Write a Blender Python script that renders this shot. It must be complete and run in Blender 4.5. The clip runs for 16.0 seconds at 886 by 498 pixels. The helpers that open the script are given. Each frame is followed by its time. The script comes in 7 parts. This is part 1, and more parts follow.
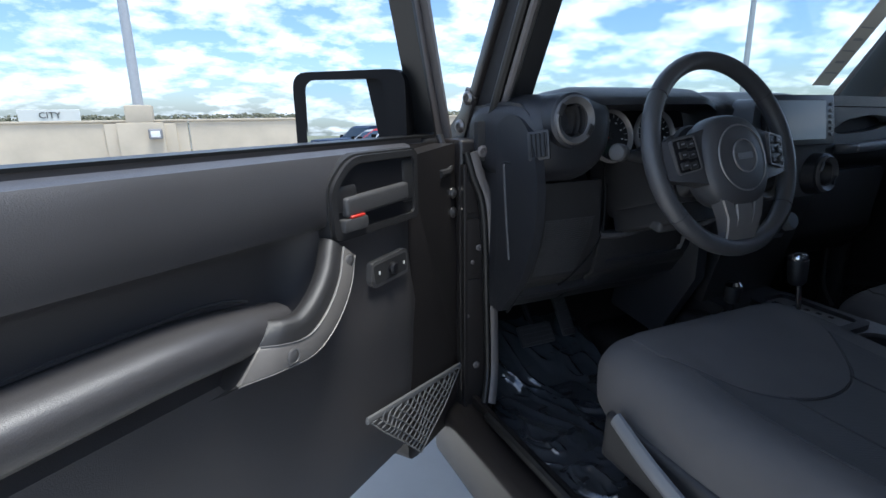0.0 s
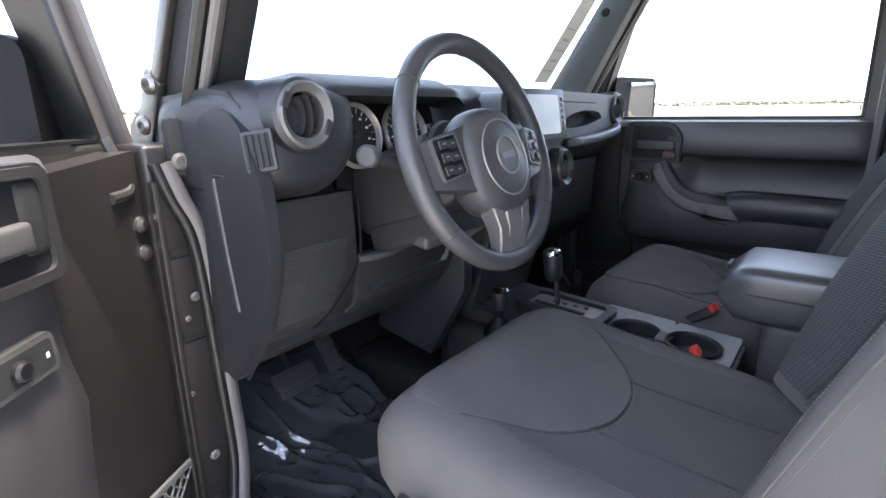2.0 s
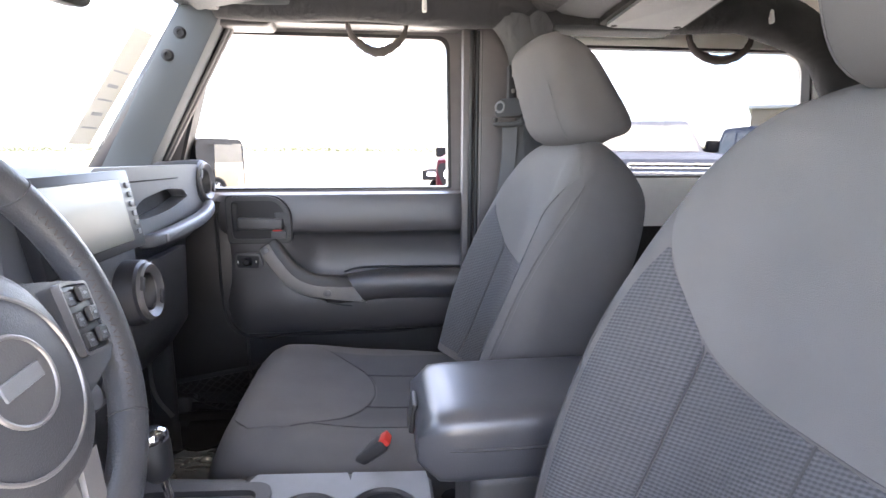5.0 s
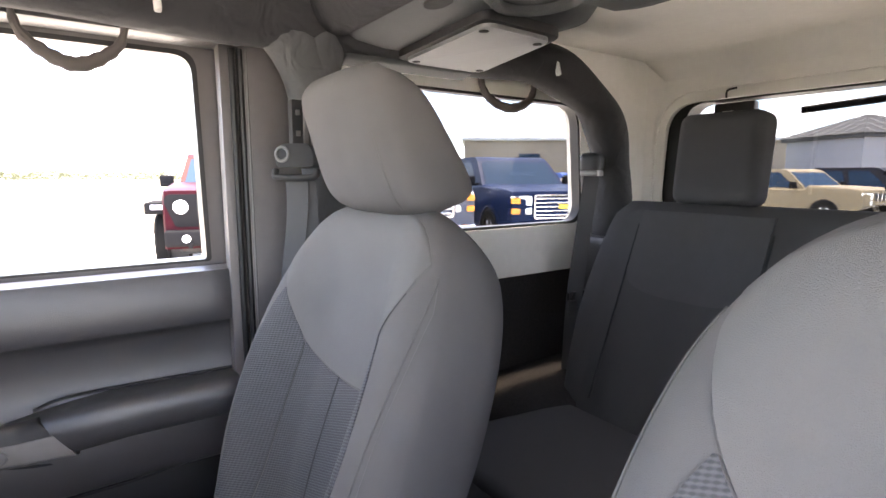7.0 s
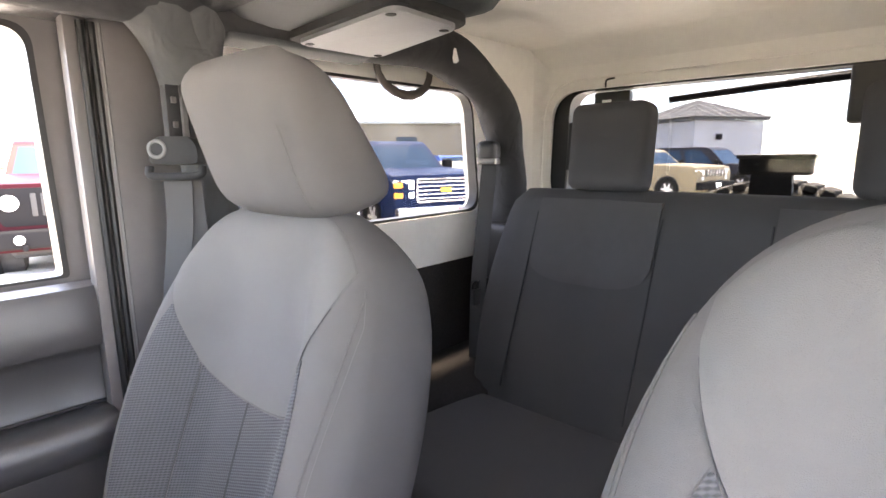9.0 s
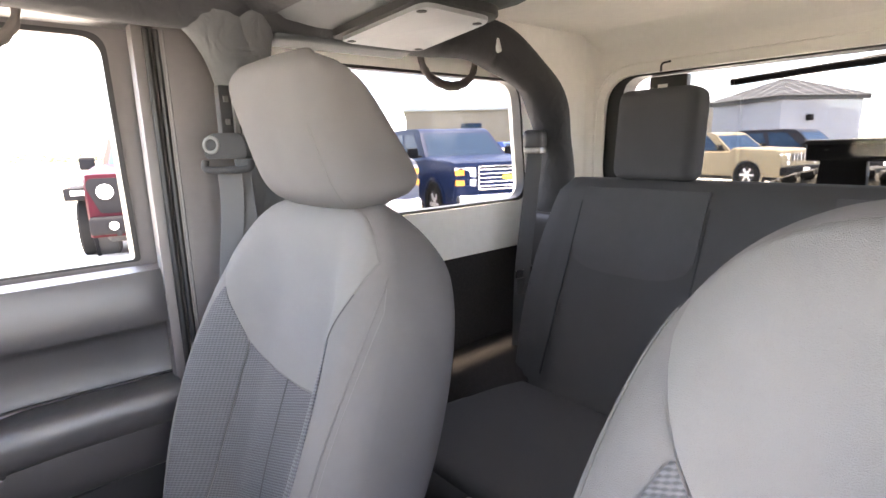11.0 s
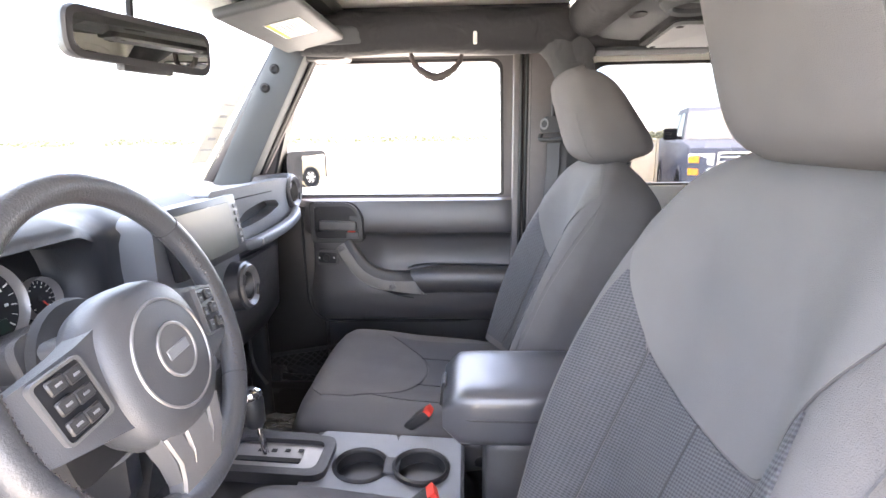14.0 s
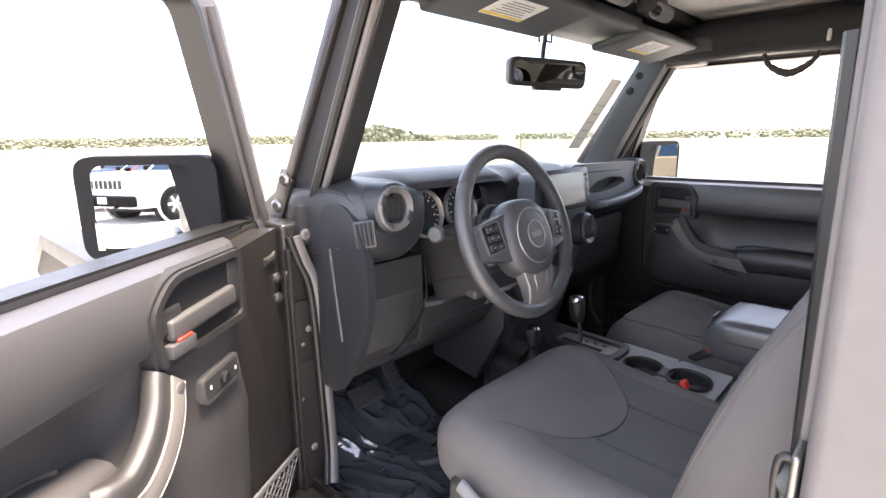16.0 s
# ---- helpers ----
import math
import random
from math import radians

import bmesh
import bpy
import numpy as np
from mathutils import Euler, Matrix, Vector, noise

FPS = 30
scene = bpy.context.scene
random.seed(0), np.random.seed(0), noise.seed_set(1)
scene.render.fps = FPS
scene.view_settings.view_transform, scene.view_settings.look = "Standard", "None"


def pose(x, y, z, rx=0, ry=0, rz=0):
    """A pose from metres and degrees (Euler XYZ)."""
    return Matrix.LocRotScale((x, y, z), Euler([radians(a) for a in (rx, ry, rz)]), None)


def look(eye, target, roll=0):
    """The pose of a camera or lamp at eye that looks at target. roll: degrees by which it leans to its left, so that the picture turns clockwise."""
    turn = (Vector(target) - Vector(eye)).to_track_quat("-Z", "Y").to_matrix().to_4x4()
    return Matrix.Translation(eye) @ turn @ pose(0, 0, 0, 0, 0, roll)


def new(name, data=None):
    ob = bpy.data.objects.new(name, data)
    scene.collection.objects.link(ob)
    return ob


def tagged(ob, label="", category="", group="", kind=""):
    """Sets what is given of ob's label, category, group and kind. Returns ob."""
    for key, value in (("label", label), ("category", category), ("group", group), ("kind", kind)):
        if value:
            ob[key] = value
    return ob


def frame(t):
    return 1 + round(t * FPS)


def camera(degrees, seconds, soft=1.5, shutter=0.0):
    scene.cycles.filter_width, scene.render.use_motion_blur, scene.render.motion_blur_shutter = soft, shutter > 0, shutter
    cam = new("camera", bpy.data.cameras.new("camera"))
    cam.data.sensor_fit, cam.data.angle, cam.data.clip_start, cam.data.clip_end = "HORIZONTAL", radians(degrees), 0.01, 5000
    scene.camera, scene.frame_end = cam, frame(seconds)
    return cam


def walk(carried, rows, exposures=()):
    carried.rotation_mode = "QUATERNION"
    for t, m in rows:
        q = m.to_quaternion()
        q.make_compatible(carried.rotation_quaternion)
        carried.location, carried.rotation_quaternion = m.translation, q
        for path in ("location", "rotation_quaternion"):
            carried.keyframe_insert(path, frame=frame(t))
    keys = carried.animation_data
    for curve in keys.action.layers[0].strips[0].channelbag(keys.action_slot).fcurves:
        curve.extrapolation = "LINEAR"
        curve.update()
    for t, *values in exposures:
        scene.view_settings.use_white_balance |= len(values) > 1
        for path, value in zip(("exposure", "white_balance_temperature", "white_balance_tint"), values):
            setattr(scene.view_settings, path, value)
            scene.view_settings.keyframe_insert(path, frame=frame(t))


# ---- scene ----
cam = camera(81.3, 16.0)
PATH = [
    (0, (-1.211, -0.612, 1.301), (-0.411, 1.15, 0.797), -0.8),
    (0.5, (-1.184, -0.568, 1.305), (-0.175, 1.081, 0.793), -0.8),
    (1, (-1.142, -0.517, 1.295), (0.058, 0.998, 0.781), -0.9),
    (1.5, (-1.085, -0.46, 1.288), (0.283, 0.903, 0.77), -1.0),
    (2, (-1.04, -0.417, 1.292), (0.475, 0.779, 0.771), -0.9),
    (2.5, (-0.991, -0.379, 1.293), (0.65, 0.638, 0.769), -0.8),
    (3, (-0.929, -0.322, 1.291), (0.83, 0.481, 0.778), -0.3),
    (3.5, (-0.881, -0.276, 1.3), (0.979, 0.277, 0.815), -0.0),
    (4, (-0.832, -0.248, 1.317), (1.091, 0.051, 0.856), 0.2),
    (4.5, (-0.761, -0.242, 1.339), (1.193, -0.197, 0.913), -0.1),
    (5, (-0.685, -0.23, 1.363), (1.264, -0.464, 0.984), 0.1),
    (5.2, (-0.652, -0.233, 1.371), (1.288, -0.565, 1.012), 0.1),
    (7.3, (-0.33, -0.216, 1.433), (1.228, -1.437, 1.145), -0.1),
    (7.5, (-0.324, -0.212, 1.434), (1.192, -1.483, 1.142), -0.3),
    (8, (-0.283, -0.211, 1.434), (1.113, -1.609, 1.124), -0.0),
    (8.2, (-0.274, -0.21, 1.439), (1.081, -1.645, 1.119), -0.1),
    (10.3, (-0.277, -0.226, 1.454), (1.032, -1.687, 1.064), -1.3),
    (10.5, (-0.284, -0.225, 1.462), (1.061, -1.65, 1.058), -1.2),
    (11, (-0.329, -0.236, 1.454), (1.155, -1.518, 1.06), -1.5),
    (11.5, (-0.392, -0.249, 1.445), (1.236, -1.347, 1.065), -1.7),
    (12, (-0.461, -0.255, 1.441), (1.284, -1.157, 1.065), -1.7),
    (12.5, (-0.543, -0.26, 1.437), (1.293, -0.956, 1.057), -1.7),
    (13, (-0.652, -0.258, 1.439), (1.243, -0.752, 1.036), -1.4),
    (13.5, (-0.753, -0.277, 1.436), (1.19, -0.505, 1.024), -1.0),
    (14, (-0.852, -0.31, 1.435), (1.1, -0.22, 1.009), -0.8),
    (14.5, (-0.96, -0.368, 1.424), (0.944, 0.064, 0.988), -0.4),
    (15, (-1.06, -0.429, 1.417), (0.738, 0.33, 0.977), -0.6),
    (15.5, (-1.153, -0.491, 1.42), (0.484, 0.571, 0.98), -0.7),
    (16, (-1.256, -0.583, 1.422), (0.169, 0.754, 0.996), -0.7),
]
walk(cam, [(t, look(eye, target, roll)) for t, eye, target, roll in PATH],
     [(0, 1.12, 5650, 6), (0.5, 1.5, 5750, 7), (1, 2.05, 6100, 8), (1.5, 2.6, 6350, 10), (2.5, 3.55, 6550, 11), (3.5, 4.05, 6800, 12), (5, 4.38, 6950, 16), (7.5, 4.45, 7450, 17),
      (8.2, 4.68, 7600, 17), (10.3, 5.03, 7550, 17), (11, 5.06, 7600, 17), (12.5, 4.93, 7500, 17), (13.5, 4.86, 7300, 17), (14.5, 4.47, 7150, 17), (15.2, 4.22, 7150, 16), (16, 3.2, 7150, 17)])

# ---- light ----
SUN_DIR = Vector((0.10, -0.20, 1.0)).normalized()
world = bpy.data.worlds.new("sky_world")
scene.world = world
world.use_nodes = True
wn, wl = world.node_tree.nodes, world.node_tree.links
wn.clear()
w_out, w_bg = wn.new("ShaderNodeOutputWorld"), wn.new("ShaderNodeBackground")
w_sky = wn.new("ShaderNodeTexSky")
w_sky.sky_type, w_sky.sun_disc = "NISHITA", False
w_sky.sun_elevation = math.asin(SUN_DIR.z)
w_sky.sun_rotation = math.atan2(SUN_DIR.x, SUN_DIR.y)
w_geo, w_sep = wn.new("ShaderNodeTexCoord"), wn.new("ShaderNodeSeparateXYZ")
w_add, w_div, w_com = wn.new("ShaderNodeMath"), wn.new("ShaderNodeVectorMath"), wn.new("ShaderNodeCombineXYZ")
w_abs = wn.new("ShaderNodeMath")
w_abs.operation, w_add.operation, w_div.operation = "ABSOLUTE", "ADD", "DIVIDE"
w_add.inputs[1].default_value = 0.30
w_noise, w_ramp, w_mix = wn.new("ShaderNodeTexNoise"), wn.new("ShaderNodeValToRGB"), wn.new("ShaderNodeMixRGB")
w_noise.inputs["Scale"].default_value, w_noise.inputs["Detail"].default_value = 4.6, 10.0
w_noise.inputs["Roughness"].default_value = 0.56
w_ramp.color_ramp.elements[0].position, w_ramp.color_ramp.elements[1].position = 0.44, 0.68
w_lump, w_shade = wn.new("ShaderNodeTexNoise"), wn.new("ShaderNodeMixRGB")
w_lump.inputs["Scale"].default_value, w_lump.inputs["Detail"].default_value = 5.5, 6.0
w_shade.inputs[1].default_value, w_shade.inputs[2].default_value = (5.4, 5.8, 6.5, 1), (12.0, 12.0, 12.1, 1)
wl.new(w_geo.outputs["Generated"], w_sep.inputs[0])
wl.new(w_sep.outputs[2], w_abs.inputs[0])
wl.new(w_abs.outputs[0], w_add.inputs[0])
for k in range(3):
    wl.new(w_add.outputs[0], w_com.inputs[k])
wl.new(w_geo.outputs["Generated"], w_div.inputs[0])
wl.new(w_com.outputs[0], w_div.inputs[1])
wl.new(w_div.outputs[0], w_noise.inputs["Vector"])
wl.new(w_noise.outputs[0], w_ramp.inputs[0])
wl.new(w_ramp.outputs[0], w_mix.inputs[0])
wl.new(w_div.outputs[0], w_lump.inputs["Vector"])
wl.new(w_lump.outputs[0], w_shade.inputs[0])
wl.new(w_shade.outputs[0], w_mix.inputs[2])
w_tone = wn.new("ShaderNodeMixRGB")
w_tone.blend_type = "MULTIPLY"
w_tone.inputs[0].default_value, w_tone.inputs[2].default_value = 1.0, (0.76, 0.84, 0.98, 1)
wl.new(w_sky.outputs[0], w_tone.inputs[1])
wl.new(w_tone.outputs[0], w_mix.inputs[1])
wl.new(w_mix.outputs[0], w_bg.inputs[0])
w_bg.inputs[1].default_value = 0.095
wl.new(w_bg.outputs[0], w_out.inputs[0])
sun = new("sun", bpy.data.lights.new("sun", "SUN"))
sun.data.energy, sun.data.angle, sun.data.color = 2.5, radians(20), (1.0, 0.90, 0.76)
sun.matrix_world = look(SUN_DIR * 50, (0, 0, 0))


# ---- materials ----
def mat(name, color, rough=0.5, metal=0.0, spread=0.12, scale=40.0, bump=0.0, bump_scale=600.0, weave=0.0, weave_scale=900.0, folds=0.0, coat=0.0, spec=0.5, stain=0.0, stain_scale=3.0, emit=None, per_piece=0.0):
    """A surface with variation at two scales, fine relief and, for cloth, a weave."""
    m = bpy.data.materials.new(name)
    m.use_nodes = True
    n, l = m.node_tree.nodes, m.node_tree.links
    b = n["Principled BSDF"]
    b.inputs["Roughness"].default_value, b.inputs["Metallic"].default_value = rough, metal
    b.inputs["Coat Weight"].default_value = coat
    b.inputs["Coat Roughness"].default_value = 0.05
    b.inputs["Specular IOR Level"].default_value = spec
    tc = n.new("ShaderNodeTexCoord")
    where = tc.outputs["Object"]
    big, mix = n.new("ShaderNodeTexNoise"), n.new("ShaderNodeMixRGB")
    big.inputs["Scale"].default_value, big.inputs["Detail"].default_value = scale, 6.0
    l.new(where, big.inputs["Vector"])
    mix.inputs[1].default_value = (*[c * (1 - spread) for c in color], 1)
    mix.inputs[2].default_value = (*[min(1, c * (1 + spread)) for c in color], 1)
    l.new(big.outputs[0], mix.inputs[0])
    out = mix.outputs[0]
    if stain:
        s, r, mx = n.new("ShaderNodeTexNoise"), n.new("ShaderNodeValToRGB"), n.new("ShaderNodeMixRGB")
        s.inputs["Scale"].default_value, s.inputs["Detail"].default_value, s.inputs["Roughness"].default_value = stain_scale, 8.0, 0.65
        r.color_ramp.elements[0].position, r.color_ramp.elements[1].position = 0.42, 0.7
        l.new(where, s.inputs["Vector"])
        l.new(s.outputs[0], r.inputs[0])
        mul = n.new("ShaderNodeMath")
        mul.operation = "MULTIPLY"
        mul.inputs[1].default_value = stain
        l.new(r.outputs[0], mul.inputs[0])
        l.new(mul.outputs[0], mx.inputs[0])
        l.new(out, mx.inputs[1])
        mx.inputs[2].default_value = (*[c * 0.45 for c in color], 1)
        out = mx.outputs[0]
    if per_piece:
        oi, hsv, mr = n.new("ShaderNodeObjectInfo"), n.new("ShaderNodeHueSaturation"), n.new("ShaderNodeMapRange")
        mr.inputs[3].default_value, mr.inputs[4].default_value = 1 - per_piece, 1 + per_piece
        l.new(oi.outputs["Random"], mr.inputs[0])
        l.new(mr.outputs[0], hsv.inputs["Value"])
        l.new(out, hsv.inputs["Color"])
        out = hsv.outputs[0]
    l.new(out, b.inputs["Base Color"])
    rv = n.new("ShaderNodeMapRange")
    rv.inputs[3].default_value, rv.inputs[4].default_value = max(0.02, rough * 0.85), min(1, rough * 1.15)
    l.new(big.outputs[0], rv.inputs[0])
    l.new(rv.outputs[0], b.inputs["Roughness"])
    height = None
    if bump:
        f = n.new("ShaderNodeTexNoise")
        f.inputs["Scale"].default_value, f.inputs["Detail"].default_value = bump_scale, 3.0
        l.new(where, f.inputs["Vector"])
        height, strength = f.outputs[0], bump
    if weave:
        # rows of short slanted ribs: a sine aslant the cloth, broken up by one across it
        sp, add, ml, sn, mu, su, pr = n.new("ShaderNodeSeparateXYZ"), *(n.new("ShaderNodeMath") for _ in range(6))
        add.operation, ml.operation, sn.operation, mu.operation, su.operation, pr.operation = "MULTIPLY_ADD", "MULTIPLY", "SINE", "MULTIPLY", "SINE", "MULTIPLY_ADD"
        l.new(tc.outputs["UV"], sp.inputs[0])
        l.new(sp.outputs[0], add.inputs[0])
        add.inputs[1].default_value = 0.35
        l.new(sp.outputs[1], add.inputs[2])
        l.new(add.outputs[0], ml.inputs[0])
        ml.inputs[1].default_value = 2 * math.pi * weave_scale
        l.new(ml.outputs[0], sn.inputs[0])
        l.new(sp.outputs[0], mu.inputs[0])
        mu.inputs[1].default_value = 2 * math.pi * weave_scale * 0.85
        l.new(mu.outputs[0], su.inputs[0])
        l.new(su.outputs[0], pr.inputs[0])
        pr.inputs[1].default_value = 0.55
        l.new(sn.outputs[0], pr.inputs[2])
        hi = n.new("ShaderNodeMapRange")
        hi.inputs[1].default_value, hi.inputs[2].default_value = -1.4, 1.4
        l.new(pr.outputs[0], hi.inputs[0])
        height, strength = hi.outputs[0], weave
        dk = n.new("ShaderNodeMixRGB")
        dk.blend_type = "MULTIPLY"
        dk.inputs[0].default_value = 0.5 * weave
        l.new(out, dk.inputs[1])
        rr = n.new("ShaderNodeValToRGB")
        rr.color_ramp.elements[0].color, rr.color_ramp.elements[1].color = (0.30, 0.30, 0.30, 1), (1.5, 1.5, 1.5, 1)
        rr.color_ramp.elements[0].position, rr.color_ramp.elements[1].position = 0.15, 0.75
        l.new(hi.outputs[0], rr.inputs[0])
        l.new(rr.outputs[0], dk.inputs[2])
        l.new(dk.outputs[0], b.inputs["Base Color"])
    if height:
        bp = n.new("ShaderNodeBump")
        bp.inputs["Strength"].default_value, bp.inputs["Distance"].default_value = strength, 0.001
        l.new(height, bp.inputs["Height"])
        l.new(bp.outputs[0], b.inputs["Normal"])
    if folds:
        fo, fb = n.new("ShaderNodeTexNoise"), n.new("ShaderNodeBump")
        fo.inputs["Scale"].default_value, fo.inputs["Detail"].default_value, fo.inputs["Distortion"].default_value = 16.0, 2.0, 1.2
        fb.inputs["Strength"].default_value, fb.inputs["Distance"].default_value = folds, 0.012
        l.new(where, fo.inputs["Vector"])
        l.new(fo.outputs[0], fb.inputs["Height"])
        if height:
            l.new(bp.outputs[0], fb.inputs["Normal"])
        l.new(fb.outputs[0], b.inputs["Normal"])
    if emit:
        b.inputs["Emission Color"].default_value, b.inputs["Emission Strength"].default_value = (*emit[:3], 1), emit[3]
    return m


def glass_mat(name, tint=(0.93, 0.96, 0.95), gloss=0.08):
    m = bpy.data.materials.new(name)
    m.use_nodes = True
    n, l = m.node_tree.nodes, m.node_tree.links
    n.clear()
    o, mx, tr, gl, fr, pw, ad = (n.new("ShaderNode" + k) for k in ("OutputMaterial", "MixShader", "BsdfTransparent", "BsdfGlossy", "LayerWeight", "Math", "Math"))
    tr.inputs[0].default_value = (*tint, 1)
    gl.inputs["Roughness"].default_value = 0.01
    pw.operation, ad.operation = "POWER", "MULTIPLY_ADD"
    pw.inputs[1].default_value = 5.0
    ad.inputs[1].default_value, ad.inputs[2].default_value = 0.5, gloss * 0.3
    l.new(fr.outputs["Facing"], pw.inputs[0])
    l.new(pw.outputs[0], ad.inputs[0])
    l.new(ad.outputs[0], mx.inputs[0])
    l.new(tr.outputs[0], mx.inputs[1])
    l.new(gl.outputs[0], mx.inputs[2])
    l.new(mx.outputs[0], o.inputs[0])
    return m


M_PLASTIC = mat("black_grained_plastic", (0.030, 0.0288, 0.029), 0.44, spec=0.66, bump=0.5, bump_scale=900, spread=0.12, scale=14, stain=0.12, stain_scale=5)
M_DASH = mat("dash_soft_plastic", (0.024, 0.025, 0.029), 0.42, bump=0.5, bump_scale=700, spec=0.70, spread=0.12, scale=12, stain=0.10, stain_scale=4)
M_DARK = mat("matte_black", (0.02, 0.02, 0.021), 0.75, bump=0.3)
M_VINYL = mat("door_vinyl", (0.052, 0.049, 0.050), 0.42, spec=1.0, bump=0.4, bump_scale=700, spread=0.10, scale=10, stain=0.08, stain_scale=4)
M_LEATHER = mat("black_leather", (0.070, 0.070, 0.073), 0.34, spec=0.65, bump=0.6, bump_scale=420, spread=0.12, stain=0.08, stain_scale=9)
M_LID = mat("armrest_vinyl", (0.064, 0.065, 0.070), 0.32, bump=0.2, bump_scale=450, spec=1.0, spread=0.04)
M_HUB = mat("wheel_hub_plastic", (0.074, 0.074, 0.078), 0.40, bump=0.4, bump_scale=800, spread=0.08, stain=0.06)
M_SILVER = mat("satin_silver_plastic", (0.28, 0.268, 0.26), 0.36, metal=0.45, bump=0.2)
M_GRIP = mat("dark_grey_plastic", (0.075, 0.073, 0.073), 0.42, bump=0.5, bump_scale=800, spread=0.10, stain=0.06)
M_BRONZE = mat("bronze_grey_plastic", (0.185, 0.172, 0.160), 0.45, metal=0.1, bump=0.4, bump_scale=700)
M_VENT = mat("vent_ring_plastic", (0.145, 0.14, 0.137), 0.40, metal=0.3, bump=0.3, bump_scale=700)
M_SHELL = mat("mirror_shell_plastic", (0.009, 0.009, 0.01), 0.6, spec=0.15, bump=0.3, bump_scale=700)
M_GREY = mat("grey_plastic", (0.2, 0.204, 0.212), 0.42, bump=0.4, bump_scale=700)
M_TRIM = mat("satin_trim_plastic", (0.140, 0.145, 0.154), 0.38, bump=0.4, bump_scale=700, spread=0.08, scale=12, stain=0.06)
M_CHROME = mat("chrome", (0.75, 0.75, 0.77), 0.09, metal=1.0)
M_STEEL = mat("bolt_steel", (0.3, 0.29, 0.28), 0.35, metal=1.0)
M_CLOTH = mat("seat_cloth", (0.132, 0.125, 0.122), 0.92, bump=0.9, bump_scale=1300, spread=0.14, scale=18, spec=0.25, stain=0.10, stain_scale=7)
M_CLOTH2 = mat("seat_insert_cloth", (0.155, 0.149, 0.144), 0.9, bump=0.9, bump_scale=1300, spread=0.10, scale=18, spec=0.25, stain=0.06, stain_scale=6)
M_MESH = mat("seat_mesh_cloth", (0.082, 0.083, 0.087), 0.75, weave=0.9, weave_scale=255, spec=0.35)
M_FINE = mat("seat_fine_cloth", (0.098, 0.096, 0.096), 0.85, weave=0.45, weave_scale=300, spec=0.3)
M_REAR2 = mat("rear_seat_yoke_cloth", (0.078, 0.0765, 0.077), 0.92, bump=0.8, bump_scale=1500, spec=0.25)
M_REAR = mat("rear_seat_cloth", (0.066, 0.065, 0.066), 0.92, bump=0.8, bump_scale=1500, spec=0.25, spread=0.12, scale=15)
M_SEAM = mat("seam_thread", (0.065, 0.063, 0.064), 0.9)
M_CARPET = mat("black_carpet", (0.034, 0.031, 0.030), 0.98, bump=1.0, bump_scale=350, spread=0.4, scale=150, spec=0.1)
M_PAD = mat("roll_bar_padding", (0.038, 0.038, 0.040), 0.8, bump=0.7, bump_scale=900, spec=0.3, folds=0.6, spread=0.15, scale=9)
M_COVER = mat("pillar_fabric_cover", (0.088, 0.091, 0.093), 0.8, bump=0.7, bump_scale=900, spec=0.3, folds=0.6, spread=0.12, scale=9)
M_TOP = mat("white_hardtop_lining", (0.88, 0.86, 0.81), 0.75, bump=0.6, bump_scale=220, spread=0.05, stain=0.12, stain_scale=2)
M_PAINT = mat("body_paint_grey", (0.026, 0.023, 0.022), 0.40, metal=0.2, coat=0.30, spread=0.14, scale=12, stain=0.2, stain_scale=8)
M_RUBBER = mat("rubber_seal", (0.012, 0.012, 0.012), 0.40, bump=0.2)
M_FRAME = mat("door_frame_paint", (0.135, 0.124, 0.121), 0.5, bump=0.15, coat=0.1, metal=0.15, stain=0.10, stain_scale=8)
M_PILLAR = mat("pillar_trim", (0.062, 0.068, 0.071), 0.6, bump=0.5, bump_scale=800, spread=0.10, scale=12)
M_GLASS = glass_mat("window_glass")
M_TINT = glass_mat("rear_window_glass", (0.50, 0.505, 0.51))
M_REARGLASS = glass_mat("privacy_glass", (0.45, 0.455, 0.455))
M_MIRROR = mat("mirror_silver", (0.86, 0.88, 0.88), 0.0, metal=1.0, spread=0.0)
M_RED = mat("red_plastic", (0.75, 0.06, 0.04), 0.4, emit=None)
M_WHITE = mat("white_label", (0.75, 0.75, 0.72), 0.6)
M_PAPER = mat("sticker_paper", (0.72, 0.71, 0.67), 0.7, stain=0.15, stain_scale=20)
M_PAPER.node_tree.nodes["Principled BSDF"].inputs["Transmission Weight"].default_value = 0.0
_n, _l = M_PAPER.node_tree.nodes, M_PAPER.node_tree.links
_tr, _mx = _n.new("ShaderNodeBsdfTranslucent"), _n.new("ShaderNodeMixShader")
_tr.inputs[0].default_value, _mx.inputs[0].default_value = (0.55, 0.54, 0.5, 1), 0.30
_l.new(_n["Principled BSDF"].outputs[0], _mx.inputs[1])
_l.new(_tr.outputs[0], _mx.inputs[2])
_l.new(_mx.outputs[0], _n["Material Output"].inputs[0])
M_INK = mat("label_ink", (0.05, 0.05, 0.05), 0.7)
M_YELLOW = mat("label_yellow", (0.75, 0.55, 0.08), 0.6)
M_SCREEN = mat("display_glass", (0.135, 0.14, 0.125), 0.22, coat=0.3, spread=0.03)
M_DIAL = mat("dial_black", (0.012, 0.012, 0.014), 0.4)
M_FILM = mat("plastic_film", (0.075, 0.083, 0.092), 0.12, spec=1.0, bump=0.35, bump_scale=45, coat=1.0, spread=0.25, scale=9)
M_CONC = mat("concrete", (0.52, 0.46, 0.36), 0.9, bump=0.6, bump_scale=60, spread=0.1, scale=3, stain=0.35, stain_scale=0.8)
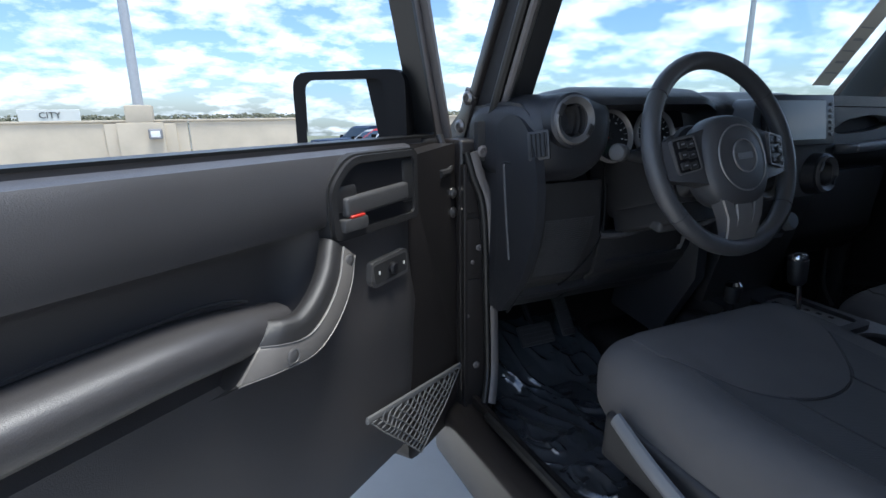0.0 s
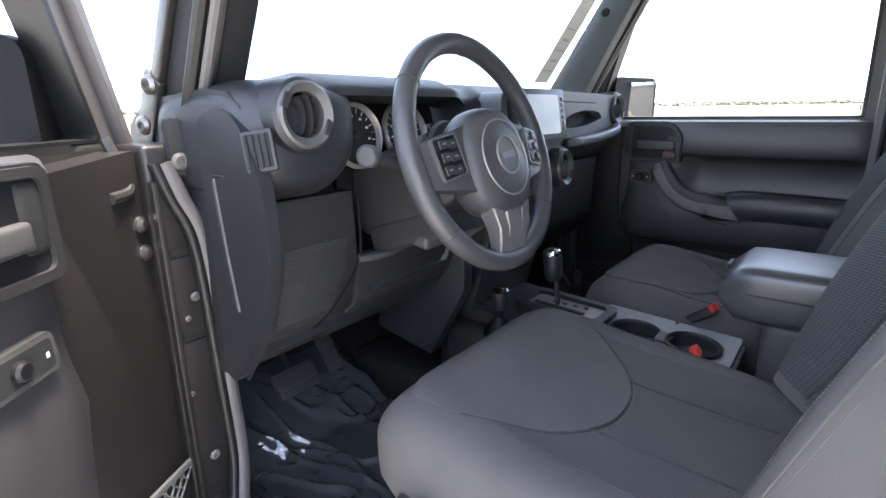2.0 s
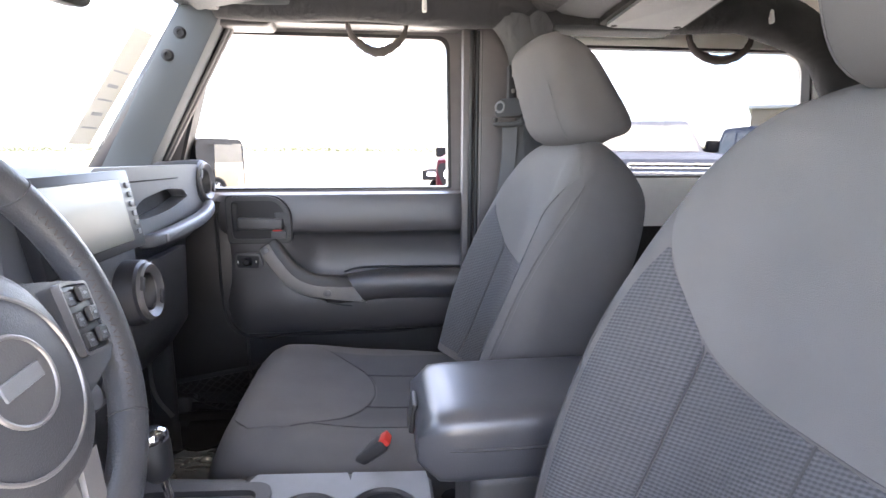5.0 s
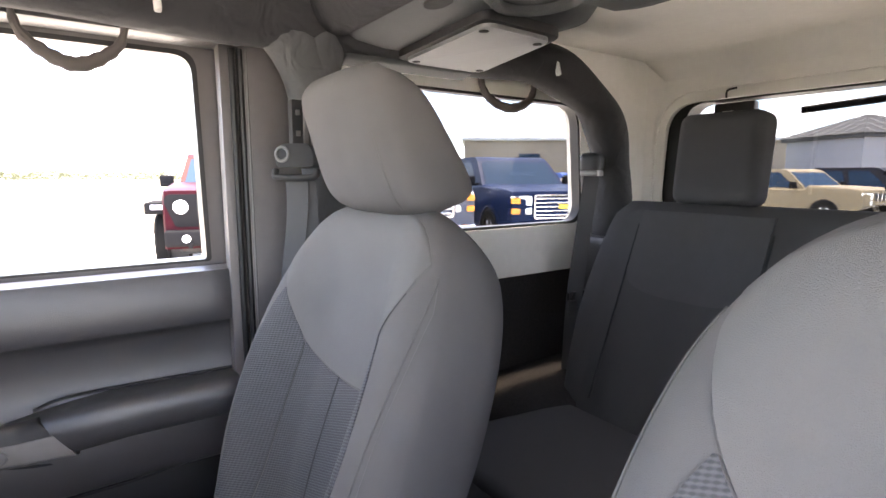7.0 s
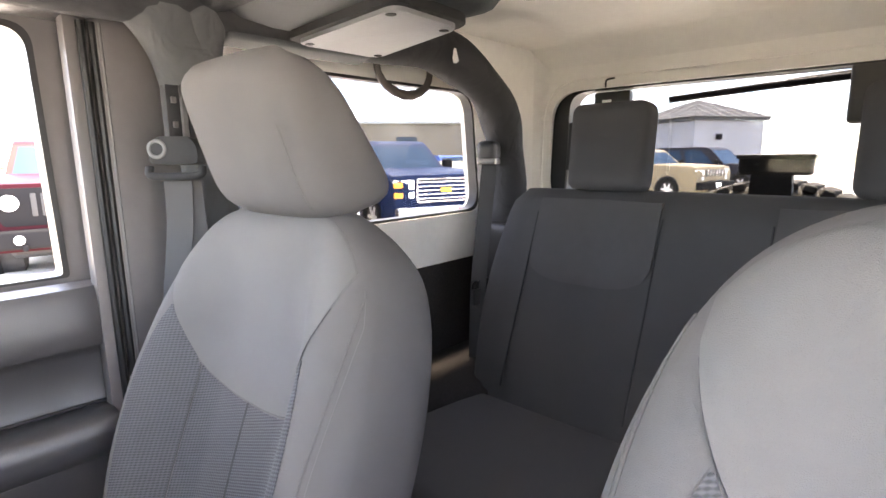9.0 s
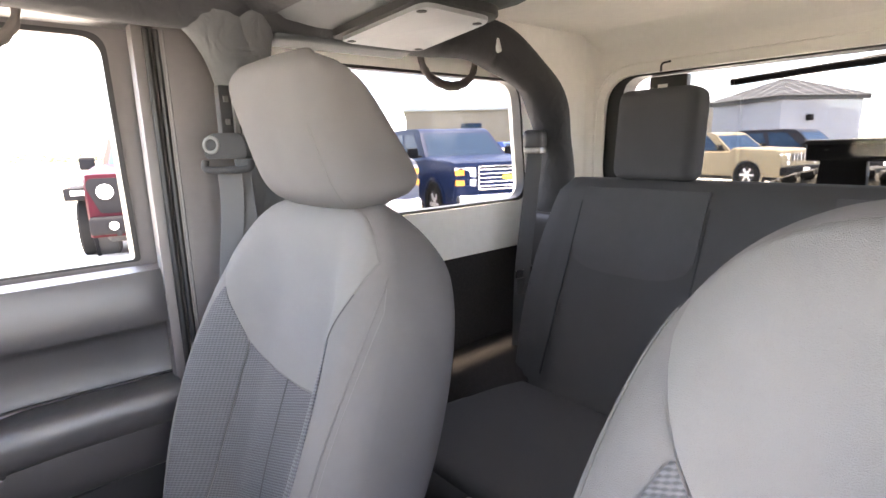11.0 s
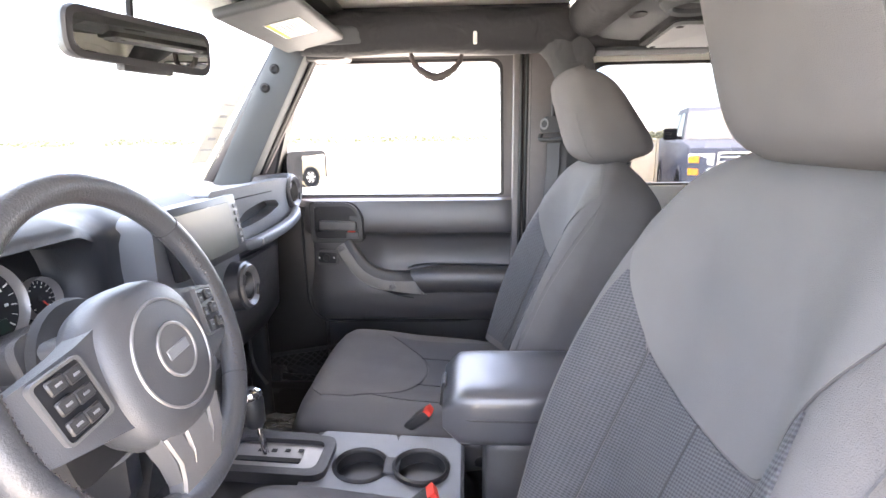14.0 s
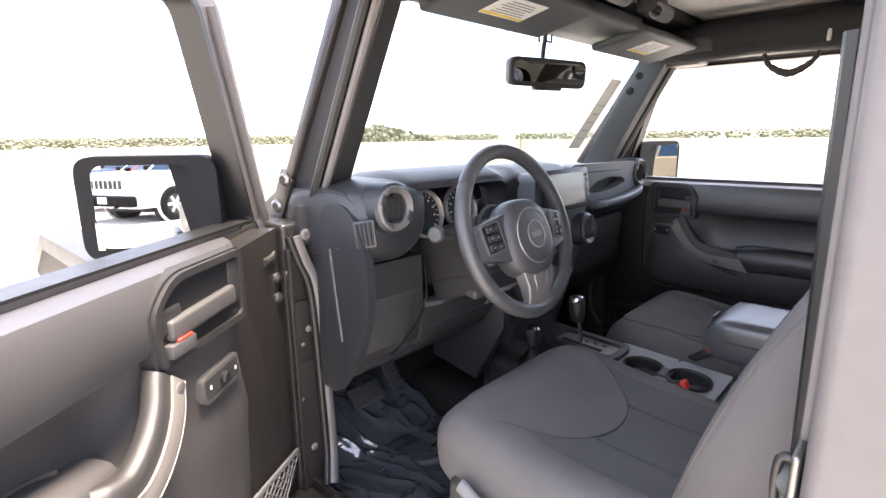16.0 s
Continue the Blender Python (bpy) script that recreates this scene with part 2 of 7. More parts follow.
M_DECK = mat("deck_concrete", (0.50, 0.48, 0.44), 0.9, bump=0.6, bump_scale=90, spread=0.12, scale=5, stain=0.3, stain_scale=0.5)
M_TREAD = mat("dusty_tyre_rubber", (0.055, 0.053, 0.05), 0.9, spec=0.2, bump=0.5, bump_scale=200, spread=0.3)
M_GALV = mat("galvanised_steel", (0.42, 0.44, 0.46), 0.5, metal=0.4, spread=0.15)
M_STRAP = mat("grab_strap_webbing", (0.105, 0.092, 0.086), 0.85, bump=0.6, bump_scale=700, spec=0.25)
M_BELT = mat("belt_webbing", (0.075, 0.075, 0.077), 0.85, bump=0.6, bump_scale=900)
M_SIDING = mat("white_siding", (0.20, 0.215, 0.255), 0.6, bump=0.2, spread=0.05, scale=1.0, stain=0.15, stain_scale=0.5)
M_ROOF = mat("grey_metal_roof", (0.055, 0.058, 0.064), 0.7, spec=0.05, spread=0.15, scale=1.0)
M_NET = mat("net_cord", (0.14, 0.14, 0.14), 0.8)


# ---- building blocks ----
def part(name, bm, material, parent=None, label="", smooth=38, recalc=True):
    """Links a bmesh as one mesh object, under a thing or a part."""
    if recalc:
        bmesh.ops.recalc_face_normals(bm, faces=bm.faces)
    me = bpy.data.meshes.new(name)
    bm.to_mesh(me)
    bm.free()
    me.materials.append(material)
    if smooth:
        me.polygons.foreach_set("use_smooth", [True] * len(me.polygons))
        me.set_sharp_from_angle(angle=radians(smooth))
    ob = new(name, me)
    if parent is not None:
        ob.parent = parent
    if label:
        tagged(ob, label)
    return ob


def thing(name, label, category, group="", kind=""):
    return tagged(new(name), label, category, group, kind)


def moved(bm, m):
    bm.transform(m)
    return bm


def rbox(sx, sy, sz, r=0.01, seg=2, m=None):
    bm = bmesh.new()
    bmesh.ops.create_cube(bm, size=1.0)
    bmesh.ops.scale(bm, vec=(sx, sy, sz), verts=bm.verts)
    r = min(r, 0.49 * min(sx, sy, sz))
    if r > 0:
        bmesh.ops.bevel(bm, geom=bm.edges[:], offset=r, segments=seg, profile=0.6, affect="EDGES")
    if m is not None:
        bm.transform(m)
    return bm


def span(x0, x1, y0, y1, z0, z1, r=0.008, seg=2):
    return rbox(abs(x1 - x0), abs(y1 - y0), abs(z1 - z0), r, seg, pose((x0 + x1) / 2, (y0 + y1) / 2, (z0 + z1) / 2))


def join(*bms):
    out = bmesh.new()
    for b in bms:
        me = bpy.data.meshes.new("tmp")
        b.to_mesh(me)
        b.free()
        out.from_mesh(me)
        bpy.data.meshes.remove(me)
    return out


def loft(loops, closed=True, caps=True):
    bm = bmesh.new()
    rows = [[bm.verts.new(p) for p in lp] for lp in loops]
    n = len(rows[0])
    for a, b in zip(rows, rows[1:]):
        for k in range(n if closed else n - 1):
            bm.faces.new((a[k], a[(k + 1) % n], b[(k + 1) % n], b[k]))
    if caps and closed:
        bm.faces.new(rows[0])
        bm.faces.new(rows[-1])
    return bm


def smooth_path(pts, n=8):
    """Catmull-Rom through the points."""
    pts = [Vector(p) for p in pts]
    ext = [2 * pts[0] - pts[1], *pts, 2 * pts[-1] - pts[-2]]
    out = []
    for a, b, c, d in zip(ext, ext[1:], ext[2:], ext[3:]):
        for k in range(n):
            t = k / n
            out.append(0.5 * (2 * b + (c - a) * t + (2 * a - 5 * b + 4 * c - d) * t * t + (3 * b - a - 3 * c + d) * t ** 3))
    return out + [pts[-1]]


def sweep(pts, rx, ry=None, seg=12, up=(0, 0, 1), square=1.0, closed=False):
    """A tube along points; rx may be a function of 0..1. square under 1 flattens its sides."""
    pts, ry = [Vector(p) for p in pts], ry if ry is not None else rx
    loops, n = [], len(pts)
    for k, p in enumerate(pts):
        a, b = (pts[k - 1], pts[(k + 1) % n]) if closed else (pts[max(0, k - 1)], pts[min(n - 1, k + 1)])
        d = (b - a).normalized()
        side = d.cross(Vector(up))
        side = side.normalized() if side.length > 1e-4 else Vector((1, 0, 0))
        top = side.cross(d)
        u = k / (n - 1)
        r1, r2 = (rx(u) if callable(rx) else rx), (ry(u) if callable(ry) else ry)
        lp = []
        for j in range(seg):
            t = 2 * math.pi * j / seg
            c, s = math.cos(t), math.sin(t)
            c, s = math.copysign(abs(c) ** square, c), math.copysign(abs(s) ** square, s)
            lp.append(p + side * (r1 * c) + top * (r2 * s))
        loops.append(lp)
    if closed:
        return loft(loops + [loops[0]], caps=False)
    return loft(loops)


def prism(poly, a, b, axis="x", r=0.0, seg=2):
    """A flat outline (two coordinates each) drawn out from a to b along an axis."""
    def put(p, q):
        return {"x": (q, *p), "y": (p[0], q, p[1]), "z": (*p, q)}[axis]
    bm = loft([[put(p, a) for p in poly], [put(p, b) for p in poly]])
    if r:
        bmesh.ops.bevel(bm, geom=bm.edges[:], offset=r, segments=seg, profile=0.6, affect="EDGES", clamp_overlap=True)
    return bm


def round_poly(pts, r, n=5):
    """An outline with rounded corners; r is a number or one for each corner."""
    out, k = [], len(pts)
    for i, p in enumerate(pts):
        p, a, b = Vector(p), Vector(pts[i - 1]), Vector(pts[(i + 1) % k])
        ri = r[i] if isinstance(r, (list, tuple)) else r
        da, db = a - p, b - p
        ri = min(ri, 0.48 * da.length, 0.48 * db.length)
        if ri <= 1e-5:
            out.append(tuple(p))
            continue
        s, e = p + da.normalized() * ri, p + db.normalized() * ri
        for j in range(n + 1):
            t = j / n
            out.append(tuple(s * (1 - t) ** 2 + p * 2 * t * (1 - t) + e * t * t))
    return out


def frame_of(outer, inner, a, b, axis="x"):
    """A plate with one hole: two outlines of equal length, drawn out from a to b."""
    def put(p, q):
        return {"x": (q, *p), "y": (p[0], q, p[1]), "z": (*p, q)}[axis]
    return loft([[put(p, q) for p in lp] for lp, q in ((outer, a), (outer, b), (inner, b), (inner, a), (outer, a))], caps=False)


def lathe(profile, seg=32, m=None, caps=True):
    """Turns (radius, height) pairs about z."""
    bm = loft([[(r * math.cos(2 * math.pi * k / seg), r * math.sin(2 * math.pi * k / seg), h) for k in range(seg)] for r, h in profile], True, caps)
    if m is not None:
        bm.transform(m)
    return bm


def disc(r, h, seg=24, m=None, edge=0.0):
    e = edge or h * 0.3
    return lathe([(r - e, 0), (r, e), (r, h - e), (r - e, h)], seg, m)


def torus(R, r, seg=48, seg2=12, m=None, squash=1.0):
    pts = [(R * math.cos(2 * math.pi * k / seg), R * math.sin(2 * math.pi * k / seg), 0) for k in range(seg)]
    bm = sweep(pts, r, r * squash, seg2, closed=True)
    if m is not None:
        bm.transform(m)
    return bm


def basis(origin, x, y, z):
    """A pose from an origin and three axes."""
    m = Matrix((x, y, z)).transposed().to_4x4()
    m.translation = Vector(origin)
    return m


def facing(origin, z, up=(0, 0, 1)):
    """A pose whose z axis points along the given way, y as near up as can be."""
    z = Vector(z).normalized()
    x = Vector(up).cross(z).normalized()
    return basis(origin, x, z.cross(x), z)


def bolt(name, origin, way, r, parent, material=None, label=""):
    m = facing(origin, way)
    bm = join(lathe([(r * 1.25, 0), (r * 1.25, r * 0.2), (r, r * 0.35), (r * 0.8, r * 0.55), (r * 0.45, r * 0.55), (r * 0.4, r * 0.25)], 16, m))
    return part(name, bm, material or M_STEEL, parent, label)


# ---- the car's shell ----
def structure(name, bm, material, label, smooth=38):
    return tagged(part(name, bm, material, None, "", smooth), label, "car body", kind="structure")


structure("floor", join(span(-0.74, 0.74, -1.9, 0.55, 0.50, 0.535, 0.01), prism([(0.5, 0.5), (0.86, 0.74), (0.86, 1.15), (0.83, 1.15), (0.83, 0.76), (0.5, 0.535)], -0.74, 0.74, "x"), rbox(0.34, 2.2, 0.16, 0.06, 4, pose(0.02, -0.45, 0.56))), M_CARPET, "black carpeted cabin floor and toe board with a raised tunnel")
for side, word in ((-1, "driver"), (1, "passenger")):
    x0, x1 = side * 0.69, side * 0.775
    py = 0.345 if side < 0 else 0.40
    pb = -0.540 if side < 0 else -0.480
    structure("door_sill", join(span(x0, x1, -0.52, 0.42, 0.50, 0.635, 0.02, 3), span(side * 0.685, side * 0.70, -0.5, 0.40, 0.63, 0.655, 0.006)), M_PAINT, f"dark grey painted sill under the {word} door opening with a rubber lip")
    structure("sill_seal", sweep(smooth_path([(side * 0.712, pb + 0.012, 1.5), (side * 0.712, pb + 0.012, 0.72), (side * 0.712, -0.42, 0.66), (side * 0.712, 0.26, 0.66)] + ([(side * 0.712, 0.35, 0.74), (side * 0.712, 0.345, 1.2)] if side > 0 else []), 6), 0.011, seg=8, up=(1, 0, 0)), M_RUBBER, "black rubber seal round the door opening")
    if side > 0:
        for dy, r, mt in ((0.004, 0.006, M_RUBBER), (-0.011, 0.0055, M_RUBBER), (-0.022, 0.003, M_VENT)):
            structure("pillar_seal", sweep(smooth_path([(0.697, -0.474 + dy, 1.66), (0.697, -0.474 + dy, 1.2), (0.697, -0.474 + dy, 0.80)], 4), r, seg=8, up=(1, 0, 0)), mt, "ribbed door seal along the rear pillar")
    # hinge pillar
    if side < 0:
        structure("wall_hinge_pillar", join(span(-0.727, -0.64, 0.364, 0.52, 0.5, 1.25, 0.010, 3), span(-0.722, -0.682, 0.359, 0.38, 1.095, 1.20, 0.006, 2), span(-0.722, -0.672, 0.357, 0.38, 0.955, 1.083, 0.006, 2), span(-0.720, -0.664, 0.360, 0.38, 0.60, 0.945, 0.006, 2), span(-0.724, -0.714, 0.352, 0.38, 0.60, 1.20, 0.004, 2)), M_PAINT, "grey painted front hinge pillar of pressed steel with steps")
        flange = [(-0.700, 0.352, 1.225), (-0.686, 0.348, 1.175), (-0.667, 0.346, 1.125), (-0.658, 0.346, 1.05), (-0.650, 0.348, 0.87), (-0.646, 0.348, 0.72), (-0.675, 0.31, 0.655)]
        structure("pillar_flange", sweep(smooth_path(flange, 6), 0.0065, 0.010, seg=10, up=(1, 0, 0)), M_FRAME, "bent steel flange beside the door seal")
        structure("pillar_seal", sweep(smooth_path([(x - 0.015, y + 0.006, z) for x, y, z in flange], 6), 0.0085, seg=10, up=(1, 0, 0)), M_RUBBER, "black rubber door seal on the hinge pillar")
        for bx, bz, br in ((-0.684, 1.017, 0.006), (-0.700, 0.985, 0.004), (-0.690, 0.735, 0.007), (-0.712, 0.86, 0.004)):
            tagged(bolt("pillar_bolt", (bx, 0.357, bz), (0, -1, 0), br, None, M_FRAME), "small steel bolt in the hinge pillar", "bolt", kind="structure")
        structure("pivot_bracket", join(rbox(0.05, 0.02, 0.085, 0.008, 2, pose(-0.668, 0.360, 1.245)), rbox(0.016, 0.02, 0.05, 0.005, 2, pose(-0.655, 0.352, 1.275))), M_DARK, "dark windscreen pivot bracket")
        tagged(bolt("pillar_bolt", (-0.681, 0.349, 1.226), (0, -1, 0), 0.010, None, M_FRAME), "steel pivot bolt at the foot of the windscreen", "bolt", kind="structure")
    else:
        structure("wall_hinge_pillar", join(span(side * 0.64, side * (0.717 if side < 0 else 0.775), py, 0.52, 0.5, 1.25, 0.014, 3), span(side * 0.655, side * 0.668, py - 0.015, py + 0.015, 0.62, 1.22, 0.005)), M_PAINT, "dark grey painted front hinge pillar with folded steel edges")
    for dx, r, mt in () if side < 0 else ((0.672, 0.007, M_FRAME), (0.688, 0.011, M_RUBBER), (0.703, 0.005, M_FRAME), (0.714, 0.006, M_PAINT)):
        structure("pillar_seal", sweep(smooth_path([(side * dx, py - 0.018, 1.27), (side * dx, py - 0.022, 1.0), (side * dx, py - 0.018, 0.75), (side * dx, py - 0.06, 0.655)], 6), r, seg=8, up=(1, 0, 0)), mt, "upright rubber and steel edge of the hinge pillar")
    # rear pillar
    structure("wall_rear_pillar", join(span(side * 0.695, side * 0.785, -0.80 if side < 0 else -0.625, pb, 0.55, 1.72, 0.014, 3), span(side * 0.70, side * 0.735, pb, pb + (0.010 if side < 0 else 0.032), 0.62, 1.70, 0.005)), M_FRAME, "grey painted pillar behind the door opening")
    if side > 0:
        structure("wall_kick_panel", join(span(0.67, 0.705, 0.33, 0.62, 0.5, 1.23, 0.02, 3), span(0.69, 0.76, 0.30, 0.42, 0.60, 0.70, 0.01)), M_PLASTIC, "black plastic kick panel in the passenger footwell")
    # side of the tub behind the pillar
    structure("wall_tub_side", join(span(side * 0.715, side * 0.772, -1.93, -0.55, 0.5, 1.15, 0.02, 2), span(side * 0.42, side * 0.72, -1.75, -0.98, 0.5, 0.90, 0.08, 4)), M_CARPET, "black carpeted side of the load tub with a raised wheel arch")
    outer = round_poly([(-0.56, 1.148), (-1.90, 1.148), (-1.84, 1.79), (-0.56, 1.79)], [0.01, 0.02, 0.06, 0.01], 6)
    inner = round_poly([(-0.66, 1.285), (-1.475, 1.285), (-1.44, 1.635), (-0.66, 1.635)], [0.03, 0.05, 0.07, 0.03], 6)
    structure("wall_hardtop_side", frame_of(outer, inner, side * 0.70, side * 0.755, "x"), M_TOP, "cream white hard top side wall round the quarter window")
    g = structure("quarter_window", prism(round_poly([(-0.65, 1.275), (-1.485, 1.275), (-1.45, 1.645), (-0.65, 1.645)], 0.05), side * 0.735, side * 0.739, "x"), M_TINT, "fixed tinted quarter window in the hard top")
    g.visible_shadow = False
    structure("quarter_window_seal", frame_of(round_poly([(-0.645, 1.27), (-1.49, 1.27), (-1.455, 1.65), (-0.645, 1.65)], 0.05, 6), round_poly([(-0.668, 1.292), (-1.467, 1.292), (-1.433, 1.628), (-0.668, 1.628)], 0.06, 6), side * 0.704, side * 0.734, "x"), M_RUBBER, "thin black rubber window seal")
    # windscreen pillar
    lean = [(0.37, 1.22), (0.485, 1.22), (0.165, 1.79), (0.06, 1.79)]
    if side < 0:
        lean = [(0.37, 1.22), (0.515, 1.22), (0.155, 1.79), (0.06, 1.79)]
    px0, px1, ps = (0.585, 0.655, 0.054) if side < 0 else (0.635, 0.72, 0.0)
    # driver pillar coloured near black to offset direct skylight; passenger pillar stays grey
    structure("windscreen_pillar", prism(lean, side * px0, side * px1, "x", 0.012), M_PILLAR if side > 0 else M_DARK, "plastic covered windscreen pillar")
    structure("roof_side_rail", join(span(side * 0.69, side * 0.765, -0.60, 0.125, 1.665, 1.80, 0.012), span(side * 0.645, side * 0.745, 0.02, 0.175, 1.648, 1.78, 0.02, 3)), M_PLASTIC, "dark roof rail above the door window")
    for dx, dy, r, mt in ((0.718, 0.004, 0.010, M_RUBBER), (0.706, -0.012, 0.008, M_FRAME), (0.694, -0.008, 0.006, M_RUBBER)):
        structure("pillar_seal", sweep([(side * (dx - ps), 0.372 + dy, 1.235), (side * (dx - ps), 0.075 + dy, 1.76)], r, seg=8, up=(1, 0, 0)), mt, "ribbed door seal along the windscreen pillar")
    for bz in (1.335, 1.275):
        b = bolt("pillar_bolt", (side * (0.777 if side > 0 else 0.672), 0.495 - (bz - 1.24) * 0.66, bz), (side, -0.3, 0), 0.012, None, M_STEEL)
        tagged(b, "steel bolt in the windscreen hinge bracket", "bolt", kind="structure")
    structure("windscreen_hinge", join(rbox(0.012, 0.05, 0.11, 0.004, 2, pose(side * (0.75 if side > 0 else 0.664), 0.455, 1.30, 32, 0, 0)), rbox(0.014, 0.03, 0.6, 0.005, 2, pose(side * (0.738 if side > 0 else 0.660), 0.37 if side > 0 else 0.322, 1.5, 33, 0, 0))), M_PAINT, "dark grey windscreen frame edge with a folding hinge")
for bx, bz in ((0.634, 1.625), (0.634, 1.575)):
    b = bolt("pillar_bolt", (bx, 0.18 + (1.69 - bz) * 0.62, bz), (-1, -0.25, 0), 0.011, None, M_DARK)
    tagged(b, "dark recessed bolt in the windscreen pillar trim", "bolt", kind="structure")
structure("windscreen_header", join(span(-0.66, 0.66, 0.10, 0.235, 1.685, 1.76, 0.025, 3), span(-0.66, 0.66, 0.02, 0.16, 1.745, 1.785, 0.015, 2)), M_PLASTIC, "dark plastic windscreen header")
wind = structure("windscreen", prism([(0.515, 1.24), (0.521, 1.24), (0.199, 1.72), (0.193, 1.72)], -0.66, 0.66, "x"), M_GLASS, "clear flat windscreen glass")
wind.visible_shadow = False
structure("ceiling", join(span(-0.75, 0.75, -0.60, 0.13, 1.79, 1.83, 0.01), span(-0.75, 0.75, -1.88, -0.61, 1.79, 1.83, 0.01), span(-0.54, -0.02, -0.50, 0.02, 1.778, 1.792, 0.006), span(0.02, 0.54, -0.50, 0.02, 1.778, 1.792, 0.006)), M_TOP, "cream white hard top roof lining in panels")
outer = round_poly([(-0.76, 1.15), (0.76, 1.15), (0.755, 1.79), (-0.755, 1.79)], 0.02, 7)
inner = round_poly([(-0.662, 1.28), (0.662, 1.28), (0.645, 1.655), (-0.645, 1.655)], 0.10, 7)
structure("wall_hardtop_rear", frame_of(outer, inner, -1.80, -1.818, "y"), M_TOP, "cream white rear wall of the hard top round the rear window")
for side in (-1, 1):
    loops = []
    for k in range(9):
        a = radians(90 * k / 8)
        x, y = side * (0.648 + 0.056 * math.cos(a)), -1.745 - 0.056 * math.sin(a)
        loops.append([(x, y, 1.15), (x, y, 1.79), (side * 0.715, -1.815, 1.79), (side * 0.715, -1.815, 1.15)])
    structure("hardtop_corner", loft(loops), M_TOP, "rounded cream white inner corner of the hard top", 60)
loops = []
for k in range(9):
    a = radians(90 * k / 8)
    y, z = -1.72 - 0.082 * math.cos(a), 1.71 + 0.082 * math.sin(a)
    loops.append([(-0.70, y, z), (0.70, y, z), (0.70, -1.815, 1.80), (-0.70, -1.815, 1.80)])
structure("hardtop_cove", loft(loops), M_TOP, "rounded cream white edge between roof and rear wall", 60)
structure("rear_window_surround", frame_of(round_poly([(-0.694, 1.24), (0.694, 1.24), (0.685, 1.70), (-0.685, 1.70)], 0.14, 9), round_poly([(-0.680, 1.255), (0.680, 1.255), (0.668, 1.685), (-0.668, 1.685)], 0.13, 9), -1.789, -1.803, "y"), M_TOP, "raised cream ridge round the rear window opening")
structure("rear_window_seal", frame_of(round_poly([(-0.668, 1.274), (0.668, 1.274), (0.651, 1.661), (-0.651, 1.661)], 0.10, 9), round_poly([(-0.60, 1.30), (0.60, 1.30), (0.590, 1.650), (-0.590, 1.650)], 0.06, 9), -1.8185, -1.885, "y"), M_RUBBER, "black rubber and ceramic edge of the rear window")
g = structure("rear_window", prism(round_poly([(-0.63, 1.28), (0.63, 1.28), (0.62, 1.656), (-0.62, 1.656)], 0.06), -1.8855, -1.889, "y"), M_REARGLASS, "tinted lift-up rear window")
g.visible_shadow = False
for side in (-1, 1):
    strut = thing("gas_strut", "thin grey gas strut at the edge of the rear window", "gas strut", "gas struts")
    part("rod", sweep([(side * 0.600, -1.812, 1.24), (side * 0.588, -1.812, 1.42)], 0.0045, seg=10, up=(1, 0, 0)), M_VENT, strut, "grey steel rod")
    part("cylinder", sweep([(side * 0.588, -1.812, 1.40), (side * 0.578, -1.812, 1.54)], 0.008, seg=12, up=(1, 0, 0)), M_DARK, strut)
    part("ball_joint", rbox(0.02, 0.07, 0.02, 0.006, 2, pose(side * 0.578, -1.845, 1.545)), M_DARK, strut)
structure("tailgate", span(-0.72, 0.72, -1.93, -1.875, 0.5, 1.15, 0.02), M_PLASTIC, "dark tailgate under the rear window")
structure("hood", join(prism([(0.60, 1.0), (1.95, 0.95), (1.95, 1.13), (1.3, 1.185), (0.56, 1.215), (0.56, 1.0)], -0.60, 0.60, "x", 0.03, 3)), M_PAINT, "dark grey painted bonnet in front of the windscreen")
for side in (-1, 1):
    structure("front_fender", join(prism([(0.55, 0.85), (0.75, 1.06), (1.7, 1.06), (1.9, 0.9), (1.9, 1.0), (1.72, 1.1), (0.72, 1.1), (0.5, 0.9)], side * 0.60, side * 0.92, "x", 0.015), span(side * 0.58, side * 0.74, 0.5, 1.9, 0.6, 1.08, 0.03)), M_PLASTIC, "dark front fender with a flared wheel arch")
structure("wiper_cowl", span(-0.66, 0.66, 0.53, 0.62, 1.195, 1.23, 0.01), M_PLASTIC, "black cowl panel below the windscreen")


# ---- roll bar ----
bars = thing("roll_bar", "padded dark grey roll bar under the white roof", "roll bar")
for side in (-1, 1):
    x = side * 0.60
    part("side_bar", sweep(smooth_path([(x, 0.13, 1.706), (x, -0.2, 1.704), (x, -0.58, 1.703), (x, -1.0, 1.703), (x, -1.22, 1.69), (x, -1.40, 1.60), (x * 1.02, -1.485, 1.45), (x * 1.03, -1.50, 1.25), (x * 1.03, -1.51, 0.9)], 8), lambda u: 0.054 + 0.004 * math.sin(40 * u), seg=18), M_PAD, bars)
    part("upright", sweep(smooth_path([(x, -0.60, 1.72), (x * 1.05, -0.615, 1.5), (x * 1.08, -0.625, 1.2), (x * 1.08, -0.63, 0.6)], 6), lambda u: 0.045 + 0.006 * math.sin(25 * u), seg=16, up=(1, 0, 0)), M_COVER, bars)
    part("gather", sweep(smooth_path([(x * 1.0, -0.47, 1.705), (x * 1.01, -0.535, 1.692), (x * 1.04, -0.585, 1.645), (x * 1.065, -0.61, 1.58), (x * 1.075, -0.618, 1.48)], 8), lambda u: 0.047 + 0.009 * math.sin(math.pi * u), seg=20, up=(1, 0, 0)), M_COVER, bars, "gathered fabric cover at the joint")
part("cross_bar", sweep([(-0.6, -0.62, 1.725), (0.6, -0.62, 1.725)], 0.05, seg=16), M_PAD, bars)


